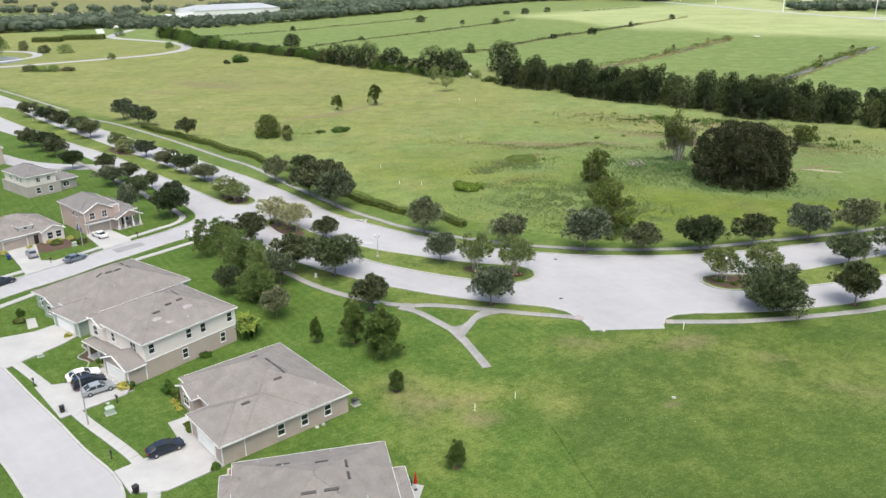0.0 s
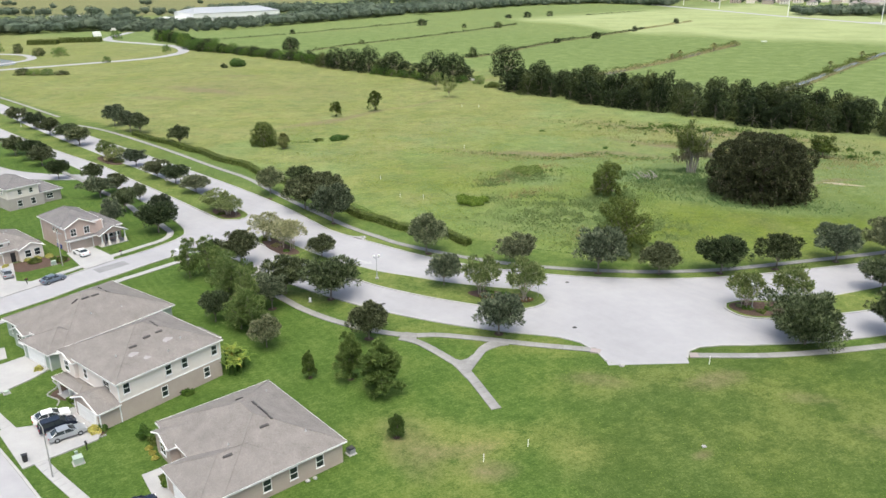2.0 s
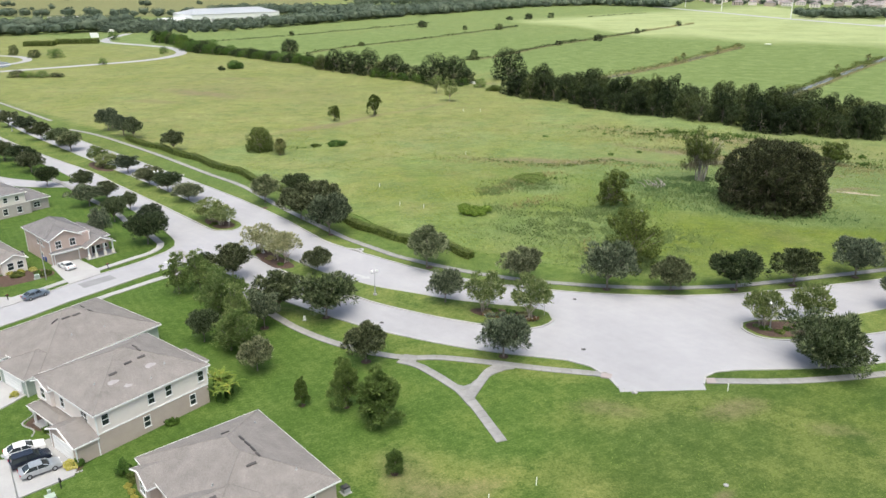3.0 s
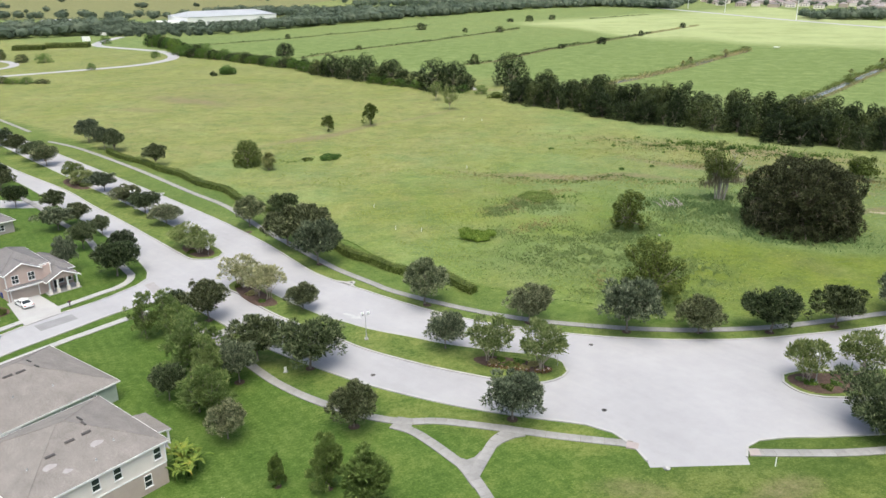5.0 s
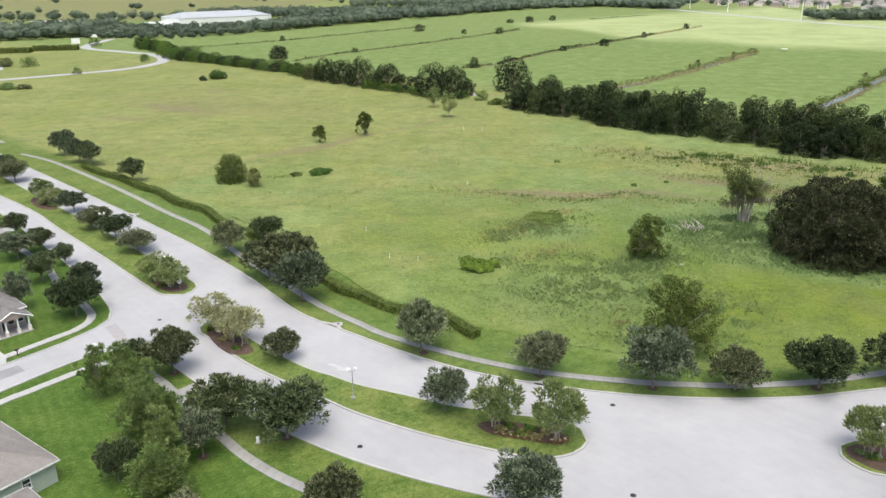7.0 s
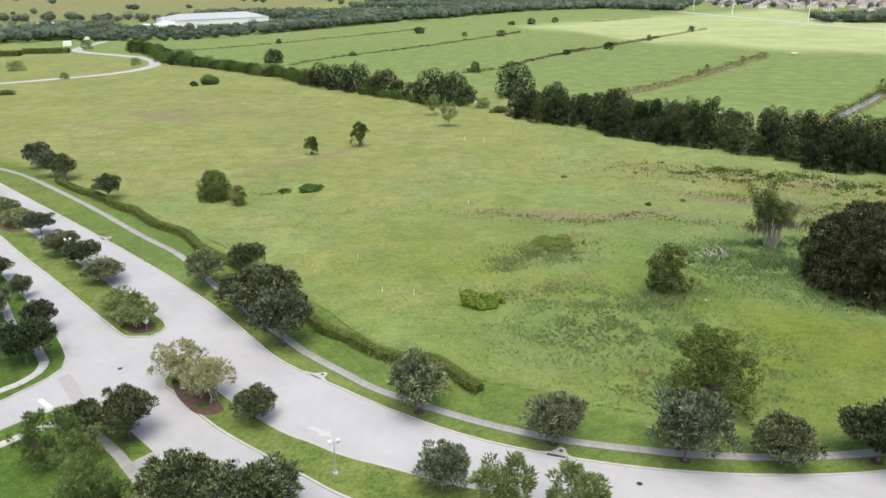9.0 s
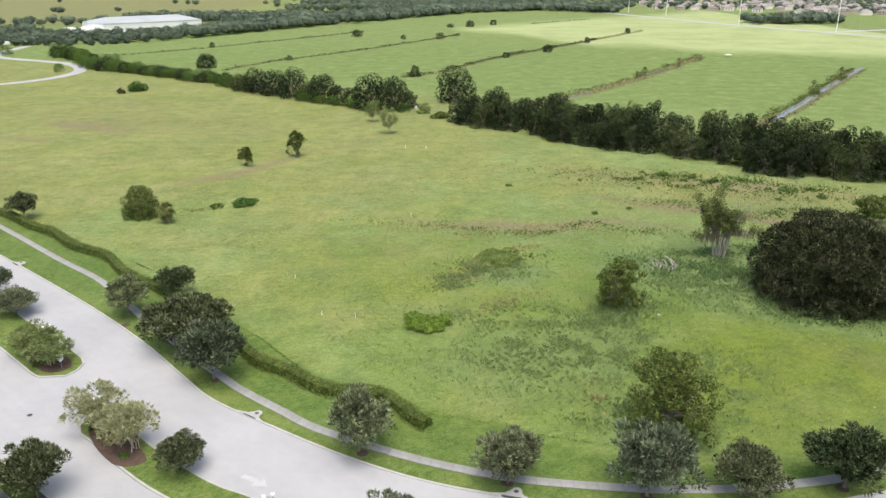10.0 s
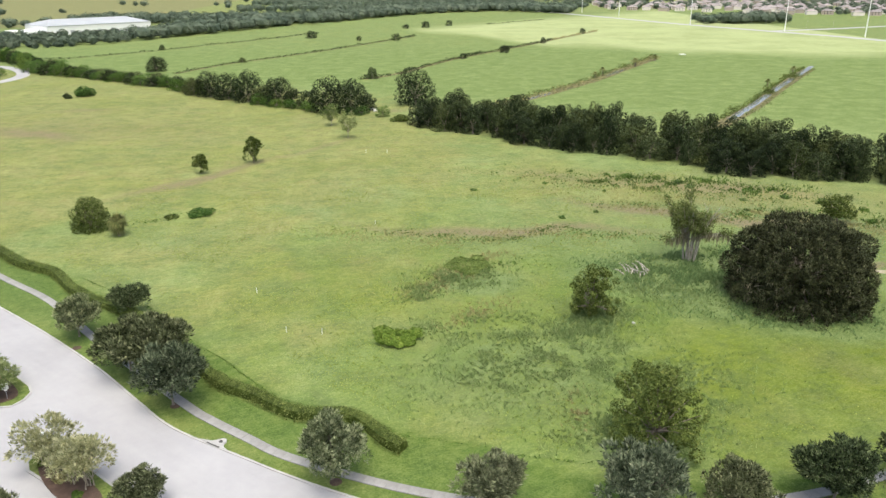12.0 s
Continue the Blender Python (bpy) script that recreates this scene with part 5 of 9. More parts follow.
# the palm beside the round tree, and cabbage palms along the ditches
def palm_kind(trunk=6, fronds=42, sink=0.0):
    rng = random.Random(81)
    ob = base("palm_tree", 0, 0, -50)
    bm = bmesh.new()
    for i in range(trunk):
        rod(bm, (0, 0, i * 0.7), (0, 0, i * 0.7 + 0.72), 0.26 - i * 0.01, 0.22 - i * 0.01, 8)
    part("trunk", bm, BARK, ob)
    V, F = [], []
    for i in range(fronds):
        a, e = i * 2.399, rng.uniform(-0.9 - sink, 1.3)
        L = rng.uniform(1.5, 2.3)
        d = Vector((math.cos(a) * math.cos(e), math.sin(a) * math.cos(e), math.sin(e)))
        sx = d.cross(Vector((0, 0, 1))).normalized()
        o = Vector((0, 0, trunk * 0.7 * (1 - sink * 0.4 * rng.random())))
        for s in (-0.6, -0.3, 0.0, 0.3, 0.6):                   # each fan frond is five narrow blades
            tip = o + d * L * (1 - abs(s) * 0.3) + sx * s * L * 0.8 - Vector((0, 0, L * 0.25))
            m1 = o + d * L * 0.55 + sx * s * L * 0.35
            n = len(V)
            V += [tuple(o + d * 0.2), tuple(m1 + sx * 0.12), tuple(tip), tuple(m1 - sx * 0.12)]
            F.append((n, n + 1, n + 2, n + 3))
    part("crown", raw("crown", V, F, PALMLEAF), None, ob)
    return tagged(ob, "cabbage palm with a round head of fan fronds", "palm")


palm = palm_kind(6, 42)
bushy = palm_kind(4, 130, 0.5)
tagged(place(bushy, -63.9, 265.5, 1.35, 1.45, 0), "bushy palm with fans hanging to the grass", group="cabbage palms")
retire(bushy)
for i, (x, y, s) in enumerate([(172.8, 593, 1.35), (198.3, 627, 1.05), (137.4, 548, 1.2), (254, 540, 1.2), (213.2, 491, 1.0), (130, 538, 0.9), (-142, 310, 0.8)]):
    tagged(place(palm, x, y, s * 1.15, s * 0.8, i * 60), group="cabbage palms")
retire(palm)


# ---------------------------------------------------------------- hedge
HLINE = glide([(-126, 288), (-121.4, 283.4), (-113.7, 277), (-107.5, 273), (-96.4, 262.6), (-88.9, 257.2), (-80.3, 247.8), (-74.5, 243.6), (-69, 239.6), (-62.5, 230.5), (-57, 225), (-52.4, 221.3), (-44, 214), (-36, 203.5), (-28.7, 193), (-25.4, 189), (-20.5, 185.5), (-15.3, 180.8), (-11.4, 179), (-7.2, 178.9), (-3.9, 176.4), (-0.7, 171.7), (1.2, 169.9)], 0.6)


def hedge_row(name, line, w, h, dens, leaf, mat, label, seed):
    rng = np.random.default_rng(seed)
    ob = base(name, line[0].x, line[0].y)
    core = ribbon("core", [p - line[0] for p in line], w * 0.7, 0, h * 0.8, mat)
    part("core", core, None, ob)
    N = normals2(line)
    sp = []
    for p, n in zip(line, N):
        k = int(dens * (1 + 0.3 * math.sin(p.x * 0.9)))
        wob = 1 + 0.22 * noise.noise((p.x * 0.4, p.y * 0.4, 0)) + 0.1 * noise.noise((p.x * 1.3, p.y * 1.3, 4))
        for a in rng.uniform(-0.15, math.pi + 0.15, k):
            cx, cz = math.cos(a), max(0.0, math.sin(a))
            e = (abs(cx) ** 3 + abs(cz) ** 3) ** (-1 / 3)
            r = rng.uniform(0.88, 1.06) * wob
            q = p - line[0] + n * (cx * e * w / 2 * r) + Vector((rng.normal(0, 0.2), rng.normal(0, 0.2)))
            sp.append((q.x, q.y, max(0.05, cz * e * h * r * (0.75 if cz == 0 else 1)) if cz else rng.uniform(0, 0.4), n.x * cx, n.y * cx, cz))
    part("foliage", leaf_mesh("foliage", sp, leaf, seed, mat), None, ob)
    return tagged(ob, label, "hedge")


hedge_row("hedge", HLINE, 2.3, 1.75, 80, 0.11, HEDGE, "long winding clipped dark green hedge along the meadow", 91)

# ---------------------------------------------------------------- tree belts
BL = "dark evergreen hammock tree in a dense belt"
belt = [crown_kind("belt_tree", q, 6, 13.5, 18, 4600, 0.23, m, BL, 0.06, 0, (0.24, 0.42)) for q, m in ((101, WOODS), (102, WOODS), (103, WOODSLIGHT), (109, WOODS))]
scrub = [crown_kind("belt_tree", q, 6, 13.5, 13, 2200, 0.27, SHRUB, "low light green scrub tree in a field belt", 0.12) for q in (104, 106)]
fl = glide([(13, 396), (24, 386), (40, 371.5), (66, 343), (84.8, 335), (98, 320), (108, 308), (126, 298), (148, 287), (190, 268), (240, 246), (290, 222)], 6.0)
N = normals2(fl)
rng = random.Random(105)
k = 0
for j, (p, n) in enumerate(zip(fl, N)):
    for r_ in range(3):
        q = p + n * (4 + r_ * 7.5 + rng.uniform(-2, 2)) + Vector((rng.uniform(-2, 2), rng.uniform(-2, 2)))
        hh = rng.uniform(7.5, 12.5) if r_ == 0 else rng.uniform(10.5, 17)
        if j < 2:
            hh *= 0.7
        tagged(place(belt[k % 4], q.x, q.y, rng.uniform(0.6, 1.2), hh / 13.5, rng.uniform(0, 360)), group="tree belt")
        k += 1
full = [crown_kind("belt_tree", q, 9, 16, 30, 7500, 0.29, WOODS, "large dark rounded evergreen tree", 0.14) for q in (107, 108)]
for x, y, h, r in [(18.2, 455, 17, 10.2), (-12, 434, 15.5, 9), (-22, 437, 16, 9), (-47.8, 463, 13.5, 8.4), (-64, 474, 15, 7.8), (-75, 483, 13.5, 8), (-86, 492, 13, 7.5), (-143.4, 610, 9.8, 7.6)]:
    tagged(place(full[k % 2], x, y, r / 9, h / 16, k * 70), group="tree belt")
    k += 1
retire(*full)
for x, y, h, r in [(-96, 500, 10, 6), (-32, 450, 9, 6), (-5, 441, 8, 5), (-55, 468, 10, 6), (-40, 456, 9, 6)]:
    tagged(place(belt[k % 3], x, y, r / 6, h / 14, k * 40), group="tree belt")
    k += 1
low = glide([(-280, 690), (-246, 655), (-226, 618), (-190, 588), (-150, 556), (-118, 530), (-104, 512), (-94, 500)], 6.0)
for p in low:
    for r_ in range(2):
        hh = rng.uniform(5, 8.5) if p.x > -200 else rng.uniform(7, 12)
        tagged(place((scrub + belt[:3] + scrub[:1])[k % 6], p.x + rng.uniform(-3, 3) + 4 * r_, p.y + rng.uniform(-2, 3) + 4 * r_, rng.uniform(0.7, 1.0), hh / 14, k * 40), group="tree belt")
        k += 1
low = glide([(-60, 466), (-48, 455), (-34, 443), (-20, 430), (-6, 428), (2, 424)], 5.0)
for p in low:
    tagged(place(scrub[k % 2], p.x + rng.uniform(-2, 2), p.y + rng.uniform(-2, 2), rng.uniform(0.5, 0.8), rng.uniform(3.5, 6) / 14, k * 40), group="tree belt")
    k += 1
# hedgerows and clumps by the far park road
for x, y, h, r in [(-319, 567, 5.5, 5), (-303, 567, 6, 6), (-248, 524, 4, 3), (-270, 462, 3.6, 5), (-262, 460, 3.2, 5), (-254, 460, 3.6, 4), (-246, 462, 2.4, 4), (-236, 597, 5, 3.5), (-352, 560, 5, 5), (-345, 585, 7, 4), (-372, 600, 7, 6), (-390, 622, 7, 6), (-400, 640, 7, 6), (-330, 716, 7, 5)]:
    tagged(place((scrub + belt[2:3])[k % 3], x, y, r / 5.5, h / 12, k * 40), group="far clumps")
    k += 1
for ln, q in (([(-378, 656), (-366, 659), (-355, 660)], 92), ([(-360, 674), (-345, 679), (-328, 682)], 93)):
    hedge_row("field_hedge", glide(ln, 1.2), 7.0, 4.0, 190, 0.4, HEDGE, "dense dark hedge standing in the far grass", q)
# lone trees of the far fields
for x, y, h, r in [(102.6, 702, 6.5, 4.6), (-2.4, 553, 7.7, 3.4), (64.6, 660, 4.4, 3.6), (-15, 835, 5, 3), (20, 834, 7, 5), (150, 780, 6, 3), (-62, 870, 8, 6), (-178, 762, 5, 3), (215, 890, 6, 4), (60, 1010, 8, 6), (-95, 655, 4, 3), (90, 1040, 7, 5), (36, 1000, 5, 5)]:
    tagged(place(belt[k % 3], x, y, r / 6, h / 14, k * 40), group="field trees")
    k += 1
retire(*belt, *scrub)


# ---------------------------------------------------------------- far woods, ditch reeds
def far_woods():
    rng = np.random.default_rng(111)
    fx, fy = [-900, -470, -434, -408, -330, -290, -272, -217, -150, -90, -25, 15, 90, 200, 300, 330], [640, 745, 768, 800, 785, 790, 800, 880, 990, 1085, 1178, 1245, 1338, 1400, 1290, 1400]
    T = []
    for x in np.arange(-900, 330, 10.5):
        f = float(np.interp(x, fx, fy))
        depth = 130 if x < 150 else 60
        for y in np.arange(f + 4, f + depth, 11.0):
            q = (x + rng.normal(0, 4.5), y + (rng.normal(0, 5) if y > f + 6 else abs(rng.normal(0, 4))))
            if -395 < q[0] < -225 and 880 < q[1] < 1130:
                if q[1] > 905 + (q[0] + 395) * 0.55:
                    continue
            if -520 < q[0] < -480 and 930 < q[1] < 970:
                continue
            low = 7 if (-395 < q[0] < -225 and q[1] < 985) else 11
            T.append((*q, rng.uniform(0.55, 1.45) * low))
    for x in np.arange(-1900, 340, 19.0):
        for y in (*np.arange(1430, 1500, 20.0), *np.arange(1700, 1960, 24.0)):
            if rng.random() < (0.8 if x > -230 else 0.02) and not (x < -300 and y < 1500):
                T.append((x + rng.normal(0, 6), y + rng.normal(0, 8), rng.uniform(9, 15)))
    for x in np.arange(-1000, -380, 16.0):                       # woods behind the shed
        for y in np.arange(1085, 1130, 15.0):
            if rng.random() < 0.55:
                T.append((x + rng.normal(0, 6), y + rng.normal(0, 8), rng.uniform(7, 13)))
    for x in np.arange(-390, -30, 12.0):
        for y in np.arange(1140, 1240, 13.0):
            if y - 1140 > (x + 390) * -0.1:
                T.append((x + rng.normal(0, 5), y + rng.normal(0, 5), rng.uniform(8, 14)))
    for i in range(12):                                          # scattered clumps on the far fields
        cx, cy = rng.uniform(-1700, -250), rng.uniform(1180, 1700)
        for j in range(rng.integers(1, 7)):
            T.append((cx + rng.normal(0, 14), cy + rng.normal(0, 8), rng.uniform(5, 11)))
    for i in range(900):                                         # trees among the far houses
        x = rng.uniform(370, 1250)
        y = rng.uniform(980, 2100)
        if y > 1490 - 0.95 * (x - 240) + 60 and not (420 < x < 800 and abs(y - (893 + (x - 425) * 0.35)) < 25):
            T.append((x, y, rng.uniform(6, 11)))
    for i in range(70):                                          # dark grove beside the highway
        T.append((rng.uniform(405, 510), rng.uniform(1015, 1075), rng.uniform(9, 14)))
    for x in np.arange(-150, 330, 20.0):
        for y in np.arange(1500, 1700, 22.0):
            T.append((x + rng.normal(0, 6), y + rng.normal(0, 6), rng.uniform(8, 13)))
    T = np.array(T)
    per = 84
    n = len(T)
    d = rng.normal(0, 1, (n, per, 3))
    d /= np.linalg.norm(d, axis=2, keepdims=True)
    d[:, :, 2] = np.where(d[:, :, 2] < 0, d[:, :, 2] * 0.75, d[:, :, 2])
    hh = T[:, 2][:, None, None]
    wid = rng.uniform(0.55, 0.85, (n, 1, 1)) * hh
    p = np.empty((n, per, 3))
    p[:, :, :2] = T[:, None, :2] + d[:, :, :2] * wid * rng.uniform(0.7, 1.05, (n, per, 1))
    p[:, :, 2] = (hh * 0.52)[:, :, 0] + d[:, :, 2] * (hh * 0.48)[:, :, 0]
    sp = np.concatenate([p, d], 2).reshape(-1, 6)
    q, f = leaves(sp, 1.05, 112)
    bm = bmesh.new()                                             # the solid heart of each crown
    bmesh.ops.create_icosphere(bm, subdivisions=1, radius=1)
    unit = np.array([v.co[:] for v in bm.verts])
    tri = np.array([[v.index for v in fc.verts] for fc in bm.faces])
    bm.free()
    core = np.empty((n, len(unit), 3))
    lump = rng.uniform(0.72, 1.0, (n, len(unit), 1))
    core[:, :, :2] = T[:, None, :2] + unit[None, :, :2] * wid * lump * 0.9
    core[:, :, 2] = (hh * 0.5)[:, :, 0] + unit[None, :, 2] * lump[:, :, 0] * (hh * 0.46)[:, :, 0]
    cf = (tri[None] + (np.arange(n) * len(unit))[:, None, None] + len(q)).reshape(-1, 3)
    q, f = np.concatenate([q, core.reshape(-1, 3)]), f.tolist() + cf.tolist()
    tagged(new("far_woods", raw("far_woods", q.tolist(), f, HAZYWOODS)), "distant dark green woods along the plain", "woods", kind="stuff")


far_woods()


def reeds(name, line, w, h, dens, size, mat, label, seed, gap=0.0, near=0.5):
    rng = np.random.default_rng(seed)
    N = normals2(line)
    sp = []
    for p, n in zip(line, N):
        lump = 0.5 + 0.9 * max(0, noise.noise((p.x * 0.06, p.y * 0.06, seed)) + 0.25)
        for i in range(int(dens * lump)):
            s = (1 if rng.random() < near else -1) * (gap + abs(rng.normal(0, w)))
            t = rng.uniform(-3, 3)
            q = p + n * s + Vector((n.y, -n.x)) * t
            sp.append((q.x, q.y, rng.uniform(0.1, h) * lump, rng.normal(0, 1), rng.normal(0, 1), 0.4))
    tagged(new(name, leaf_mesh(name, sp, size, seed, mat)), label, "reeds", kind="stuff")


reeds("ditch_reeds", CANAL, 1.7, 2.8, 120, 0.3, HEDGE, "dark reeds and brush along the canal bank", 121, 2.3, 0.85)
reeds("ditch_reeds", glide([(201, 465), (207, 473)], 3), 1.4, 2.4, 130, 0.3, HEDGE, "brush grown across the canal", 128)
reeds("ditch_reeds", glide([(245, 523), (252, 532)], 3), 1.4, 2.4, 130, 0.3, HEDGE, "brush grown across the canal", 129)
reeds("ditch_reeds", DITCH2, 1.8, 2.2, 44, 0.34, STRAWTUFT, "brown reeds and brush along a ditch", 122, 0.6)
reeds("ditch_reeds", DITCH2, 2.0, 2.8, 70, 0.32, HEDGE, "dark green brush along a ditch", 130, 1.4, 0.85)
reeds("ditch_reeds", glide([(-8, 552), (14, 577), (58, 659), (114, 738), (165, 815)], 6), 1.4, 2.2, 60, 0.42, WOODS, "dark brush along a far ditch", 123)
reeds("ditch_reeds", glide([(165, 815), (210, 882), (240, 925)], 6), 1.2, 1.6, 16, 0.5, STRAWTUFT, "brown reeds along a far ditch", 124)
reeds("ditch_reeds", glide([(-128, 595), (-104, 647), (-70, 695), (-29, 759), (11, 830), (40, 880)], 6), 1.0, 1.8, 34, 0.45, WOODS, "dark brush along a far ditch", 125)
reeds("ditch_reeds", glide([(-250, 690), (-217, 717), (-180, 761), (-114, 856), (-60, 940)], 6), 0.9, 1.5, 24, 0.45, WOODS, "dark brush along a far ditch", 126)
reeds("ditch_reeds", glide([(140, 1060), (230, 1150)], 6), 0.9, 1.2, 12, 0.6, WOODS, "dark brush along a far ditch", 127)


# tall weeds and tufts standing in the meadow
def tufts(name, patches, size, mat, label, seed):
    rng = np.random.default_rng(seed)
    P = []
    for x, y, rx, ry, turn, n, h in patches:
        c, s = math.cos(radians(turn)), math.sin(radians(turn))
        u, v = rng.normal(0, 0.55, n) * rx, rng.normal(0, 0.55, n) * ry
        if ry <= 5:
            v += 3.0 * np.sin(u / 9) + 2.0 * np.sin(u / 4.7)
        P.append(np.stack([x + u * c - v * s, y + u * s + v * c, h * rng.uniform(0.2, 1.0, n)], 1))
    P = np.concatenate(P)
    # keep to clusters
    k = np.array([0.7 * noise.noise((a * 0.22, b * 0.22, seed)) + noise.noise((a * 1.3, b * 1.3, seed)) > 0.1 for a, b, _ in P])
    k &= P[:, 1] > np.interp(P[:, 0], [-330, -122, -62, -26, 4, 20, 45, 75, 110, 220], [480, 290, 238, 199, 173, 165, 164, 170, 184, 234])
    P = P[k]
    n = len(P)
    a, lean = rng.uniform(0, 6.283, n), rng.normal(0, 0.75, (n, 2))
    w, up = size * rng.uniform(0.4, 0.9, n), P[:, 2]
    foot = np.stack([P[:, 0], P[:, 1], 0 * up], 1)
    side = np.stack([np.cos(a) * w, np.sin(a) * w, 0 * a], 1)
    q = np.stack([foot - side, foot + side, foot + np.stack([lean[:, 0] * up, lean[:, 1] * up, up * 1.2], 1)], 1).reshape(-1, 3)
    f = np.arange(3 * n).reshape(-1, 3)
    tagged(new(name, raw(name, q.tolist(), f.tolist(), mat)), label, "weeds", kind="stuff")


tufts("tall_weeds", [(24, 192, 17, 11, 20, 30000, 0.55), (10, 227, 9, 5, 10, 8000, 0.6), (16, 207, 14, 6, 0, 8000, 0.5), (38, 206, 9, 5, 0, 8000, 0.9), (34, 172, 12, 7, 0, 12000, 0.5), (17, 230, 9, 6, 0, 8000, 0.7), (44, 184, 10, 9, 0, 10000, 0.5), (56, 218, 14, 8, 0, 8000, 0.7)], 0.15, WEEDS, "tall green weeds standing in the meadow", 131)
DARKWEEDS = leaf_mat("lush_weeds", (0.09, 0.155, 0.065), (0.15, 0.23, 0.1), (0.235, 0.315, 0.15), 0.45, 0.6, 0.5, 0.0)
tufts("lush_weeds", [(62, 227, 15, 8, -20, 26000, 0.9), (76, 205, 18, 6, -12, 10000, 0.7), (38, 207, 7, 4, 0, 3000, 0.7), (70, 238, 10, 4, -20, 5000, 0.8)], 0.16, DARKWEEDS, "lush dark green weeds round the old trees", 135)
tufts("dry_weeds", [(12, 229, 9, 5, 10, 4000, 0.6), (20, 240, 7, 3, 0, 2500, 0.7), (17, 213, 7, 4, 0, 2500, 0.5), (27, 178, 4, 2.5, 30, 1500, 0.5), (26, 256, 44, 5, -6, 9000, 0.4), (92, 266, 40, 5, -22, 11000, 0.5), (75, 290, 45, 14, -25, 9000, 0.4), (118, 250, 16, 8, -20, 4500, 0.6)], 0.13, STRAWTUFT, "brown dry weed tufts in the meadow", 133)
tufts("dark_weeds", [(34, 256, 38, 3, -8, 4200, 0.4), (95, 266, 36, 4, -22, 5600, 0.5), (80, 296, 44, 9, -27, 7000, 0.6), (-55, 280, 8, 2.5, 0, 500, 0.5), (120, 262, 18, 7, -25, 2200, 0.6), (20, 234, 10, 3, 0, 1200, 0.5), (92, 300, 16, 5, -30, 2600, 0.9), (74, 306, 12, 4, -25, 1600, 0.8), (112, 288, 14, 5, -30, 2000, 0.9)], 0.18, SHRUB, "low green brush in the rough meadow", 134)


# the rough grass itself: blades in drifts over the near meadow
def meadow_grass():
    rng = np.random.default_rng(137)
    n = 150000
    y = 166 + 150 * rng.random(n) ** 1.25
    x = rng.uniform(-75, 125, n)
    k = y > 3 + np.interp(x, [-330, -122, -62, -26, 4, 20, 45, 75, 110, 220], [480, 290, 238, 199, 173, 165, 164, 170, 184, 234])
    x, y = x[k], y[k]
    drift = np.array([noise.noise((a * 0.07, b * 0.07, 5.0)) + 0.7 * noise.noise((a * 0.35, b * 0.35, 9.0)) + 0.5 * noise.noise((a * 1.2, b * 1.2, 2.0)) for a, b in zip(x, y)])
    k = drift > rng.uniform(-0.1, 0.5, len(x))
    k &= ~((x > 48) & (y < 205) & (y > 172) & (rng.random(len(x)) < 0.95))
    x, y = x[k], y[k]
    d = rng.normal(0, 0.5, (len(x), 3))
    q, f = leaves(np.concatenate([np.stack([x, y, rng.uniform(0.02, 0.12, len(x))], 1), d], 1), 0.13, 138, 0, 1.4)
    mat = leaf_mat("meadow_grass_blades", (0.14, 0.2, 0.045), (0.215, 0.27, 0.075), (0.31, 0.34, 0.125), 0.4, 0.8, 0.4, 0.0)
    tagged(new("meadow_grass", raw("meadow_grass", q.tolist(), f.tolist(), mat)), "drifts of rough yellow-green meadow grass", "grass", kind="stuff")


meadow_grass()


# coarse tufts and clippings on the rough part of the lawn
def lawn_tufts():
    rng = np.random.default_rng(139)
    n = 26000
    x, y = rng.uniform(6, 95, n), rng.uniform(60, 117, n)
    k = (x > 15.5 - 0.33 * (y - 85)) & (y < 114 + 0.12 * x)
    x, y = x[k], y[k]
    drift = np.array([noise.noise((a * 0.12, b * 0.12, 3.0)) + 0.8 * noise.noise((a * 0.6, b * 0.6, 8.0)) for a, b in zip(x, y)])
    k = drift > rng.uniform(0.0, 0.75, len(x))
    x, y = x[k], y[k]
    d = rng.normal(0, 0.5, (len(x), 3))
    q, f = leaves(np.concatenate([np.stack([x, y, rng.uniform(0.01, 0.07, len(x))], 1), d], 1), 0.085, 140, 0, 1.6)
    mat = leaf_mat("lawn_tuft_blades", (0.07, 0.115, 0.02), (0.125, 0.18, 0.04), (0.24, 0.29, 0.12), 0.3, 0.8, 0.5, 0.0)
    tagged(new("lawn_tufts", raw("lawn_tufts", q.tolist(), f.tolist(), mat)), "coarse pale tufts and clippings on the rough lawn", "grass", kind="stuff")


lawn_tufts()

# the ridge of uncut grass where the mowing stops
reeds("grass_ridge", glide([(-62, 236.5), (-44, 219.5), (-34.1, 205.9), (-26.5, 197.3), (-18.8, 187.3), (-10.7, 180.2), (-4.2, 176.5), (2.1, 173.3), (11.8, 169.8), (16, 167.6), (24, 165)], 0.8), 0.16, 0.3, 9, 0.12, SHRUB, "ridge of uncut green grass at the mowing edge", 136)


reeds("lawn_ridge", glide([(14.4, 87.5), (15.2, 85), (17.0, 79), (18.9, 72.5), (21.5, 64), (24, 56)], 0.6), 0.14, 0.16, 12, 0.085, SHRUB, "ragged edge of longer grass beside the mown lawn", 141)


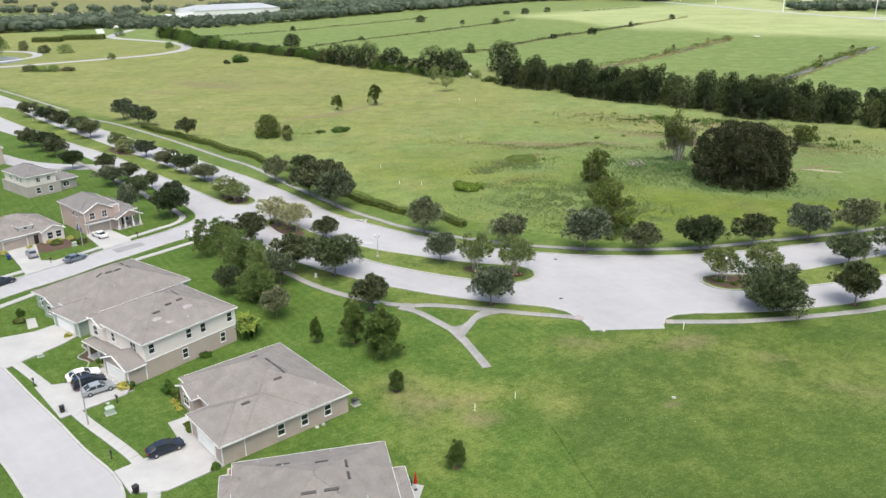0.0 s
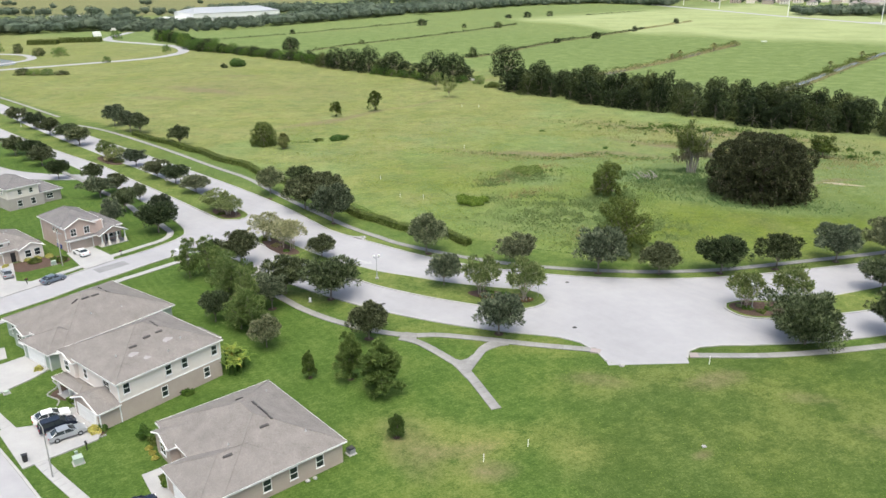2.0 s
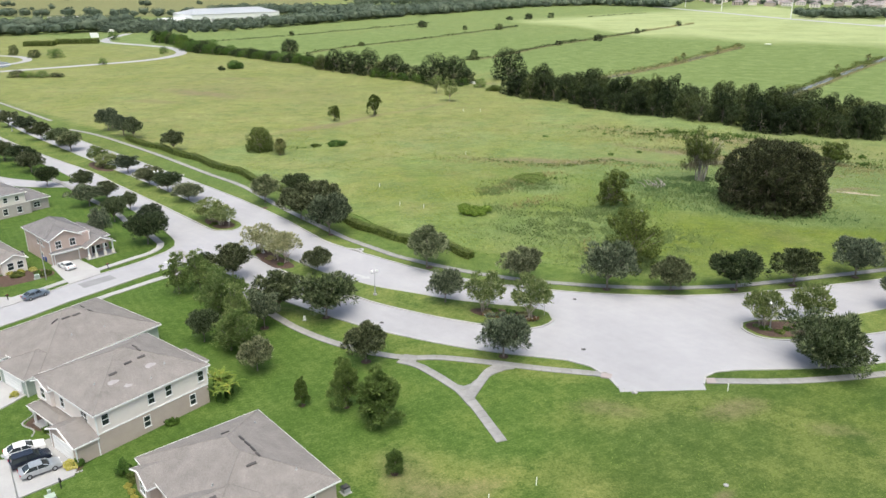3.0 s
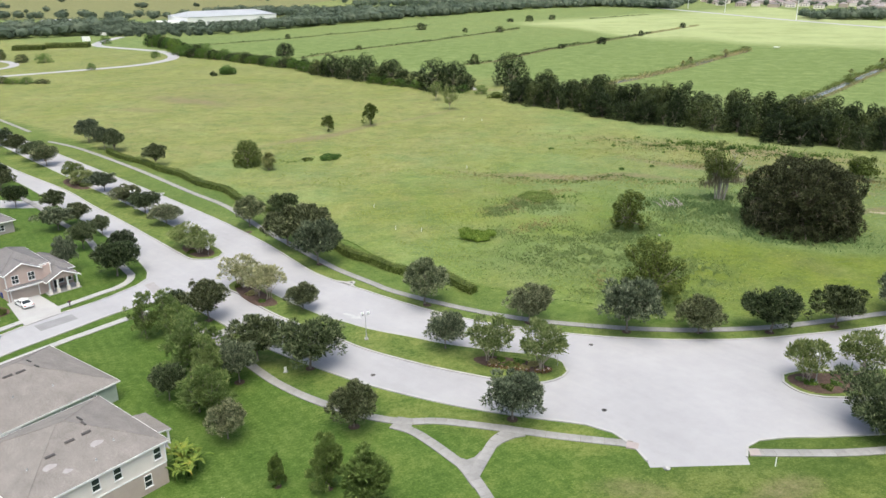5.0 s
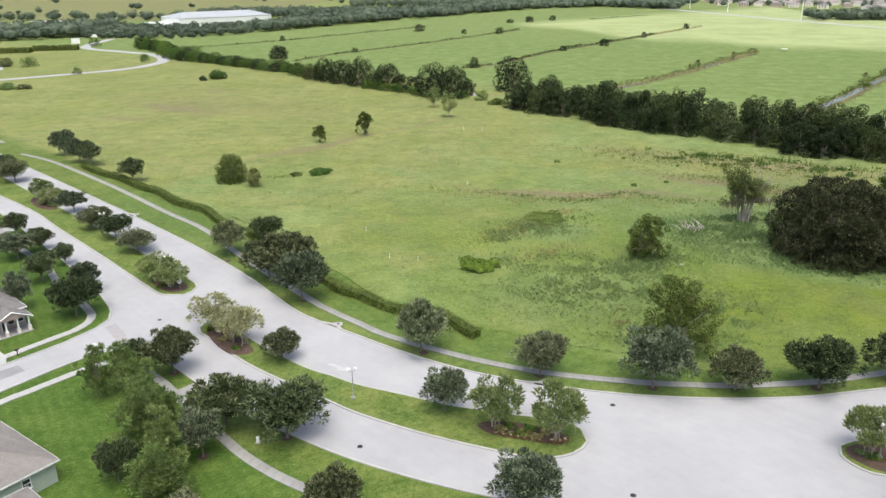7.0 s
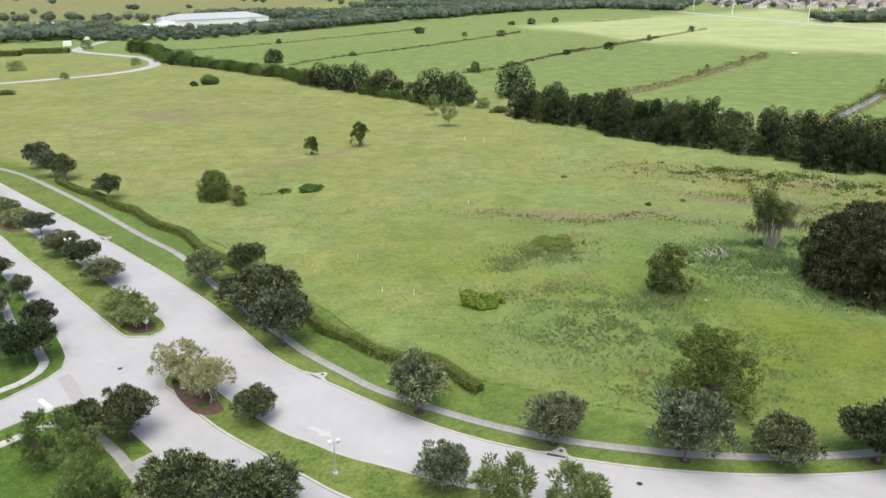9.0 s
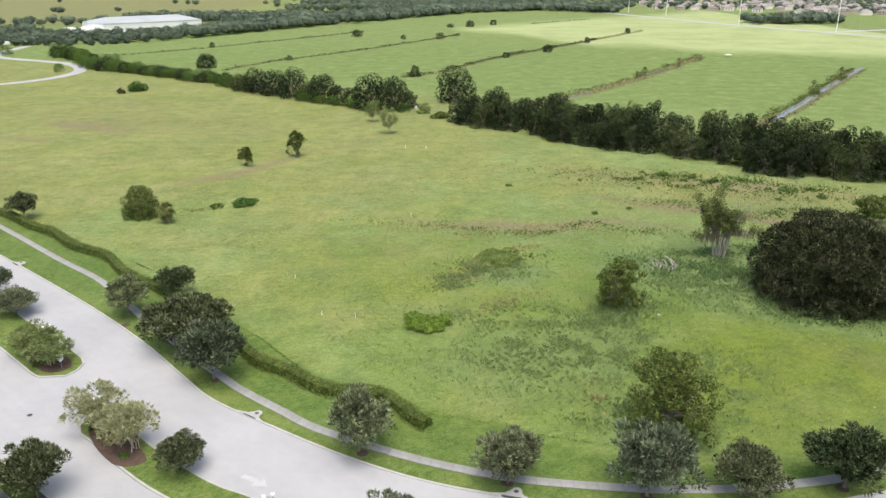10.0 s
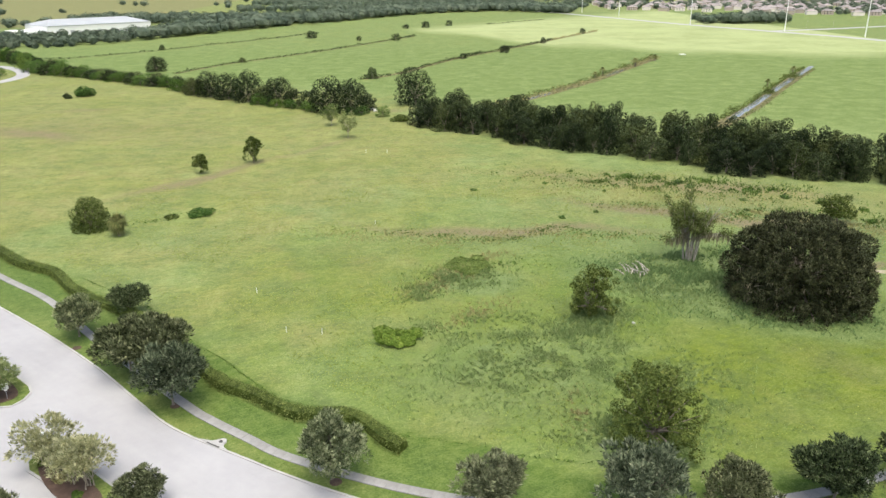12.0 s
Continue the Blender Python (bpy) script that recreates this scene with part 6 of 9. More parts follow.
# fallen branches in the meadow
def deadfall(x, y):
    rng = random.Random(141)
    ob = base("fallen_branches", x, y)
    for i in range(17):
        bm = bmesh.new()
        a = Vector((rng.uniform(-3, 3), rng.uniform(-1.5, 1.5), 0.15))
        an = rng.uniform(0, 6.283)
        b = a + Vector((math.cos(an), math.sin(an), 0)) * rng.uniform(1.5, 3.6) + Vector((0, 0, rng.uniform(0.1, 1.9)))
        m = a.lerp(b, 0.5) + Vector((0, 0, 0.4))
        rod(bm, a, m, 0.16, 0.1, 6)
        rod(bm, m, b, 0.1, 0.03, 5)
        part("branch", bm, DEADWOOD, ob)
    return tagged(ob, "heap of bleached fallen branches in tall weeds", "dead wood")


deadfall(52.5, 229)


# ---------------------------------------------------------------- houses
def slopes(bm, quads):
    """Roof planes: faces given by their corners, outward side up."""
    for q in quads:
        bm.faces.new([bm.verts.new(v) for v in q])


def hip_roof(house, x0, x1, y0, y1, z, pitch, mat, ov=0.45, name="roof"):
    """A hipped roof over a rectangle of walls, with white fascia boards."""
    x0, x1, y0, y1 = x0 - ov, x1 + ov, y0 - ov, y1 + ov
    w, d = x1 - x0, y1 - y0
    r = min(w, d) / 2
    top = z + r * pitch
    if w >= d:
        a, b = (x0 + r, (y0 + y1) / 2, top), (x1 - r, (y0 + y1) / 2, top)
        q = [[(x0, y0, z), (x1, y0, z), b, a], [(x1, y1, z), (x0, y1, z), a, b], [(x1, y0, z), (x1, y1, z), b], [(x0, y1, z), (x0, y0, z), a]]
    else:
        a, b = ((x0 + x1) / 2, y0 + r, top), ((x0 + x1) / 2, y1 - r, top)
        q = [[(x0, y0, z), (x1, y0, z), a], [(x1, y1, z), (x0, y1, z), b], [(x1, y0, z), (x1, y1, z), b, a], [(x0, y1, z), (x0, y0, z), a, b]]
    ROOFS.setdefault(house.name, []).append((x0, x1, y0, y1, z, pitch))
    bm = bmesh.new()
    slopes(bm, q + [[(x0, y1, z), (x1, y1, z), (x1, y0, z), (x0, y0, z)]])
    bmesh.ops.remove_doubles(bm, verts=bm.verts, dist=0.001)
    roof = part(name, bm, mat, house)
    bm = bmesh.new()
    for bx in ((x0 - 0.03, x1 + 0.03, y0 - 0.03, y0), (x0 - 0.03, x1 + 0.03, y1, y1 + 0.03), (x0 - 0.03, x0, y0, y1), (x1, x1 + 0.03, y0, y1)):
        box(bm, *bx, z - 0.2, z + 0.03)
    box(bm, x0, x1, y0, y1, z - 0.06, z - 0.02)
    part("fascia", bm, WHITE, roof, "white fascia and gutter")
    # ridge and hip caps
    bm = bmesh.new()
    ends = [(x0, y0), (x1, y0), (x1, y1), (x0, y1)]
    for e in ends:
        t = min((a, b), key=lambda p: (p[0] - e[0]) ** 2 + (p[1] - e[1]) ** 2)
        rod(bm, (*e, z), t, 0.07, 0.07, 5)
    if (Vector(a) - Vector(b)).length > 0.1:
        rod(bm, a, b, 0.08, 0.08, 5)
    part("ridge_cap", bm, mat, roof)
    return roof


def gable_roof(house, x0, x1, y0, y1, z, pitch, mat, wall, ov=0.35, name="gable_roof", drop=0.0):
    """A roof with its ridge running back from a front gable at y0; a wall-coloured triangle and white rakes."""
    xm, h = (x0 + x1) / 2, (x1 - x0) / 2 * pitch
    o = ov * pitch
    t = 0.12
    bm = bmesh.new()
    for s in (-1, 1):
        e = x0 - ov if s < 0 else x1 + ov
        c = [(e, y0 - ov, z - o), (xm, y0 - ov, z + h), (xm, y1, z + h), (e, y1, z - o)]
        up = [(x, y, zz + t) for x, y, zz in c]
        vs = [bm.verts.new(v) for v in c + up]
        for f in ((0, 3, 2, 1), (4, 5, 6, 7), (0, 1, 5, 4), (2, 3, 7, 6), (3, 0, 4, 7), (1, 2, 6, 5)):
            bm.faces.new([vs[i] for i in f])
    bmesh.ops.recalc_face_normals(bm, faces=bm.faces)
    roof = part(name, bm, mat, house)
    bm = bmesh.new()
    for s in (-1, 1):
        e = x0 - ov if s < 0 else x1 + ov
        rod(bm, (e, y0 - ov - 0.03, z - o + 0.02), (xm, y0 - ov - 0.03, z + h + 0.04), 0.1, 0.1, 4)
        box(bm, min(e, e + s * 0.05), max(e, e + s * 0.05), y0 - ov, y1, z - o - 0.1, z - o + 0.1)
    part("rake", bm, WHITE, roof, "white rake and gutter boards")
    bm = bmesh.new()
    a = [(x0, y0, z), (x1, y0, z), (xm, y0, z + h), (x0, y0 + 0.15, z), (x1, y0 + 0.15, z), (xm, y0 + 0.15, z + h)]
    vs = [bm.verts.new(v) for v in a]
    for f in ((0, 1, 2), (5, 4, 3), (0, 3, 4, 1), (1, 4, 5, 2), (2, 5, 3, 0)):
        bm.faces.new([vs[i] for i in f])
    part("gable", bm, wall, house)
    return roof


def walls(house, x0, x1, y0, y1, z0, z1, mat, name="wall"):
    """Four walls of a block, 0.2 thick, white corner boards."""
    bm = bmesh.new()
    t = 0.2
    box(bm, x0, x1, y0, y0 + t, z0, z1)
    box(bm, x0, x1, y1 - t, y1, z0, z1)
    box(bm, x0, x0 + t, y0 + t, y1 - t, z0, z1)
    box(bm, x1 - t, x1, y0 + t, y1 - t, z0, z1)
    w = part(name, bm, mat, house)
    return w


def corner_boards(house, x0, x1, y0, y1, z0, z1, which="all"):
    for x in (x0, x1):
        for y in (y0, y1):
            bm = bmesh.new()
            box(bm, x - 0.07, x + 0.07, y - 0.07, y + 0.07, z0, z1)
            part("corner_board", bm, WHITE, house)


def on_wall(side, at, u, z):
    """The place on a wall: local x along it, y out of it. side: the wall's outward direction."""
    turn = {"y-": 180, "y+": 0, "x+": -90, "x-": 90}[side]
    x, y = (u, at) if side[0] == "y" else (at, u)
    return pose(x, y, z, 0, 0, turn)


PANE_BM = {}


def window(house, side, at, u, z, w=0.9, h=1.5, rails=1, mull=0, label=""):
    """A sash window: white frame with sill and meeting rail, dark panes set back in it."""
    key = (w, h, rails, mull)
    if key not in PANE_BM:
        f = 0.08
        bm = bmesh.new()
        lo, hi = (-w / 2, 0, w / 2, h), (-w / 2 - f, -f, w / 2 + f, h + f)
        V = [[bm.verts.new((r[i], y, r[j])) for i, j in ((0, 1), (2, 1), (2, 3), (0, 3))] for r in (hi, lo) for y in (-0.02, 0.07)]
        for p, q in ((0, 1), (1, 3), (3, 2), (2, 0)):
            for i in range(4):
                k = (i + 1) % 4
                bm.faces.new((V[p][i], V[p][k], V[q][k], V[q][i]))
        bmesh.ops.recalc_face_normals(bm, faces=bm.faces)
        rl, ml = bmesh.new(), bmesh.new()
        box(rl, -w / 2, w / 2, -0.01, 0.05, -0.035, 0.035)
        box(ml, -0.03, 0.03, -0.01, 0.045, 0, h)
        s = bmesh.new()
        box(s, -w / 2 - f - 0.05, w / 2 + f + 0.05, 0, 0.13, -f - 0.06, -f)
        g = bmesh.new()
        hh = h / (rails + 1)
        box(g, -w / 2, w / 2, 0.005, 0.02, 0.01, hh - 0.04)
        PANE_BM[key] = (mesh_of("window", bm, WHITE), mesh_of("sill", s, WHITE), mesh_of("pane", g, GLASS), hh, mesh_of("rail", rl, WHITE), mesh_of("mullion", ml, WHITE))
    fr, si, pa, hh, rl, ml = PANE_BM[key]
    ob = part("window", fr, None, house, label or "white-framed sash window")
    ob.matrix_basis = on_wall(side, at, u, z)
    part("sill", si, None, ob)
    for i in range(rails):
        part("rail", rl, None, ob).location.z = h * (i + 1) / (rails + 1)
    for i in range(mull):
        part("mullion", ml, None, ob).location.x = -w / 2 + w * (i + 1) / (mull + 1)
    for i in range(rails + 1):
        p = part("pane", pa, None, ob)
        p.location.z = i * hh + (0.04 if i else 0)
    return ob


def garage_door(house, side, at, u, w, h=2.15, mat=WHITE):
    bm = bmesh.new()
    n = 4
    for i in range(n):
        box(bm, -w / 2, w / 2, 0, 0.05, i * h / n + 0.015, (i + 1) * h / n - 0.015, 0.012)
        for k in range(4):
            a = -w / 2 + w * k / 4 + 0.12
            box(bm, a, a + w / 4 - 0.24, 0.04, 0.065, i * h / n + 0.1, (i + 1) * h / n - 0.1)
    ob = part("garage_door", bm, mat, house, "panelled garage door")
    ob.matrix_basis = on_wall(side, at, u, 0.05)
    bm = bmesh.new()
    for bx in ((-w / 2 - 0.15, -w / 2, 0, h + 0.15), (w / 2, w / 2 + 0.15, 0, h + 0.15), (-w / 2, w / 2, h, h + 0.15)):
        box(bm, bx[0], bx[1], 0, 0.09, bx[2], bx[3])
    part("door_frame", bm, WHITE, ob)
    return ob


def front_door(house, side, at, u, mat=None):
    bm = bmesh.new()
    box(bm, -0.47, 0.47, 0, 0.05, 0, 2.05, 0.01)
    for zz in (0.2, 1.1):
        for xx in (-0.32, 0.06):
            box(bm, xx, xx + 0.26, 0.04, 0.065, zz, zz + 0.7)
    ob = part("door", bm, mat or BLACK, house, "dark panelled front door")
    ob.matrix_basis = on_wall(side, at, u, 0.1)
    bm = bmesh.new()
    ball(bm, (0.38, 0.09, 1.0), 0.04, 1)
    part("handle", bm, GREYMETAL, ob)
    return ob


def column(house, x, y, z1, mat=WHITE, pier=None):
    bm = bmesh.new()
    box(bm, x - 0.13, x + 0.13, y - 0.13, y + 0.13, 0.1, z1, 0.02)
    box(bm, x - 0.19, x + 0.19, y - 0.19, y + 0.19, z1 - 0.2, z1, 0.02)
    c = part("column", bm, mat, house)
    if pier:
        bm = bmesh.new()
        box(bm, x - 0.27, x + 0.27, y - 0.27, y + 0.27, 0, 1.0, 0.02)
        part("pier", bm, pier, c)


ROOFS = {}


def roof_seat(house, x, y):
    """Height and slope of a house's main roof at a place."""
    def z(px, py):
        return max(zz + p * min(px - x0, x1 - px, py - y0, y1 - py) for x0, x1, y0, y1, zz, p in ROOFS[house.name])
    e = 0.05
    return z(x, y), Vector((-(z(x + e, y) - z(x - e, y)) / (2 * e), -(z(x, y + e) - z(x, y - e)) / (2 * e), 1)).normalized()


def vent(house, x, y, turn, long=1.2):
    """A low dark roof vent lying on a slope."""
    z, n = roof_seat(house, x, y)
    bm = bmesh.new()
    box(bm, -long / 2, long / 2, -0.16, 0.16, -0.04, 0.13, 0.03)
    ob = part("roof_vent", bm, VENT, house, "dark low roof vent")
    lean = Vector((0, 0, 1)).rotation_difference(n).to_matrix().to_4x4()
    ob.matrix_basis = Matrix.Translation((x, y, z)) @ lean @ pose(0, 0, 0, 0, 0, turn)


def pipe(house, x, y, z=0):
    z, _ = roof_seat(house, x, y)
    bm = bmesh.new()
    rod(bm, (x, y, z - 0.3), (x, y, z + 0.25), 0.07, 0.07, 7)
    rod(bm, (x, y, z - 0.02), (x, y, z + 0.03), 0.16, 0.13, 7)
    part("vent_pipe", bm, GREYMETAL, house)


PT = 0.42
PD = math.degrees(math.atan(PT))


def tan_house():
    """One storey, tan stucco, grey-brown hipped roof; garage wing and a gabled entry on the street side."""
    h = base("bungalow", -25.8, 90.8, 0, -46.5)
    walls(h, -9.4, 9.5, -6.9, 8.5, 0, 3.1, STUCCOTAN)
    walls(h, 0.4, 9.45, -10.1, -6.9, 0, 3.05, STUCCOTAN)
    hip_roof(h, -9.4, 9.5, -6.9, 8.5, 3.12, PT, SHINGLE)
    hip_roof(h, 0.4, 9.5, -10.1, 2.5, 3.1, PT, SHINGLE, name="garage_roof")
    walls(h, -8.0, -3.4, -8.1, -6.9, 0, 3.0, STUCCOTAN)
    gable_roof(h, -8.0, -3.4, -8.1, -3.2, 3.0, PT, SHINGLE, STUCCOTAN)
    corner_boards(h, 0.4, 9.45, -10.1, -7.0, 0, 2.9)
    bm = bmesh.new()
    box(bm, -3.3, 0.3, -8.6, -6.95, 0, 0.1)
    part("porch_floor", bm, DRIVE, h)
    front_door(h, "y-", -6.9, -1.5)
    window(h, "y-", -8.1, -5.7, 0.9, 1.6, 1.5, 1, 1)
    garage_door(h, "y-", -10.1, 5.0, 4.9)
    for u in (-1.9, 1.6, 5.2):
        window(h, "x+", 9.5, u, 0.95, 0.95, 1.5)
    for u in (-4, 1.5, 6):
        window(h, "y+", 8.5, u, 0.95, 1.4, 1.4, 1, 1)
    for u in (-4, 3):
        window(h, "x-", -9.4, u, 0.95)
    for x, y, z in ((3.4, -3.4, 5.0), (-5.6, 6.4, 4.15), (6.6, 5.2, 4.2)):
        pipe(h, x, y, z)
    for x, y, tn, ln in ((-1.3, 2.5, 0, 1.1), (0.2, 2.5, 0, 1.1), (1.6, 2.5, 0, 1.1), (3.0, 2.4, 0, 0.9), (3.9, 1.1, 90, 1.2), (5.6, -4.6, 90, 1.2), (-3.9, 1.7, 90, 1.0)):
        vent(h, x, y, tn, ln)
    return tagged(h, "one-storey tan stucco house with grey-brown hip roof", "house")


def cream_house():
    """Two storeys: taupe below, cream above, hipped shingle roof; garage with gable and a porch roof in front."""
    h = base("two_storey_house", -46.0, 108.7, 0, -36.0)
    x0, x1, y0, y1 = -7.7, 7.6, -8.2, 8.0
    walls(h, x0, x1, y0, y1, 0, 3.0, STUCCOTAN)
    walls(h, x0 + 0.02, x1 - 0.02, y0 + 0.02, y1 - 0.02, 3.0, 6.0, STUCCOCREAM, "upper_wall")
    bm = bmesh.new()
    for bx in ((x0 - 0.05, x1 + 0.05, y0 - 0.05, y0 + 0.1), (x0 - 0.05, x1 + 0.05, y1 - 0.1, y1 + 0.05), (x0 - 0.05, x0 + 0.1, y0, y1), (x1 - 0.1, x1 + 0.05, y0, y1)):
        box(bm, *bx, 2.9, 3.06)
    part("belt_board", bm, WHITE, h)
    corner_boards(h, x0, x1, y0, y1, 3.06, 5.9)
    hip_roof(h, x0, x1, y0, y1, 6.02, PT, SHINGLE)
    gable_roof(h, -7.6, -3.4, y0 - 0.5, y0 + 3.2, 5.7, PT, SHINGLE, STUCCOCREAM)
    walls(h, -7.6, -3.4, y0 - 0.5, y0, 3.0, 5.7, STUCCOCREAM, "bay_wall")
    # garage
    walls(h, 0.9, x1 - 0.05, -11.2, y0, 0, 2.85, STUCCOTAN, "garage_wall")
    gable_roof(h, 0.9, x1 - 0.05, -11.2, y0, 2.85, 0.4, SHINGLE, STUCCOTAN)
    corner_boards(h, 0.9, x1 - 0.05, -11.2, y0 - 0.1, 0, 2.7)
    garage_door(h, "y-", -11.2, 4.2, 4.9)
    # porch
    hip_roof(h, -6.6, 0.8, -10.2, y0 - 0.2, 2.9, 0.35, SHINGLE, 0.35, "porch_roof")
    for x in (-6.3, -3.0, 0.2):
        column(h, x, -10.0, 2.75)
    bm = bmesh.new()
    box(bm, -6.7, 0.85, -10.3, y0, 0, 0.1)
    part("porch_floor", bm, DRIVE, h)
    front_door(h, "y-", y0, -1.4)
    window(h, "y-", y0, -4.6, 0.8, 1.5, 1.5, 1, 1)
    window(h, "y-", y0 - 0.5, -5.5, 3.7, 1.2, 1.5, 1)
    window(h, "y-", y0, -1.2, 3.7, 0.9, 1.4, 1)
    window(h, "y-", y0, 4.6, 3.7, 1.5, 1.5, 1, 1)
    for u in (-7.0, -0.6, 2.0, 7.0):
        window(h, "x+", x1 - 0.02, u, 3.95, 0.85, 1.45)
    for u in (-1.6, 5.4):
        window(h, "x+", x1, u, 0.95, 0.85, 1.5)
    for u in (-4, 0.5, 5):
        window(h, "y+", y1 - 0.02, u, 3.9, 1.3, 1.4, 1, 1)
    for u in (-3, 3):
        window(h, "x-", x0 + 0.02, u, 3.9)
    bm = bmesh.new()                                                # sloping roof over the back terrace
    lo, hi = [(-4.7, 12.6, 2.75), (1.4, 12.6, 2.75)], [(1.4, y1 + 0.06, 3.7), (-4.7, y1 + 0.06, 3.7)]
    top = [bm.verts.new(p) for p in lo + hi]
    under = [bm.verts.new((p[0], p[1], p[2] - 0.2)) for p in lo + hi]
    bm.faces.new(top)
    bm.faces.new(list(reversed(under)))
    for i in range(4):
        bm.faces.new((top[i - 1], under[i - 1], under[i], top[i])).material_index = 1
    bmesh.ops.recalc_face_normals(bm, faces=bm.faces)
    part("terrace_roof", bm, [SHINGLE, WHITE], h)
    for x in (-4.4, 1.1):
        column(h, x, 12.2, 2.6)
    bm = bmesh.new()
    box(bm, -4.8, 1.6, y1 + 0.02, 12.8, 0, 0.12, 0.02)
    part("terrace_floor", bm, DRIVE, h)
    for x, y, z in ((5.0, 3.4, 7.45), (6.3, 0.5, 6.95), (3.0, -5.5, 7.5)):
        pipe(h, x, y, z)
    # pale patches on the slope where shingles were mended
    for x, y, rx, ry in ((4.6, -3.9, 0.4, 0.85), (5.9, -2.6, 0.26, 0.6), (4.4, 1.6, 0.42, 0.85)):
        bm = bmesh.new()
        bmesh.ops.create_cone(bm, cap_ends=True, segments=11, radius1=1, radius2=0.96, depth=0.02, matrix=Matrix.Diagonal((rx, ry, 1, 1)))
        for v in bm.verts:
            v.co += Vector((noise.noise(v.co * 3) * 0.3, noise.noise(v.co * 2 + Vector((3, 1, 0))) * 0.3, 0))
        ob = part("shingle_patch", bm, PAVER, h, "pale mended shingle patch")
        ob.matrix_basis = pose(x, y, 6.02 + (x1 + 0.45 - x) * PT + 0.02, 0, PD, 0)
    for x, y, tn, ln in ((3.4, -3.1, 90, 1.1), (2.7, -0.5, 90, 1.1), (2.6, 1.5, 90, 1.1), (-0.4, 2.3, 0, 1.0), (1.2, 2.0, 0, 1.0)):
        vent(h, x, y, tn, ln)
    return tagged(h, "two-storey cream and taupe house with grey-brown hip roof", "house")


def green_house():
    """One storey, sage green, wide hipped roof; gabled entry and garage towards the street."""
    h = base("bungalow", -63.2, 125.6, 0, -33.0)
    walls(h, -9.0, 9.2, -9.2, 10.2, 0, 3.1, STUCCOGREEN)
    hip_roof(h, -9.0, 9.2, -9.2, 10.2, 3.12, PT, SHINGLE)
    walls(h, -4.2, -0.4, -10.4, -9.2, 0, 3.0, STUCCOGREEN)
    gable_roof(h, -4.2, -0.4, -10.4, -5.6, 3.0, 0.45, SHINGLE, STUCCOGREEN)
    walls(h, 1.4, 9.1, -11.6, -9.2, 0, 2.95, STUCCOGREEN, "garage_wall")
    hip_roof(h, 1.4, 9.15, -11.6, -4.0, 3.0, PT, SHINGLE, name="garage_roof")
    corner_boards(h, 1.4, 9.1, -11.6, -9.3, 0, 2.8)
    garage_door(h, "y-", -11.6, 5.2, 4.9)
    front_door(h, "y-", -9.2, 0.5)
    for x in (-0.2, 1.1):
        column(h, x, -10.4, 2.9)
    window(h, "y-", -10.4, -2.3, 0.9, 1.4, 1.5, 1, 1)
    window(h, "y-", -9.2, -6.6, 0.9, 1.4, 1.5, 1, 1)
    for u in (-4, 2.4, 6.6):
        window(h, "x+", 9.2, u, 1.2, 0.9, 1.2)
    for u in (-5, 0, 5):
        window(h, "y+", 10.2, u, 0.95, 1.4, 1.4, 1, 1)
    for u in (-5, 5):
        window(h, "x-", -9.0, u, 0.95)
    for x, y, z in ((5.2, -2.0, 5.1), (6.0, 3.0, 4.75)):
        pipe(h, x, y, z)
    for x, y, tn, ln in ((1.1, -2.2, 90, 1.2), (1.7, -0.7, 90, 1.3), (1.8, 1.0, 90, 1.3), (-0.9, 3.5, 0, 1.0), (1.6, 3.3, 0, 1.0)):
        vent(h, x, y, tn, ln)
    return tagged(h, "one-storey sage green house with wide grey-brown hip roof", "house")


def near_house():
    """One storey with a broad hipped roof; patio roof behind."""
    h = base("bungalow", -12.9, 67.2, 0, -74.0)
    walls(h, -8.6, 9.5, -8.6, 8.7, 0, 3.1, STUCCOTAN)
    hip_roof(h, -8.6, 9.5, -8.6, 8.7, 3.12, PT, SHINGLE)
    walls(h, -1.0, 9.4, -11.4, -8.6, 0, 3.0, STUCCOTAN, "garage_wall")
    hip_roof(h, -1.0, 9.4, -11.4, -2.0, 3.08, PT, SHINGLE, name="garage_roof")
    walls(h, -8.4, -4.6, -9.6, -8.6, 0, 2.9, STUCCOTAN)
    hip_roof(h, -6.6, -3.0, -10.0, -6.6, 2.95, 0.35, SHINGLE, name="entry_roof")
    hip_roof(h, -3.6, 6.0, 8.8, 10.4, 2.85, 0.28, SHINGLE, 0.3, "patio_roof")
    for x in (-3.3, 1.2, 5.7):
        column(h, x, 10.2, 2.75)
    garage_door(h, "y-", -11.4, 4.2, 4.9)
    for u in (-4, 0, 4):
        window(h, "x-", -8.6, u, 0.95)
        window(h, "y+", 8.7, u, 0.95, 1.4, 1.4, 1, 1)
    for x, y, z in ((-7.6, -6.0, 3.75), (-7.8, 2.5, 3.7), (-4.0, -3.2, 5.2), (3, 5.4, 4.75)):
        pipe(h, x, y, z)
    for x, y, tn, ln in ((-4.6, -3.2, 90, 1.5), (-3.2, 1.1, 90, 1.5), (-2.5, 3.8, 0, 1.3), (-0.3, 3.8, 0, 1.3), (2.7, -0.7, 90, 1.6), (2.7, 1.7, 90, 1.6)):
        vent(h, x, y, tn, ln)
    return tagged(h, "one-storey house with broad grey-brown hip roof and skylights", "house")


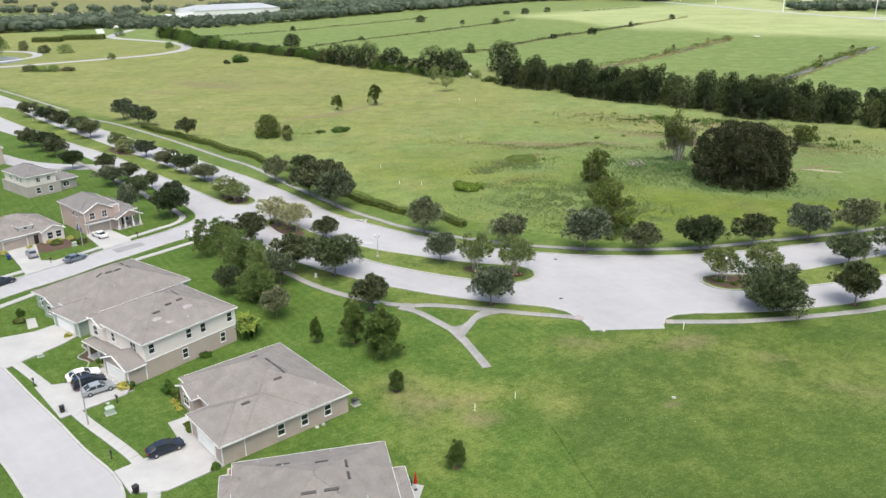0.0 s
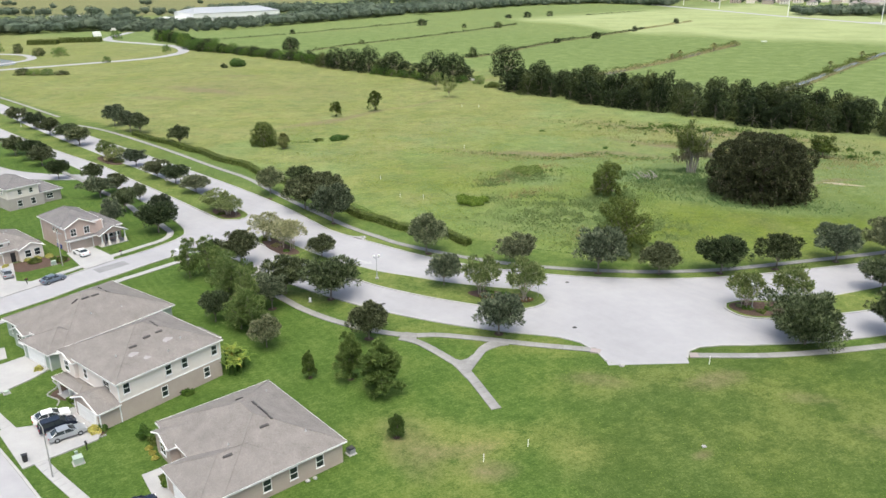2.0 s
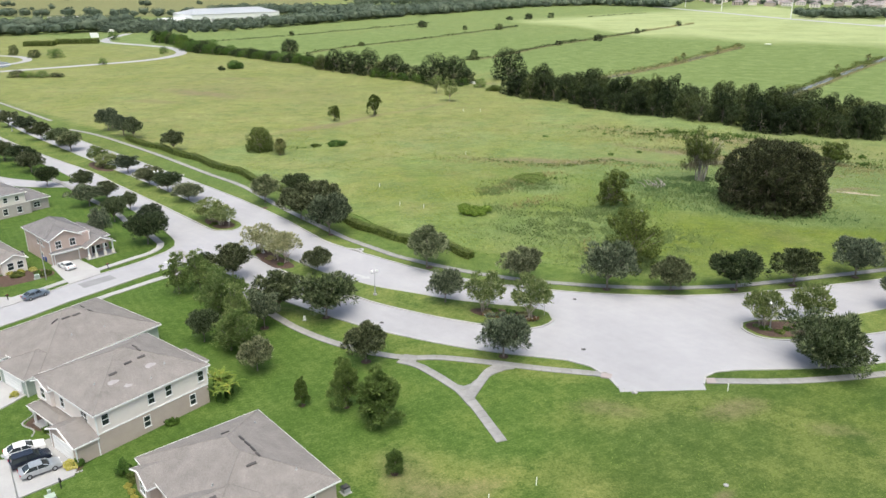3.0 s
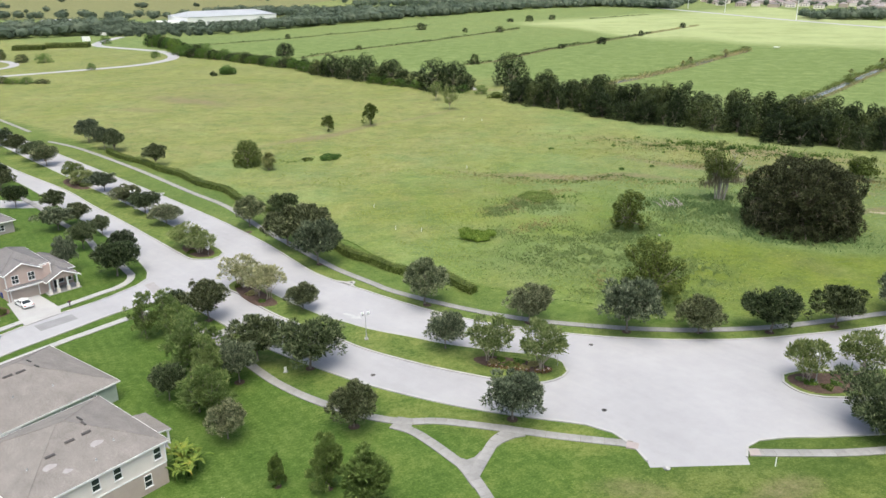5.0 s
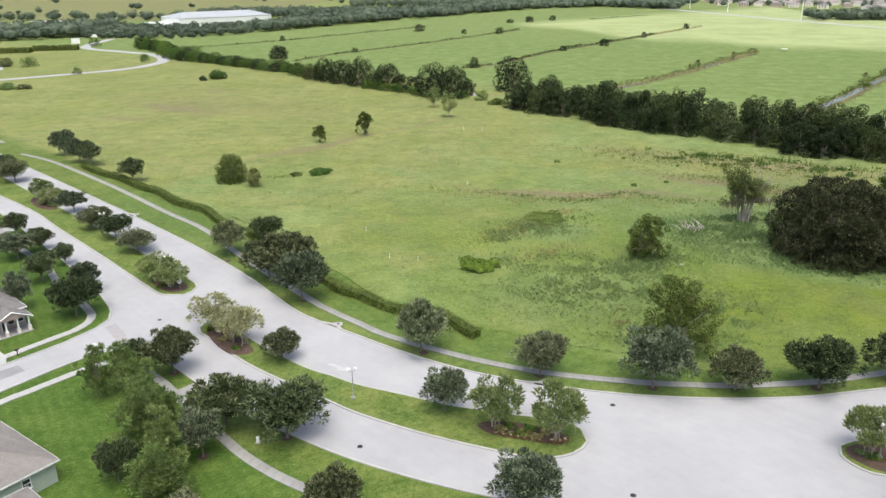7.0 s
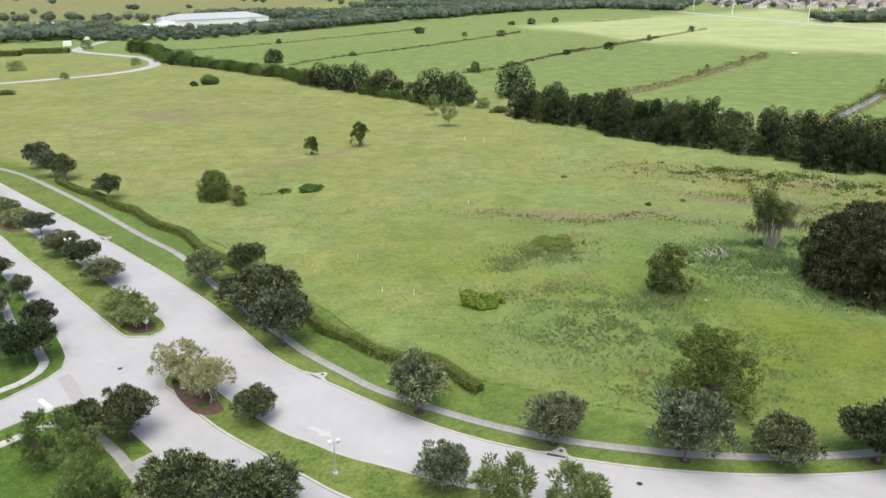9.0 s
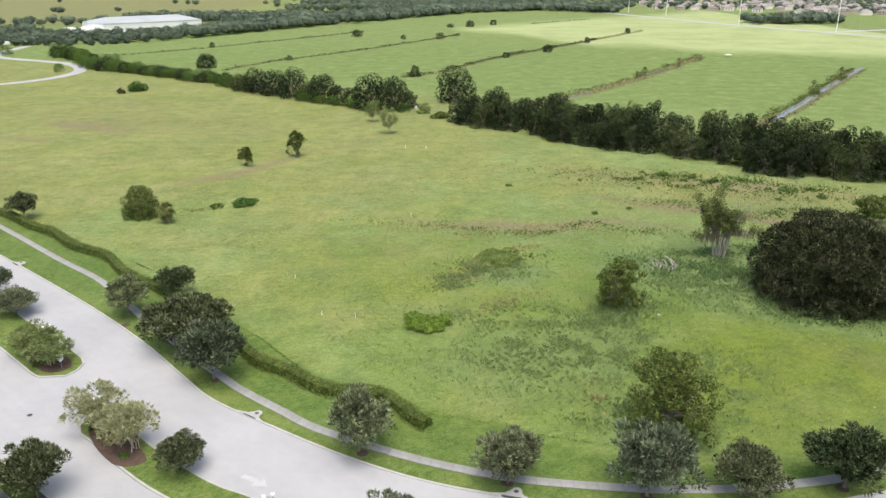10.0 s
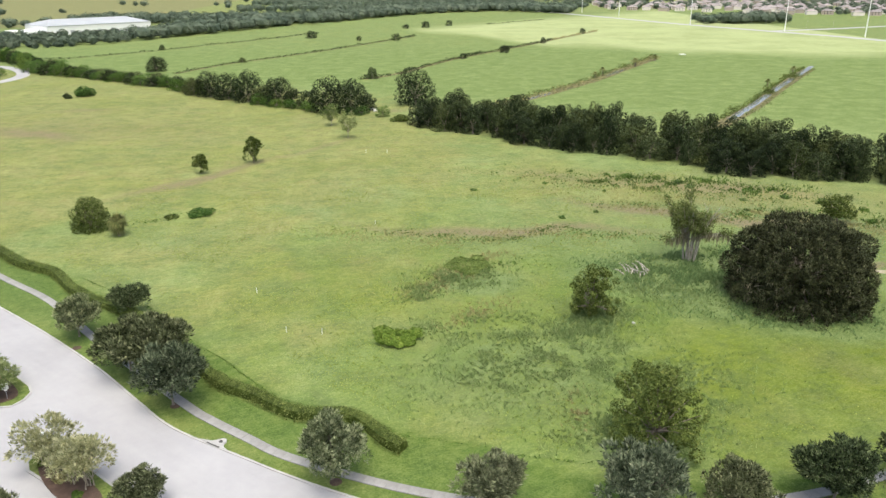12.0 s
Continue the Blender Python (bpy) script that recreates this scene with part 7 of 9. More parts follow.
def brick_house():
    """Two storeys, pinkish brown, gable over the garage, columned porch with its own gable."""
    h = base("two_storey_house", -86.0, 162.3, 0, 50.0)
    walls(h, 0, 8.2, 0, 13.5, 0, 5.6, STUCCOBRICK)
    walls(h, 8.2, 12.6, 1.4, 11.5, 0, 3.4, STUCCOBRICK, "side_wall")
    hip_roof(h, 0, 8.2, 1.5, 13.5, 5.62, 0.5, SHINGLEDARK)
    gable_roof(h, 0, 6.3, 0, 6.5, 5.55, 0.5, SHINGLEDARK, STUCCOBRICK)
    hip_roof(h, 6.0, 12.6, 1.4, 11.5, 3.45, 0.6, SHINGLEDARK, name="side_roof")
    gable_roof(h, 6.5, 12.4, -2.0, 3.5, 2.9, 0.5, SHINGLEDARK, STUCCOBRICK)
    hip_roof(h, -0.1, 6.2, -0.7, 0.1, 2.85, 0.4, SHINGLEDARK, 0.2, "garage_skirt_roof")
    walls(h, 6.4, 8.4, 1.2, 3.2, 3.4, 5.4, STUCCOBRICK, "dormer_wall")
    hip_roof(h, 6.3, 8.5, 1.1, 4.0, 5.4, 0.4, SHINGLEDARK, 0.25, "dormer_roof")
    for u in (6.9, 7.9):
        window(h, "y-", 1.2, u, 4.3, 0.55, 0.75, 0)
    corner_boards(h, 0, 8.2, 0, 13.4, 0, 5.5)
    garage_door(h, "y-", 0, 3.0, 4.9, 2.15, STUCCOTAN)
    front_door(h, "y-", 1.4, 8.9)
    for u in (1.7, 4.6):
        window(h, "y-", 0, u, 3.5, 1.1, 1.5, 1, 1)
    for u in (10.2, 11.7):
        window(h, "y-", 1.4, u, 0.9, 0.95, 1.6)
    for x in (6.9, 8.4, 10.3, 12.1):
        column(h, x, -1.7, 2.8, WHITE, STUCCOCREAM)
    bm = bmesh.new()
    box(bm, 6.4, 12.6, -2.1, 1.4, 0, 0.12)
    part("porch_floor", bm, DRIVE, h)
    for u in (4.5, 6.2):
        window(h, "x-", 0, u, 3.6, 0.7, 0.95, 0)
    window(h, "x-", 0, 5, 1.0, 0.7, 0.9, 0)
    for u in (2, 6):
        window(h, "y+", 13.5, u, 3.6, 1.2, 1.4, 1, 1)
    return tagged(h, "two-storey pinkish brown house with white trim and columned porch", "house")


def pale_bungalow():
    """One storey with garage, dark entry, small dormer and a pale gabled room."""
    h = base("bungalow", -90.2, 160.0, 0, 52.0)
    walls(h, -15.5, 0, 1.2, 14.5, 0, 2.9, STUCCOTAN)
    hip_roof(h, -15.5, 0, 1.2, 14.5, 2.92, 0.45, SHINGLE)
    walls(h, -4.6, 0.02, 0, 1.4, 0, 2.85, STUCCOCREAM, "front_wall")
    gable_roof(h, -4.6, 0.02, 0, 5.0, 2.85, 0.45, SHINGLE, STUCCOCREAM)
    walls(h, -8.6, -5.8, 2.2, 4.2, 3.3, 4.5, STUCCOCREAM, "dormer_wall")
    hip_roof(h, -8.6, -5.8, 2.2, 6.0, 4.5, 0.4, SHINGLE, 0.3, "dormer_roof")
    window(h, "y-", 2.2, -7.2, 3.7, 0.7, 0.6, 0)
    front_door(h, "y-", 1.2, -5.7)
    window(h, "y-", 0, -3.1, 0.9, 1.1, 1.4)
    window(h, "y-", 0, -1.2, 0.9, 1.1, 1.4)
    garage_door(h, "y-", 1.2, -10.2, 4.9, 2.15, STUCCOTAN)
    for u in (5, 9):
        window(h, "x+", 0, u, 0.95)
    for x, y, z in ((-9, 4.5, 4.7), (-5, 6, 5.2), (-3.5, 9, 4.7)):
        pipe(h, x, y, z)
    return tagged(h, "one-storey pale house with grey roof and small dormer", "house")


def corner_house():
    """Two storeys with a pale upper floor, one-storey wing at the side."""
    h = base("two_storey_house", -116.8, 191.8, 0, 54.0)
    walls(h, 0, 9.0, 0, 15.5, 0, 3.0, STUCCOGREY)
    walls(h, 0.02, 8.0, 0.02, 13, 3.0, 5.8, STUCCOCREAM, "upper_wall")
    hip_roof(h, 0, 8.0, 0, 13, 5.82, 0.42, SHINGLEDARK)
    walls(h, 9.0, 14.0, 1.2, 13, 0, 3.0, STUCCOGREY, "wing_wall")
    hip_roof(h, 6.0, 14.0, 1.0, 13, 3.05, 0.42, SHINGLEDARK, name="wing_roof")
    for u in (3.2, 6.0):
        window(h, "y-", 0.02, u, 3.9, 0.9, 1.1, 1)
    for u in (2.8, 6.2):
        window(h, "y-", 0, u, 0.8, 1.1, 1.5, 1)
    window(h, "y-", 1.2, 11.0, 0.9, 1.6, 1.3, 1, 1)
    for u in (3, 5.2, 9):
        window(h, "x-", 0.02, u, 3.9, 0.8, 1.0, 1)
    return tagged(h, "two-storey grey and cream house with grey hip roof", "house")


def far_corner_house():
    h = base("two_storey_house", -151, 226, 0, 48.0)
    walls(h, -6, 6, 0, 12, 0, 5.4, STUCCOTAN)
    hip_roof(h, -6, 6, 0, 12, 5.42, 0.42, SHINGLE)
    gable_roof(h, 0.5, 6, -0.6, 5, 5.2, 0.45, SHINGLE, STUCCOTAN)
    walls(h, 0.5, 6, -0.6, 0, 0, 5.2, STUCCOTAN, "bay_wall")
    for u in (-3, 3.2):
        window(h, "y-", 0 if u < 0 else -0.6, u, 3.6, 1.1, 1.4, 1)
        window(h, "y-", 0 if u < 0 else -0.6, u, 0.9, 1.1, 1.4, 1)
    return tagged(h, "two-storey tan house with grey-brown roof", "house")


tan_house()
cream_house()
green_house()
near_house()
brick_house()
pale_bungalow()
corner_house()
far_corner_house()

# driveways and front walks
for nm, pts, lab in (
        ("driveway_tan", [(-39.7, 75.3), (-35.9, 71.3), (-31.7, 71.9), (-26.6, 76.8), (-25.6, 78.6), (-32.4, 85.2), (-34.2, 82.2), (-36.4, 78.6)], "pale concrete driveway with expansion joints"),
        ("driveway_cream", [(-60.6, 94.6), (-52.4, 86.6), (-46, 93.2), (-47, 97.2), (-51.8, 101.2), (-53.4, 100.6), (-56.3, 96)], "pale concrete driveway in front of the garage"),
        ("driveway_green", [(-78.4, 108.3), (-68.2, 100), (-63.6, 108.2), (-62.4, 111.6), (-67.6, 116.6), (-70.8, 112.6)], "wide pale concrete driveway"),
        ("driveway_brick", [(-86.2, 161.8), (-82.6, 166.2), (-75.2, 160.4), (-73.9, 158.1), (-77.4, 152.6), (-79.3, 154.3)], "pale concrete driveway to the garage"),
        ("driveway_pale", [(-99, 151.6), (-94.6, 155.6), (-88, 145.8), (-81.6, 145.6), (-86.6, 137.6), (-91, 142.8)], "pale concrete driveway to the garage")):
    setting(nm, sheet(nm, pts, 0.165, DRIVE, -0.1), lab, "driveway")
setting("path_tan", sheet("path_tan", [(-34.2, 82.2), (-37.2, 86.1), (-34.6, 88.4), (-33.6, 87.2), (-35.2, 86.0), (-33.2, 83.4)], 0.085, DRIVE, -0.1), "pale concrete front path", "path")
setting("path_green", sheet("path_green", [(-72.4, 113.6), (-75, 117.4), (-73.8, 118.2), (-71.2, 114.6)], 0.085, DRIVE, -0.1), "pale concrete front path", "path")
setting("patch_asphalt", sheet("patch_asphalt", [(-76, 152.8), (-73.6, 150.8), (-69.6, 156.0), (-71.8, 157.8)], 0.045, PATCH), "dark grey repaired strip of road surface", "road patch")
setting("crossing_pavers", sheet("crossing_pavers", [(-64.2, 171.8), (-63.0, 173.4), (-56.4, 165.7), (-57.9, 164.4)], 0.045, PAVER), "pinkish brick paver crossing strip", "crossing")
setting("stop_bar", sheet("stop_bar", [(-63.8, 165.3), (-63.3, 165.9), (-60.4, 163.6), (-60.9, 163.0)], 0.047, PAINTLINE), "worn white painted stop bar", "road marking")
arrow = [(-22.4, 159.6), (-20.4, 158.4), (-20.7, 157.8), (-18.6, 157.6), (-19.4, 159.4), (-19.7, 158.9), (-21.9, 160.2)]
setting("turn_arrow", sheet("turn_arrow", arrow, 0.045, PAINTWORN), "worn white painted turn arrow", "road marking")


# ---------------------------------------------------------------- cars
def car(x, y, turn, paint, kind="saloon", label="", z=0.165):
    """A car, nose along its local +x: body from a side profile, glazed cabin, wheels with rims, lamps."""
    ob = base("car", x, y, z, turn)
    if kind == "suv":
        L, W, H, hood, sill = 4.75, 1.88, 1.68, 1.05, 0.42
        cab = [(-2.2, 1.02), (-2.02, 1.6), (-0.1, 1.68), (0.45, 1.55), (1.15, 1.06)]
    elif kind == "coupe":
        L, W, H, hood, sill = 4.8, 1.9, 1.36, 0.92, 0.32
        cab = [(-1.75, 0.95), (-0.95, 1.3), (-0.1, 1.36), (0.3, 1.3), (1.05, 0.93)]
    else:
        L, W, H, hood, sill = 4.75, 1.83, 1.45, 0.95, 0.34
        cab = [(-1.95, 0.98), (-1.3, 1.36), (-0.35, 1.45), (0.3, 1.37), (1.1, 0.96)]
    h = L / 2
    prof = [(-h, 0.45), (-h + 0.08, sill), (h - 0.15, sill - 0.05), (h, 0.5), (h - 0.06, 0.72), (h - 0.55, hood - 0.08), (1.15, hood), (-1.9, hood + 0.03), (-h + 0.05, hood - 0.02)]

    def loft(prof, w0, w1, mat_):
        bm = bmesh.new()
        zs = [p[1] for p in prof]
        lo, hi = min(zs), max(zs)
        rings = []
        for s in (-1, 1):
            rings.append([bm.verts.new((px, s * (w0 + (w1 - w0) * (pz - lo) / (hi - lo)) / 2, pz)) for px, pz in prof])
        n = len(prof)
        bm.faces.new(rings[0])
        bm.faces.new(list(reversed(rings[1])))
        for i in range(n):
            j = (i + 1) % n
            bm.faces.new((rings[0][j], rings[0][i], rings[1][i], rings[1][j]))
        bmesh.ops.recalc_face_normals(bm, faces=bm.faces)
        bmesh.ops.bevel(bm, geom=list(bm.edges), offset=0.07, segments=2, affect="EDGES")
        return bm

    body = part("body", loft(prof, W, W * 0.94, paint), paint, ob)
    cabp = [(a, b - (0.06 if 0 < i < len(cab) - 1 else 0)) for i, (a, b) in enumerate(cab)]
    part("cabin_glass", loft([(cab[0][0], cab[0][1] - 0.08)] + cabp + [(cab[-1][0], cab[-1][1] - 0.08)], W * 0.9, W * 0.72, GLASS), GLASS, ob, "dark tinted car glass")
    bm = bmesh.new()
    box(bm, cab[1][0] + 0.12, cab[3][0] - 0.05, -W * 0.375, W * 0.375, cab[2][1] - 0.1, cab[2][1] + 0.01, 0.045)
    part("roof", bm, paint, ob)
    for a, b in ((cab[0], cab[1]), ((-0.35, hood), (-0.4, cab[2][1] - 0.02)), (cab[4], cab[3])):
        for s in (-1, 1):
            bm = bmesh.new()
            rod(bm, (a[0], s * W * 0.445, a[1]), (b[0], s * W * 0.365, b[1] - 0.04), 0.048, 0.048, 5)
            part("pillar", bm, paint, ob)
    wr = 0.36 if kind == "suv" else 0.33
    for wx in (-h + 0.95, h - 0.95):
        for s in (-1, 1):
            bm = bmesh.new()
            rod(bm, (wx, s * (W / 2 - 0.24), wr), (wx, s * (W / 2 + 0.015), wr), wr, wr, 16)
            w = part("wheel", bm, TYRE, ob)
            bm = bmesh.new()
            rod(bm, (wx, s * (W / 2 - 0.02), wr), (wx, s * (W / 2 + 0.03), wr), wr * 0.62, wr * 0.55, 10)
            part("rim", bm, GREYMETAL, w)
    for s in (-1, 1):
        bm = bmesh.new()
        box(bm, h - 0.14, h - 0.01, s * W * 0.36 - 0.17, s * W * 0.36 + 0.17, 0.6, 0.73, 0.03)
        part("headlight", bm, WHITE, ob, "clear headlight")
        bm = bmesh.new()
        box(bm, -h - 0.01, -h + 0.1, s * W * 0.36 - 0.16, s * W * 0.36 + 0.16, hood - 0.24, hood - 0.08, 0.02)
        part("tail_light", bm, REDLENS, ob, "red tail light")
        bm = bmesh.new()
        box(bm, 0.72, 0.92, s * (W / 2 + 0.02), s * (W / 2 + 0.17) + 0.001, hood - 0.02, hood + 0.11, 0.02) if s > 0 else box(bm, 0.72, 0.92, s * (W / 2 + 0.17), s * (W / 2 + 0.02), hood - 0.02, hood + 0.11, 0.02)
        part("mirror", bm, paint, ob)
    return tagged(ob, label, "car", group="parked cars")


REDLENS = plain("red_lens", (0.4, 0.02, 0.02), 0.25)
PWHITE = plain("white_car_paint", (0.75, 0.75, 0.75), 0.25, 0, 0.6)
PNAVY = plain("dark_blue_car_paint", (0.02, 0.025, 0.04), 0.2, 0.2, 0.6)
PSILVER = plain("silver_car_paint", (0.42, 0.44, 0.46), 0.28, 0.5, 0.6)
PBLUEGREY = plain("blue_grey_car_paint", (0.17, 0.21, 0.26), 0.28, 0.4, 0.6)
car(-54.6, 97.5, 38, PWHITE, "saloon", "white saloon car parked on a driveway")
car(-52.6, 95.4, 40, PNAVY, "suv", "dark blue estate car parked on a driveway")
car(-50.4, 93.7, 42, PSILVER, "saloon", "silver saloon car parked on a driveway")
car(-34.9, 79.6, 40, PNAVY, "saloon", "dark blue saloon car parked on a driveway")
car(-82.4, 161.0, 142, PWHITE, "coupe", "white coupe parked on a driveway")
car(-80.7, 146.2, 58, PBLUEGREY, "saloon", "blue-grey saloon parked along the kerb", 0.04)
car(-91.4, 148.4, 130, PSILVER, "saloon", "silver saloon parked on a driveway")
car(-88.6, 133.0, 58, PNAVY, "saloon", "dark saloon parked along the kerb", 0.04)


# ---------------------------------------------------------------- lamps, signs, street furniture
def street_lamp(x, y, z=0.17, turn=0.0, kind=0):
    """A post with two white globe lanterns on a short crossarm."""
    ob = base("street_lamp", x, y, z, turn)
    bm = bmesh.new()
    box(bm, -0.3, 0.3, -0.3, 0.3, 0, 0.3, 0.04)
    part("footing", bm, KERB, ob)
    bm = bmesh.new()
    rod(bm, (0, 0, 0.3), (0, 0, 0.9), 0.13, 0.1, 8)
    rod(bm, (0, 0, 0.9), (0, 0, 4.7), 0.075, 0.055, 8)
    part("pole", bm, GREYMETAL, ob)
    bm = bmesh.new()
    rod(bm, (-0.5, 0, 4.45), (0.5, 0, 4.45), 0.04, 0.04, 6)
    for s in (-1, 1):
        rod(bm, (s * 0.5, 0, 4.42), (s * 0.5, 0, 4.62), 0.07, 0.1, 8)
    part("arm", bm, GREYMETAL, ob)
    for s in (-1, 1):
        bm = bmesh.new()
        ball(bm, (s * 0.5, 0, 4.85), 0.25, 2, 1.15)
        g = part("globe", bm, WHITE, ob, "white lamp globe")
        bm = bmesh.new()
        rod(bm, (s * 0.5, 0, 5.1), (s * 0.5, 0, 5.22), 0.1, 0.02, 8)
        part("finial", bm, GREYMETAL, g)
    return tagged(ob, "grey post lamp with two white globes", "street lamp", group="street lamps")


for x, y, tn in ((-16.6, 149.4, 20), (-43.9, 171.1, 40), (-61.2, 194.2, 40), (-88.2, 222.6, 40), (-120.2, 251.5, 40), (52.4, 137.4, 0), (82.8, 146.2, 20), (-178, 302, 40)):
    street_lamp(x, y, 0.17, tn)


def cobra_lamp(x, y, turn):
    ob = base("street_lamp", x, y, 0, turn)
    bm = bmesh.new()
    rod(bm, (0, 0, 0), (0, 0, 7.2), 0.11, 0.07, 8)
    part("pole", bm, KERB, ob)
    bm = bmesh.new()
    rod(bm, (0, 0, 7.1), (1.0, 0, 7.5), 0.045, 0.04, 6)
    rod(bm, (1.0, 0, 7.5), (1.9, 0, 7.5), 0.04, 0.035, 6)
    part("arm", bm, GREYMETAL, ob)
    bm = bmesh.new()
    box(bm, 1.7, 2.4, -0.15, 0.15, 7.42, 7.58, 0.05)
    part("lamp_head", bm, GREYMETAL, ob)
    return tagged(ob, "slim concrete street lamp with a curved arm", "street lamp")


cobra_lamp(-47.8, 85.2, 140)
cobra_lamp(-83.4, 154.8, 320)


def road_sign(x, y, z, turn, w=0.6, h=0.75, two=True):
    ob = base("road_sign", x, y, z, turn)
    bm = bmesh.new()
    rod(bm, (0, 0, 0), (0, 0, 2.6), 0.035, 0.035, 6)
    part("post", bm, GREYMETAL, ob)
    bm = bmesh.new()
    box(bm, -w / 2, w / 2, -0.06, -0.035, 2.6 - h, 2.6, 0.004)
    p = part("sign_plate", bm, WHITE, ob, "white sign plate")
    bm = bmesh.new()
    for i in range(3):
        box(bm, -w * 0.3, w * 0.3, -0.068, -0.06, 2.55 - h * (0.3 + 0.2 * i) - 0.04, 2.55 - h * (0.3 + 0.2 * i) + 0.02)
    part("lettering", bm, BLACK, p, "dark unreadable bars")
    if two:
        bm = bmesh.new()
        box(bm, -0.23, 0.23, -0.06, -0.035, 1.35, 1.78, 0.004)
        part("sign_plate", bm, WHITE, ob, "small white sign plate")
    return tagged(ob, "white road sign on a grey post", "road sign")


road_sign(-57.0, 188.6, 0.17, 20, 0.9, 1.0)
road_sign(14.6, 141.5, 0.17, 60, 0.5, 0.6, False)


def cover(name, x, y, z, r, label):
    bm = bmesh.new()
    rod(bm, (0, 0, 0), (0, 0, 0.02), r, r * 0.97, 18)
    for i in range(3):
        rod(bm, (0, 0, 0.018), (0, 0, 0.024), r * (0.85 - i * 0.27), r * (0.82 - i * 0.27), 18)
    ob = tagged(new(name, mesh_of(name, bm, IRON)), label, "manhole")
    ob.matrix_basis = pose(x, y, z)


for x, y in ((20.0, 129.0), (-13.9, 137.7), (20.8, 149.1), (-55.8, 175.2)):
    cover("manhole_cover", x, y, 0.032, 0.38, "round cast iron manhole cover in the road")


def kerb_inlet(x, y, turn):
    """A concrete storm drain inlet set in the kerb, with a dark throat."""
    ob = base("storm_drain", x, y, 0, turn)
    bm = bmesh.new()
    flare = ((-2.6, 0.05), (2.6, 0.05), (1.6, 0.34), (1.15, 0.8), (1.0, 1.5), (0.55, 1.85), (0.05, 1.7), (-0.3, 1.1), (-0.9, 0.5))
    top = [bm.verts.new((px, py, 0.2)) for px, py in flare]
    low = [bm.verts.new((px, py, -0.05)) for px, py in flare]
    bm.faces.new(top)
    for i in range(len(flare)):
        bm.faces.new((top[i - 1], low[i - 1], low[i], top[i]))
    bmesh.ops.recalc_face_normals(bm, faces=bm.faces)
    part("top_slab", bm, KERB, ob)
    bm = bmesh.new()
    box(bm, -1.2, 1.2, -0.19, 0.06, 0.032, 0.16)
    part("throat", bm, IRON, ob, "dark inlet opening")
    bm = bmesh.new()
    rod(bm, (0.4, 1.0, 0.2), (0.4, 1.0, 0.225), 0.3, 0.3, 14)
    part("lid", bm, IRON, ob)
    return tagged(ob, "concrete storm drain inlet in the kerb", "storm drain")


kerb_inlet(-24.1, 173.65, -36.4)
kerb_inlet(11.2, 154.5, -16)
kerb_inlet(-88.0, 237.0, -42)
setting("pavement_apron", sheet("pavement_apron", [(-43.3, 150.9), (-41.9, 149.5), (-39.3, 151.7), (-41.2, 153.6)], 0.135, CONC, 0.0), "short concrete apron between pavement and road", "pavement")


def stub(name, x, y, h, r, mat, label, category, cap=None):
    ob = base(name, x, y)
    bm = bmesh.new()
    rod(bm, (0, 0, -0.1), (0.02, 0.01, h), r, r * 0.9, 7)
    part("post", bm, mat, ob)
    if cap:
        bm = bmesh.new()
        ball(bm, (0.02, 0.01, h), r * 1.4, 1, 0.8)
        part("cap", bm, cap, ob)
    return tagged(ob, label, category)


for x, y in ((-17.9, 207.6), (-11.6, 206.2), (-4.9, 350.9), (2.5, 349.7), (4.4, 90.5), (10.1, 93.9), (-25.6, 226), (-2.0, 268)):
    tagged(stub("survey_stake", x, y, 1.1, 0.05, WHITE, "white survey stake in the grass", "stake", PWHITE), group="survey stakes")
for x, y in ((39.3, 116.8),):
    stub("barrier_post", x, y, 1.3, 0.07, WHITE, "white marker post beside the footpath", "post")
stub("fallen_post", 99.1, 250.7, 2.2, 0.08, DEADWOOD, "leaning bleached fence post", "post").rotation_euler = (0.0, radians(25), 0)


def small_box(name, x, y, turn, sx, sy, sz, mat, label, category, lid=None):
    ob = base(name, x, y, 0, turn)
    bm = bmesh.new()
    box(bm, -sx / 2, sx / 2, -sy / 2, sy / 2, 0.08, sz, 0.04)
    part("cabinet", bm, mat, ob)
    bm = bmesh.new()
    box(bm, -sx / 2 - 0.15, sx / 2 + 0.15, -sy / 2 - 0.15, sy / 2 + 0.15, -0.05, 0.09, 0.02)
    part("pad", bm, KERB, ob)
    bm = bmesh.new()
    box(bm, -sx / 2 - 0.02, sx / 2 + 0.02, -sy / 2 - 0.02, sy / 2 + 0.02, sz - 0.08, sz + 0.02, 0.02)
    part("lid", bm, lid or mat, ob)
    return tagged(ob, label, category)


PGREEN = plain("pale_green_enamel", (0.36, 0.43, 0.36), 0.5)
small_box("transformer_box", -46.2, 88.3, 40, 1.1, 1.0, 0.9, PGREEN, "pale green utility transformer box on the lawn", "utility box")
small_box("utility_pedestal", -46.9, 89.3, 40, 0.35, 0.35, 0.95, PGREEN, "pale green utility pedestal on the lawn", "utility box")
small_box("utility_pedestal", -65, 104.2, 40, 0.7, 0.5, 0.4, PGREEN, "low pale utility box on the lawn", "utility box")
small_box("utility_pedestal", -85.6, 155.4, 40, 0.9, 0.8, 0.8, PGREEN, "pale green utility box in a front garden", "utility box")
small_box("utility_pedestal", -27.6, 138.2, 0, 0.35, 0.35, 0.8, WHITE, "white utility pedestal under the trees", "utility box")
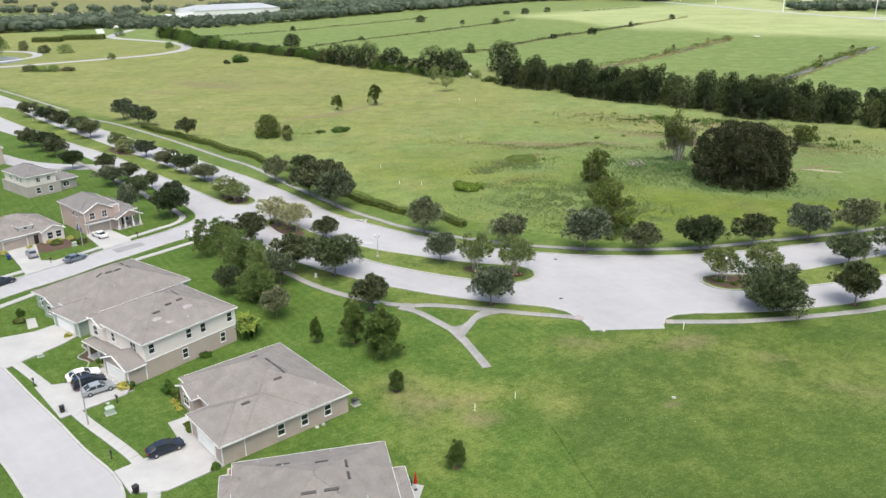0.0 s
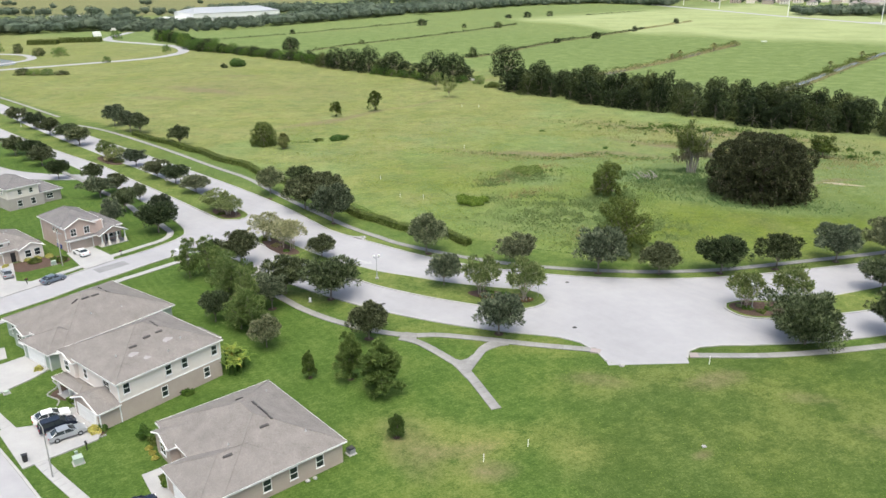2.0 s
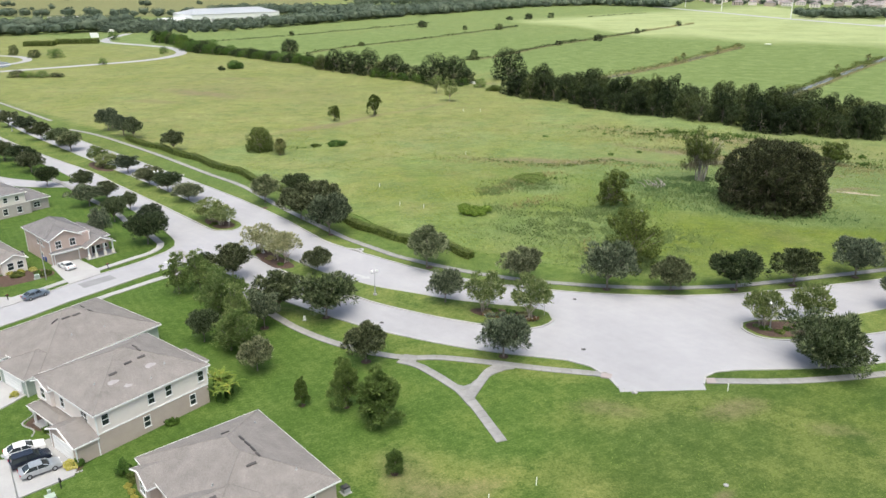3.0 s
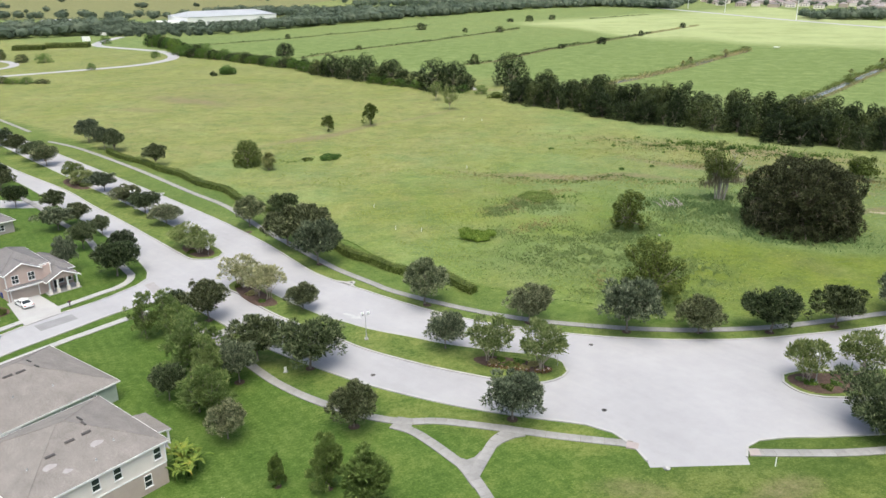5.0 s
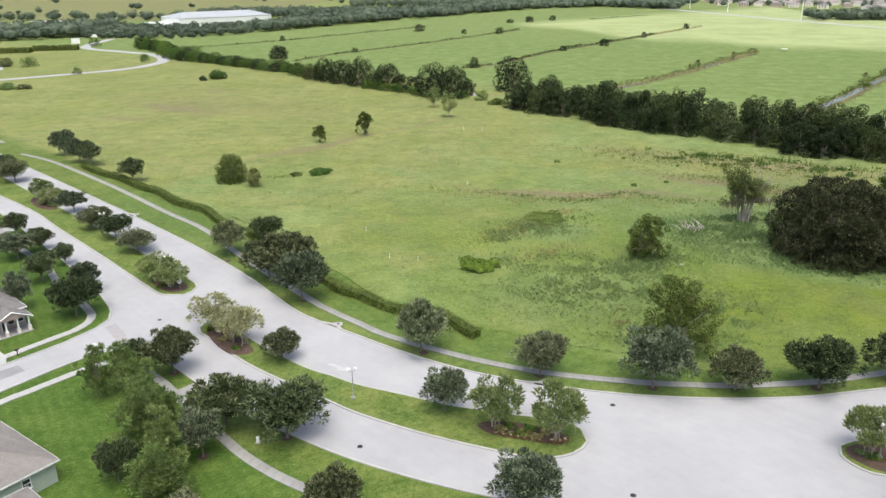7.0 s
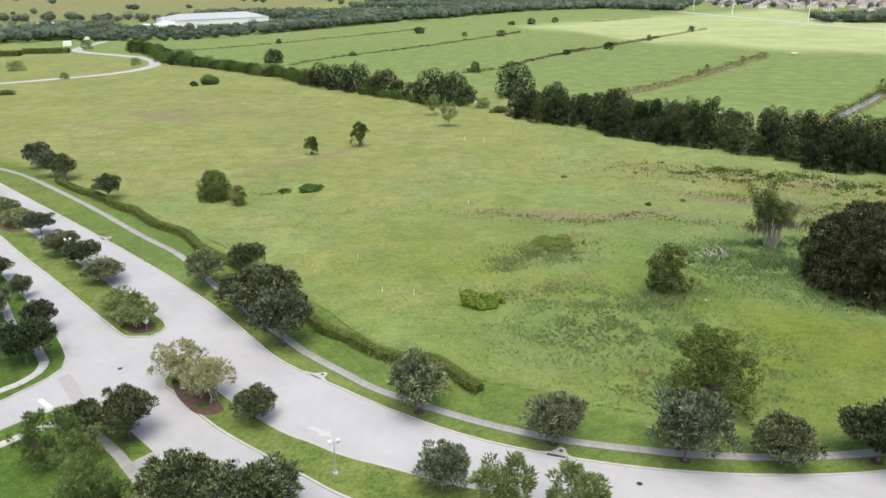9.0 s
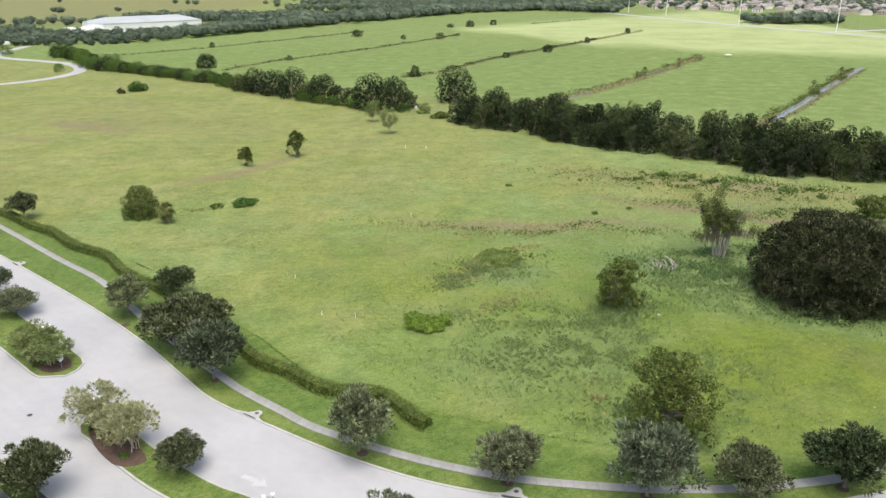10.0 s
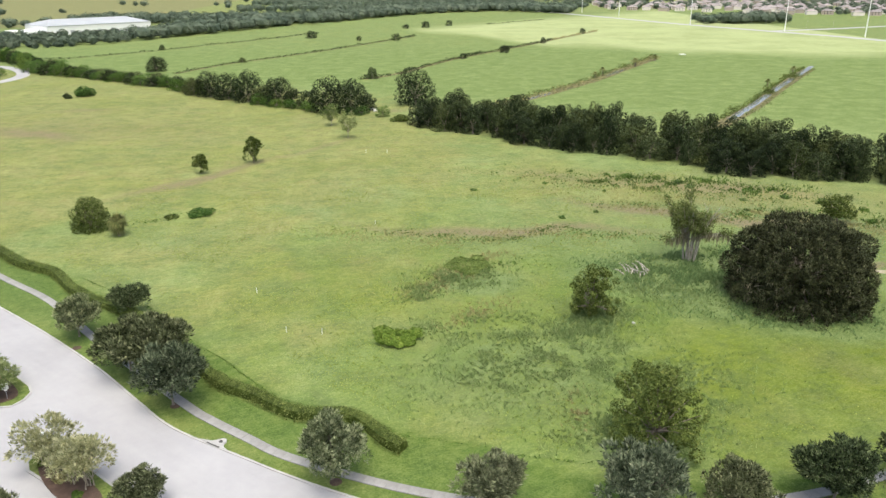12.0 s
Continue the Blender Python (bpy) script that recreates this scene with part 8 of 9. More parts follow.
for x, y, tn in ((-12.4, 91.6, 43), (-96.5, 168.5, 50)):
    ac = small_box("air_conditioner", x, y, tn, 0.85, 0.85, 0.85, GREYMETAL, "grey outdoor air conditioning unit beside a wall", "air conditioner", BLACK)
    bm = bmesh.new()
    rod(bm, (0, 0, 0.87), (0, 0, 0.9), 0.32, 0.32, 14)
    part("fan_grille", bm, IRON, ac)


def wheelie_bin(x, y, turn, mat, lidmat, label):
    ob = base("rubbish_bin", x, y, 0.05, turn)
    bm = bmesh.new()
    r = bmesh.ops.create_cone(bm, cap_ends=True, segments=4, radius1=0.34, radius2=0.45, depth=0.95, matrix=Matrix.Translation((0, 0, 0.55)) @ Euler((0, 0, radians(45))).to_matrix().to_4x4())
    bmesh.ops.bevel(bm, geom=list(bm.edges), offset=0.04, segments=2, affect="EDGES")
    part("bin_body", bm, mat, ob)
    bm = bmesh.new()
    box(bm, -0.35, 0.35, -0.36, 0.36, 1.02, 1.1, 0.03)
    part("lid", bm, lidmat, ob)
    for s in (-1, 1):
        bm = bmesh.new()
        rod(bm, (s * 0.22, 0.34, 0.12), (s * 0.28, 0.34, 0.12), 0.12, 0.12, 10)
        part("wheel", bm, TYRE, ob)
    return tagged(ob, label, "rubbish bin")


BLUEBIN = plain("blue_plastic", (0.03, 0.06, 0.28), 0.5)
BROWNLID = plain("beige_plastic", (0.3, 0.24, 0.18), 0.5)
wheelie_bin(-52.9, 88.1, 40, BLACK, BLACK, "black wheeled rubbish bin beside the driveway")
wheelie_bin(-35.2, 71.4, 60, BLACK, BLACK, "black wheeled rubbish bin at the kerb")
wheelie_bin(-24.4, 80.2, 43, BLACK, BROWNLID, "dark wheeled bin with beige lid beside a wall")
wheelie_bin(-88.6, 164.6, 50, BLUEBIN, BLUEBIN, "blue wheeled bin between two houses")
wheelie_bin(-89.8, 165.6, 50, BLUEBIN, BLUEBIN, "blue wheeled bin between two houses")
wheelie_bin(-95.2, 146.2, 50, BLUEBIN, BLUEBIN, "blue wheeled bin beside a driveway")


def mailbox(x, y, turn):
    ob = base("mailbox", x, y, 0, turn)
    bm = bmesh.new()
    box(bm, -0.06, 0.06, -0.06, 0.06, -0.1, 1.05, 0.01)
    part("post", bm, BLACK, ob)
    bm = bmesh.new()
    box(bm, -0.13, 0.13, -0.35, 0.25, 1.02, 1.2, 0.02)
    rod(bm, (0, -0.35, 1.2), (0, 0.25, 1.2), 0.13, 0.13, 10)
    b = part("letter_case", bm, BLACK, ob)
    bm = bmesh.new()
    box(bm, 0.13, 0.15, -0.1, 0.0, 1.2, 1.38)
    part("flag", bm, REDLENS, b)
    return tagged(ob, "black mailbox on a post at the kerb", "mailbox", group="mailboxes")


for x, y, tn in ((-61, 95.2, 40), (-46.4, 90.9, 40), (-41.2, 77.9, 40), (-73.6, 160.9, 330), (-85, 144.4, 330)):
    mailbox(x, y, tn)

# garden shrubs
def shrubs(first, rows):
    for i, (x, y, r, h, m, lab) in enumerate(rows):
        heap("shrub", x, y, r, h, int(420 + 260 * r * h), 0.11 + 0.02 * r, m, lab, first + i, "shrub")


shrubs(200, [
    (-64.0, 111.0, 0.9, 1.0, YELLOWLEAF, "clipped yellow-green shrub beside a driveway"),
    (-60.9, 113.6, 1.2, 1.2, HEDGE, "dark green shrub against the wall"),
    (-59.4, 112.2, 1.0, 1.1, HEDGE, "dark green shrub against the wall"),
    (-40.1, 93.9, 1.1, 2.6, SHRUB, "upright green shrub in a front bed"),
    (-38.2, 92.9, 1.0, 1.4, HEDGE, "dark green shrub in a front bed"),
    (-38.5, 91.4, 0.5, 0.7, YELLOWLEAF, "pale yellow border shrub"),
    (-37.7, 90.4, 0.5, 0.7, YELLOWLEAF, "pale yellow border shrub"),
    (-36.9, 89.4, 0.5, 0.7, YELLOWLEAF, "pale yellow border shrub"),
    (-34.1, 85.4, 0.8, 0.9, HEDGE, "dark green shrub beside the path"),
    (-33.3, 84.2, 0.9, 1.3, SHRUB, "green shrub beside the path"),
    (-27.4, 76.4, 0.7, 1.1, SHRUB, "round green shrub at the garage corner"),
    (-47.2, 95.0, 1.1, 1.2, YELLOWLEAF, "yellow-green shrub in a ringed bed"),
    (-46.6, 95.4, 0.9, 1.3, SHRUB, "green shrub in a ringed bed"),
    (-54.2, 102.3, 0.8, 1.2, SHRUB, "green shrub at the porch corner"),
    (-38.4, 104.9, 1.1, 1.0, SHRUB, "low green shrub beside the wall"),
    (-57.4, 106.8, 0.8, 0.9, HEDGE, "dark shrub in the curved bed"),
])
shrubs(216, [
    (-75.6, 116.2, 1.2, 1.3, HEDGE, "dark green shrub by the front path"),
    (-77, 119, 1.0, 1.6, SHRUB, "green shrub by the front path"),
    (-92.4, 157.2, 1.1, 0.9, YELLOWLEAF, "yellow-green shrub along a front wall"),
    (-90.8, 158.2, 1.1, 0.9, YELLOWLEAF, "yellow-green shrub along a front wall"),
    (-88.8, 159.6, 1.0, 1.0, YELLOWLEAF, "yellow-green shrub along a front wall"),
    (-90.2, 156.2, 1.5, 1.3, HEDGE, "broad dark green shrub in a front garden"),
    (-86.6, 157.6, 1.1, 1.0, SHRUB, "green shrub in a front garden"),
    (-84.8, 157.2, 1.2, 1.4, HEDGE, "dark shrub in a front garden"),
    (-98.5, 149.4, 1.2, 1.0, YELLOWLEAF, "yellow-green shrub beside a driveway"),
    (-101, 147.6, 1.2, 1.0, YELLOWLEAF, "yellow-green shrub beside a driveway"),
    (-94.9, 153.4, 0.8, 0.8, YELLOWLEAF, "yellow-green shrub beside the entry"),
    (7.2, 140.9, 1.4, 1.1, HEDGE, "dark low shrub in the median bed"),
    (4.6, 142.2, 1.0, 0.7, STRAWTUFT, "reddish low shrub in the median bed"),
    (5.8, 142.9, 0.9, 0.8, SHRUB, "low green shrub in the median bed"),
    (10.8, 141.6, 1.0, 0.7, STRAWTUFT, "reddish low shrub in the median bed"),
    (8.6, 142.2, 1.0, 0.9, SHRUB, "low green shrub in the median bed"),
])
shrubs(232, [
    (12.0, 140.0, 0.8, 0.6, WEEDS, "pale green low shrub in the median bed"),
    (6.0, 141.0, 0.8, 0.6, WEEDS, "pale green low shrub in the median bed"),
    (53.6, 136.2, 1.1, 0.8, HEDGE, "low dark shrub in the median bed"),
    (55.4, 137.4, 1.1, 0.7, SHRUB, "low green shrub in the median bed"),
    (60.2, 139.2, 1.3, 0.9, SHRUB, "low green shrub in the median bed"),
    (50.6, 138.6, 0.8, 0.6, WEEDS, "pale green low shrub in the median bed"),
    (9.2, 140.4, 1.1, 0.8, STRAWTUFT, "reddish low shrub in the median bed"),
    (-45, 171.4, 1.1, 1.1, HEDGE, "dark low shrub in the median bed"),
    (-41.5, 167.8, 1.3, 0.8, STRAWTUFT, "brown-green low shrub in the median bed"),
    (-38.6, 164.4, 0.9, 0.7, SHRUB, "low green shrub in the median bed"),
    (51.8, 137.4, 1.3, 0.8, SHRUB, "low green shrub in the median bed"),
    (57.5, 138.6, 1.2, 0.8, HEDGE, "low dark shrub in the median bed"),
    (-61.4, 190.4, 1.2, 0.9, HEDGE, "low dark shrub in the median bed"),
    (-116.5, 247.5, 2.4, 2.6, CRAPE, "broad olive shrub in the median bed"),
    (-112.4, 244.4, 2.0, 2.0, CRAPEGREEN, "broad green shrub in the median bed"),
])


def banana_clump(x, y):
    rng = random.Random(301)
    ob = base("banana_plant", x, y)
    bm = bmesh.new()
    V, F = [], []
    for i in range(13):
        fx, fy, ht = rng.uniform(-1.7, 1.7), rng.uniform(-1.3, 1.3), rng.uniform(1.0, 2.6)
        rod(bm, (fx, fy, 0), (fx * 1.1, fy * 1.1, ht), 0.11, 0.06, 6)
        for k in range(7):
            a, L, w = rng.uniform(0, 6.283), rng.uniform(1.3, 2.3), rng.uniform(0.13, 0.22)
            d, s = Vector((math.cos(a), math.sin(a), 0)), Vector((-math.sin(a), math.cos(a), 0))
            o = Vector((fx * 1.1, fy * 1.1, ht - 0.1))
            prev = None
            for t in range(5):
                f = t / 4
                c = o + d * L * f * 0.8 + Vector((0, 0, L * (1.15 * f - 0.95 * f * f)))
                ww = w * math.sin(math.pi * min(1, f * 0.9 + 0.12))
                V += [tuple(c - s * ww - Vector((0, 0, ww * 0.3))), tuple(c), tuple(c + s * ww - Vector((0, 0, ww * 0.3)))]
                n = len(V) - 3
                if prev is not None:
                    F += [(prev, prev + 1, n + 1, n), (prev + 1, prev + 2, n + 2, n + 1)]
                prev = n
    part("stem", bm, SHRUB, ob)
    part("leaves", raw("leaves", V, F, BANANA), None, ob, "broad yellow-green leaves")
    return tagged(ob, "clump of broad-leaved banana plants beside the house", "plant")


banana_clump(-33.6, 111.8).scale = (1.25, 1.25, 1.2)


def border(name, pts, label):
    ln = glide(pts, 0.35)
    ob = base(name, 0, 0)
    i = 0
    me = None
    d = 0.0
    for a, b in zip(ln, ln[1:]):
        if me is None:
            bm = bmesh.new()
            box(bm, -0.17, 0.17, -0.1, 0.1, 0, 0.16, 0.03)
            me = mesh_of("block", bm, KERB)
        p = part("block", me, None, ob)
        p.matrix_basis = pose(a.x, a.y, 0.0, 0, 0, math.degrees(math.atan2((b - a).y, (b - a).x)))
    return tagged(ob, label, "garden edging")


border("garden_edging", [(-59.2, 110.8), (-60.2, 108.2), (-58.6, 106.4), (-58.8, 104), (-56.4, 102.6), (-55.8, 101)], "winding pale block edging of a garden bed")
border("garden_edging", [(-48.4, 96), (-48.9, 94.8), (-48, 93.6), (-46.6, 93.4), (-45.4, 94.4)], "pale block ring round a shrub")
setting("bed_porch", sheet("bed_porch", glide([(-58.8, 110.4), (-59.8, 108.2), (-58.2, 106.4), (-58.4, 104), (-56, 102.6), (-53.4, 103), (-55, 107)], 0.7, True), 0.03, MULCH), "dark planting bed inside the edging", "planting bed")
setting("bed_ring", sheet("bed_ring", glide([(-48.2, 95.8), (-48.5, 94.6), (-47.6, 93.8), (-46.4, 93.8), (-45.8, 95), (-46.6, 96.2)], 0.5, True), 0.03, MULCH), "dark planting bed inside the edging", "planting bed")
setting("bed_front", sheet("bed_front", glide([(-35, 86.2), (-32.8, 83.2), (-31.8, 84.2), (-33.6, 87)], 0.5, True), 0.03, MULCH), "dark planting bed along a front path", "planting bed")
setting("bed_pale_house", sheet("bed_pale_house", glide([(-95.4, 154), (-88, 160.4), (-83.4, 157.6), (-88.6, 151.6), (-91, 151)], 0.8, True), 0.03, MULCH), "mulched front garden bed", "planting bed")

# mulch rings under the street trees
for i, (x, y) in enumerate([(-7.4, 164.2), (27.5, 154.2), (39.7, 154.5), (51.7, 154.8), (63.6, 157.4), (77.6, 162.2), (89.6, 166), (11, 157.3), (7, 126.2), (-14.6, 123.6), (-24, 139.5), (-33.8, 134.8), (-45.8, 156.2), (72.3, 127.6), (-15.5, 110.2), (-10.3, 106.6), (-7, 95.4), (-21.8, 110.4), (2.3, 77.7), (-31.6, 184.4), (-52.8, 205)]):
    bm = bmesh.new()
    rod(bm, (0, 0, 0), (0, 0, 0.05), 0.5 if y < 115 else 0.8, 0.35 if y < 115 else 0.55, 13)
    for v in bm.verts:
        v.co.x *= 1 + 0.2 * noise.noise(v.co + Vector((i, 0, 0)))
    ob = tagged(new("mulch_ring", mesh_of("mulch_ring", bm, MULCH)), "ring of red-brown mulch at a tree foot", "mulch", group="mulch rings")
    ob.matrix_basis = pose(x, y, 0.004, 0, 0, i * 40)

# low flowering plants along the median beds
PETAL = rough_mat("pale_pink_petals", (0.5, 0.36, 0.33), (0.72, 0.62, 0.58), 3, 20, 0.7, 0.2, 0.01)
REDLEAF = leaf_mat("reddish_bed_leaves", (0.11, 0.06, 0.03), (0.2, 0.13, 0.06), (0.3, 0.24, 0.12), 0.2, 0.6, 0.6, 0.0)


def flower_clump(x, y, r, seed, z=0.2):
    rng = random.Random(seed)
    ob = base("flower_clump", x, y, z)
    spots = []
    for k in range(70):
        d = Vector((rng.gauss(0, 1), rng.gauss(0, 1), abs(rng.gauss(0.4, 0.7)))).normalized()
        spots.append((d.x * r * 0.8, d.y * r * 0.8, d.z * r * 0.7, *d))
    part("leaves", sprigs("leaves", spots, r * 0.7, seed, REDLEAF), None, ob)
    bm = bmesh.new()
    for k in range(5):
        c = Vector((rng.uniform(-0.4, 0.4) * r, rng.uniform(-0.4, 0.4) * r, r * rng.uniform(0.8, 1.05)))
        ball(bm, c, r * 0.24, 1, 0.7)
    part("petals", bm, PETAL, ob, "pale pink flower heads")
    return tagged(ob, "small clump of pale pink flowers in the bed", "flowers", group="bed flowers")


for i in range(7):
    flower_clump(4.0 + 0.95 * i, 140.9 - 0.24 * i, 0.34, 320 + i)
for i, (x, y) in enumerate(((11.3, 139.3), (12.4, 139.2), (13.0, 139.7), (7.4, 141.4), (8.2, 141.0))):
    flower_clump(x, y, 0.42, 330 + i)

# tinted ramps where the pavement meets the dead end
RAMP = rough_mat("pink_ramp_concrete", (0.27, 0.235, 0.228), (0.35, 0.3, 0.29), 1, 10)
for nm, pts in (("pavement_ramp_west", [(21.4, 119.9), (22.9, 119.6), (23.3, 120.9), (21.8, 121.4)]), ("pavement_ramp_east", [(36.9, 118.8), (38.3, 118.8), (38.4, 120.3), (37.1, 120.3)])):
    setting(nm, sheet(nm, pts, 0.165, RAMP, 0.0), "pink tinted concrete kerb ramp", "pavement")


def closed_umbrella(x, y):
    ob = base("patio_umbrella", x, y)
    bm = bmesh.new()
    rod(bm, (0, 0, 0), (0, 0, 2.5), 0.025, 0.025, 6)
    part("pole", bm, GREYMETAL, ob)
    bm = bmesh.new()
    rod(bm, (0, 0, 1.0), (0, 0, 1.6), 0.24, 0.17, 8)
    rod(bm, (0, 0, 1.6), (0, 0, 2.55), 0.17, 0.03, 8)
    part("canopy", bm, REDLENS, ob, "folded red canopy")
    bm = bmesh.new()
    rod(bm, (0, 0, 0), (0, 0, 0.1), 0.25, 0.22, 10)
    part("foot", bm, BLACK, ob)
    return tagged(ob, "folded red patio umbrella", "umbrella")


setting("patio", sheet("patio", [(-3.8, 74.6), (-1.5, 74.0), (-2.4, 68), (-4.6, 68)], 0.05, DRIVE, -0.1), "pale concrete patio slab", "patio")
closed_umbrella(-2.4, 73.2)
small_box("grill", -3.4, 73.9, 20, 0.9, 0.6, 1.0, BLACK, "black covered grill on the patio", "grill")

# odds and ends in the grass
for x, y, s, lab in ((25.7, 115.7, 0.45, "pale rock at the end of the road"), (32.6, 94.7, 0.3, "small pale rock in the lawn"), (44, 205.1, 0.35, "pale rag in the grass"), (-16.7, 85.7, 0.3, "pale stones beside the wall"), (-15.9, 86.3, 0.3, "pale stones beside the wall")):
    bm = bmesh.new()
    ball(bm, (0, 0, s * 0.4), s, 2, 0.6)
    for v in bm.verts:
        v.co *= 1 + 0.3 * noise.noise(v.co * 4 + Vector((x, 0, 0)))
    ob = tagged(new("rock", mesh_of("rock", bm, KERB)), lab, "rock")
    ob.matrix_basis = pose(x, y, 0)
setting("sand_patch", sheet("sand_patch", glide([(100.6, 225.6), (103, 225.8), (107, 224.4), (111, 221.5), (107, 222.2), (103, 223.8)], 1, True), 0.02, rough_mat("pale_sand", (0.26, 0.21, 0.15), (0.38, 0.33, 0.26), 0.5, 6)), "bare pale sand patch in the meadow", "bare soil")


# ---------------------------------------------------------------- far buildings
def warehouse():
    ob = base("warehouse", -319, 1009, 0, 43)
    L, D, H = 115, 60, 9.5
    bm = bmesh.new()
    box(bm, -L / 2, L / 2, -D / 2, D / 2, 0, H)
    w = part("wall", bm, WHITE, ob, "white metal wall")
    for i in range(10):
        bm = bmesh.new()
        x = -L / 2 + 8 + i * 15
        box(bm, x, x + 4.2, -D / 2 - 0.1, -D / 2, 0, 4.5)
        part("loading_door", bm, GREYMETAL, w)
    bm = bmesh.new()
    z = H
    a, b = (-L / 2 + 14, 0, H + 5.5), (L / 2 - 14, 0, H + 5.5)
    x0, x1, y0, y1 = -L / 2 - 0.6, L / 2 + 0.6, -D / 2 - 0.6, D / 2 + 0.6
    slopes(bm, [[(x0, y0, z), (x1, y0, z), b, a], [(x1, y1, z), (x0, y1, z), a, b], [(x1, y0, z), (x1, y1, z), b], [(x0, y1, z), (x0, y0, z), a]])
    part("roof", bm, METALROOF, ob)
    bm = bmesh.new()
    box(bm, -L / 2 - 26, -L / 2, -D / 2 + 6, D / 2 - 14, 0, 5)
    part("annex", bm, WHITE, ob)
    return tagged(ob, "long white metal warehouse among dark trees", "warehouse")


warehouse()


def long_shed(x, y, turn, L, W, H):
    """A long white shed under a shallow gable roof."""
    ob = base("long_shed", x, y, 0, turn)
    bm = bmesh.new()
    box(bm, -L / 2, L / 2, -W / 2, W / 2, 0, H)
    part("wall", bm, WHITE, ob)
    bm = bmesh.new()
    v = [bm.verts.new(c) for c in ((-L / 2 - 0.4, -W / 2 - 0.4, H), (L / 2 + 0.4, -W / 2 - 0.4, H), (L / 2 + 0.4, W / 2 + 0.4, H), (-L / 2 - 0.4, W / 2 + 0.4, H), (-L / 2 - 0.4, 0, H + W * 0.14), (L / 2 + 0.4, 0, H + W * 0.14))]
    for f in ((0, 1, 5, 4), (2, 3, 4, 5), (1, 2, 5), (3, 0, 4), (3, 2, 1, 0)):
        bm.faces.new([v[i] for i in f])
    part("roof", bm, METALROOF, ob)
    for i in range(4):
        bm = bmesh.new()
        u = -L / 2 + L * (i + 0.5) / 4
        box(bm, u - 1.6, u + 1.6, -W / 2 - 0.06, -W / 2 + 0.05, 0, H * 0.7)
        part("door", bm, GREYMETAL, ob)
    return tagged(ob, "long low white shed among far trees", "shed")


long_shed(-513, 975, 25, 34, 11, 5)
long_shed(-300, 945, 43, 9, 7, 3.5)


def shelter(x, y):
    """A small flat white shelter on four posts in the far field."""
    ob = base("field_shelter", x, y, 0, 15)
    for sx in (-1, 1):
        for sy in (-1, 1):
            bm = bmesh.new()
            rod(bm, (sx * 3.2, sy * 1.8, 0), (sx * 3.2, sy * 1.8, 1.6), 0.1, 0.1, 6)
            part("post", bm, GREYMETAL, ob)
    bm = bmesh.new()
    box(bm, -4, 4, -2.4, 2.4, 1.6, 1.95, 0.06)
    part("roof", bm, WHITE, ob)
    return tagged(ob, "small flat white shelter standing in the far field", "shelter")


shelter(230, 656).scale = (0.55, 0.6, 0.8)
for x, y, turn in ((-1.2, 437.5, 20), (-2.4, 441, 50)):
    small_box("white_crate", x, y, turn, 1.6, 1.1, 1.0, WHITE, "small white crate at the gap in the tree belt", "crate")
for x, y, turn in ((-360, 742, 30), (-372, 765, 35), (-378, 812, 10)):
    small_box("site_container", x, y, turn, 7, 2.6, 2.6, WHITE, "pale metal container at the end of the far road", "container")


def far_house_kind(seed):
    rng = random.Random(seed)
    ob = base("far_house", 0, 0, -80)
    w, d = rng.uniform(13, 17), rng.uniform(12, 15)
    walls(ob, -w / 2, w / 2, -d / 2, d / 2, 0, 5.2, STUCCOCREAM if seed % 2 else STUCCOTAN)
    bm = bmesh.new()
    r, z = d / 2 + 0.5, 5.2
    x0, x1, y0, y1 = -w / 2 - 0.5, w / 2 + 0.5, -d / 2 - 0.5, d / 2 + 0.5
    a, b = (x0 + r, 0, z + 3), (x1 - r, 0, z + 3)
    slopes(bm, [[(x0, y0, z), (x1, y0, z), b, a], [(x1, y1, z), (x0, y1, z), a, b], [(x1, y0, z), (x1, y1, z), b], [(x0, y1, z), (x0, y0, z), a]])
    part("roof", bm, TILEROOF, ob)
    for u in (-4, 0, 4):
        for zz in (0.9, 3.4):
            bm = bmesh.new()
            box(bm, u - 0.6, u + 0.6, -d / 2 - 0.05, -d / 2 + 0.02, zz, zz + 1.3)
            part("window", bm, GLASS, ob)
    return tagged(ob, "far two-storey house with brown tiled roof", "house")


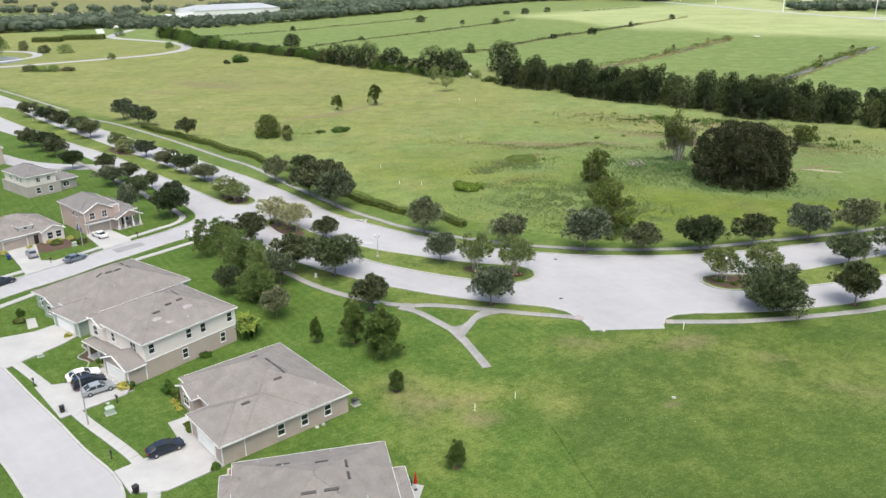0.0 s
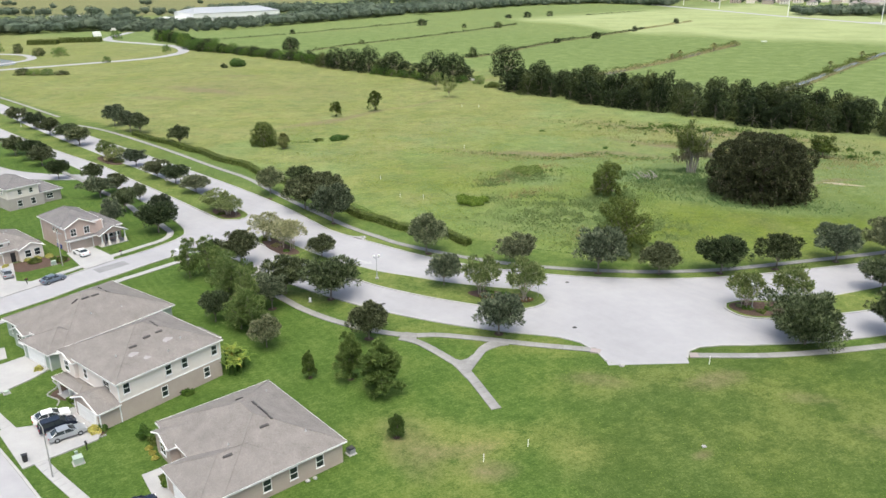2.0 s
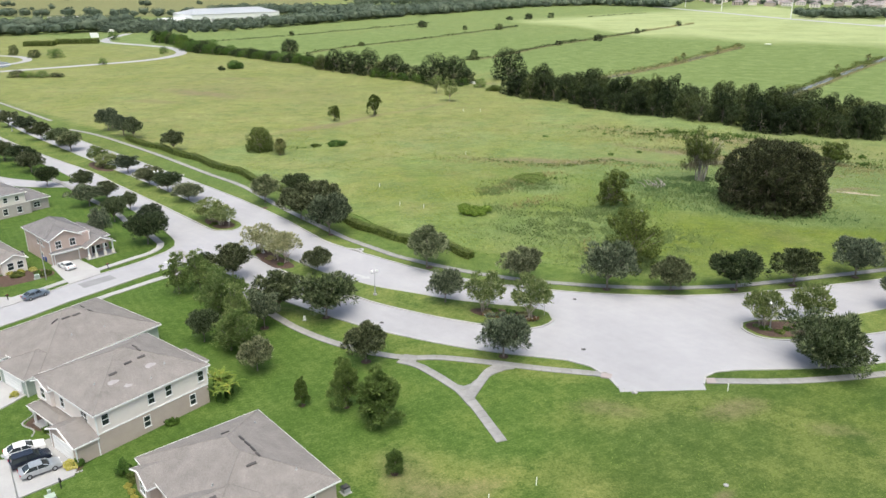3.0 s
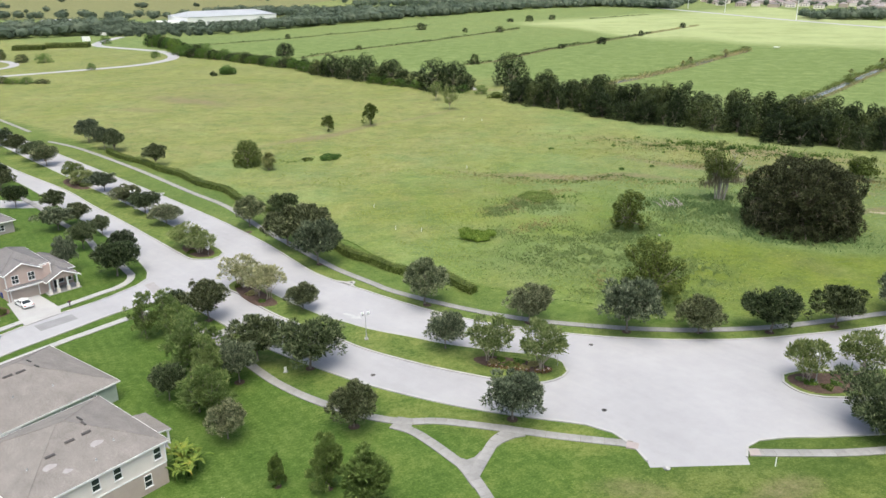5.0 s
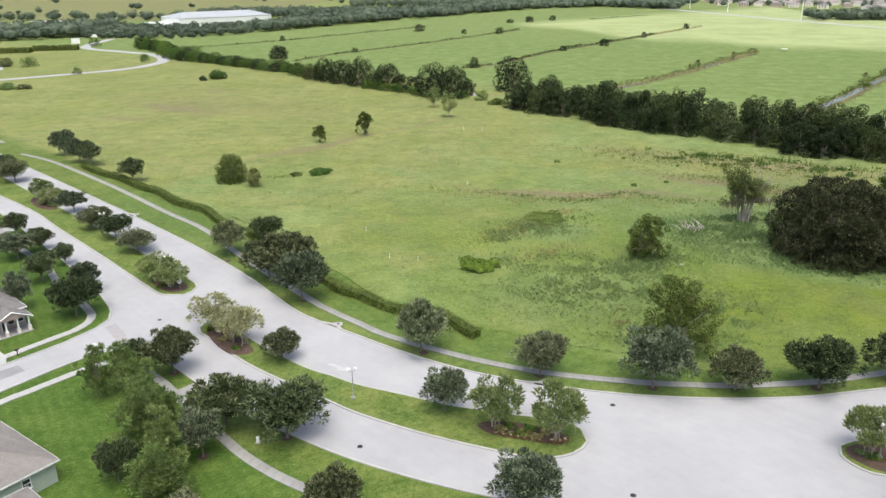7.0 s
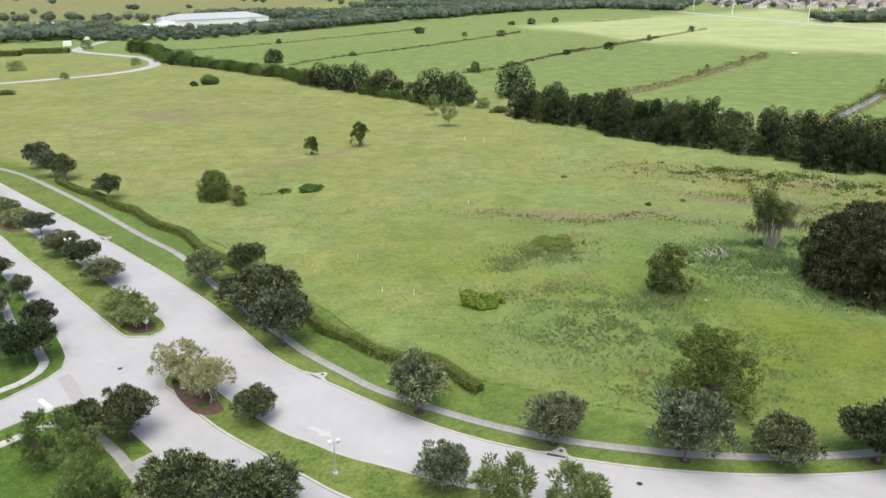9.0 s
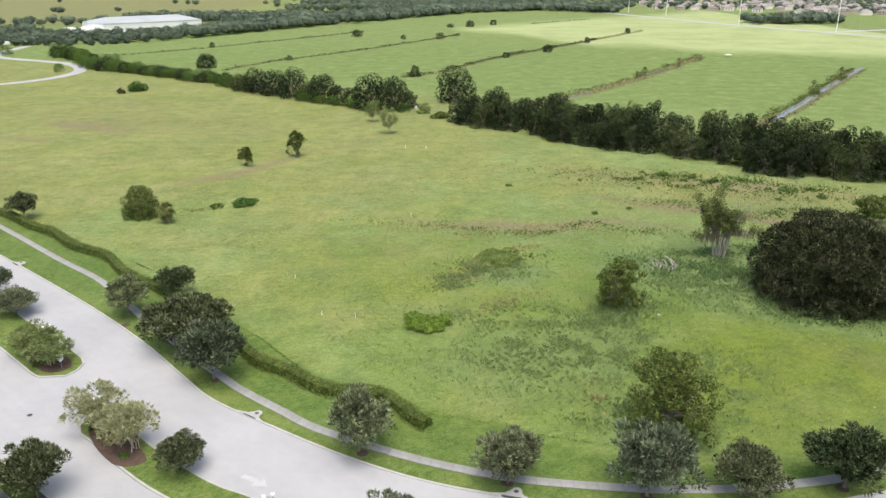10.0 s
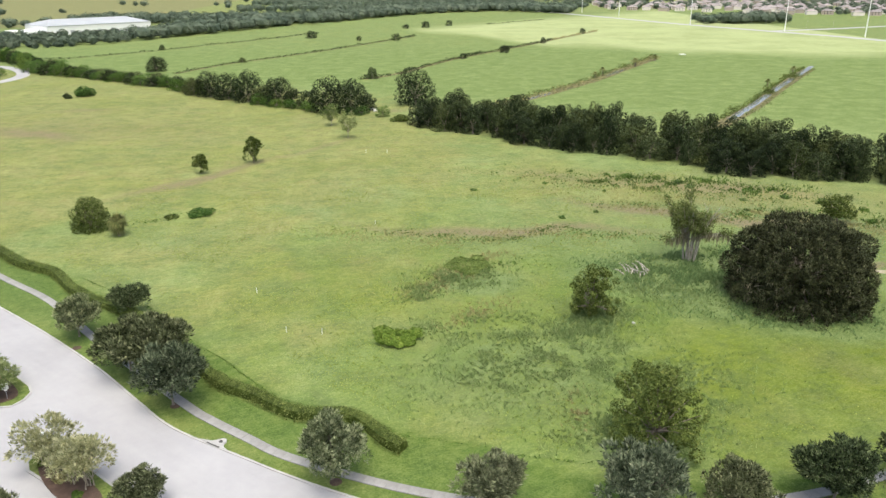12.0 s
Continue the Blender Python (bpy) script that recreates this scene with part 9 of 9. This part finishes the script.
kinds = [far_house_kind(s) for s in (401, 402)]
rng = random.Random(405)
k = 0
for r_ in range(16):
    for c in range(26):
        x = 350 + c * 26 + r_ * 6 + rng.uniform(-4, 4)
        y = 1040 + r_ * 40 + c * -3 + rng.uniform(-5, 5)
        if y < 1490 - 0.95 * (x - 240) + 75 or (x > 400 and y < 925 + (x - 425) * 0.42 + 40) or (395 < x < 520 and 1005 < y < 1085):
            continue
        if rng.random() < 0.24:
            continue
        tagged(copy_thing(kinds[k % 2], pose(x, y, 0, 0, 0, -25 + 90 * (k % 3) + rng.uniform(-8, 8))), group="far houses")
        k += 1
retire(*kinds)


def pylon(x, y, h, r=0.5):
    ob = base("power_pole", x, y)
    bm = bmesh.new()
    rod(bm, (0, 0, -0.5), (0, 0, h), r, r * 0.5, 8)
    part("pole", bm, WHITE, ob)
    for i in range(3):
        bm = bmesh.new()
        s = 1 if i % 2 else -1
        rod(bm, (0, 0, h - 2 - i * 2.2), (s * 2.6, 0, h - 1.7 - i * 2.2), 0.12, 0.08, 5)
        part("crossarm", bm, KERB, ob)
    return tagged(ob, "tall pale power pole beside the highway", "power pole", group="power poles")


for x, y, h in ((352, 1207, 38), (378.5, 1010, 38), (433, 889, 40), (330, 1330, 36), (466, 800, 40), (490, 690, 40)):
    pylon(x, y, h)
for x, y in ((436, 972), (452, 968), (446, 906), (480, 930), (520, 945), (395, 1010)):
    cobra_lamp(x, y, 30)


# slabs of the pavements, the walks' last pieces
bm = bmesh.new()
box(bm, -0.745, 0.745, -0.745, 0.745, -0.06, 0.06, 0.015)
SLAB = mesh_of("slab", bm, CONC)
SLABPALE = SLAB.copy()
SLABPALE.materials[0] = DRIVE
for bed, spots in WALKS:
    for i, (p, a) in enumerate(spots):
        s = part("slab", SLABPALE if bed.name in ("pavement_close", "pavement_side_street", "pavement_corner") else SLAB, None, bed)
        s.matrix_basis = pose(p.x, p.y, 0.085 + 0.006 * ((i * 7) % 5) / 5, 0, 0, math.degrees(a))
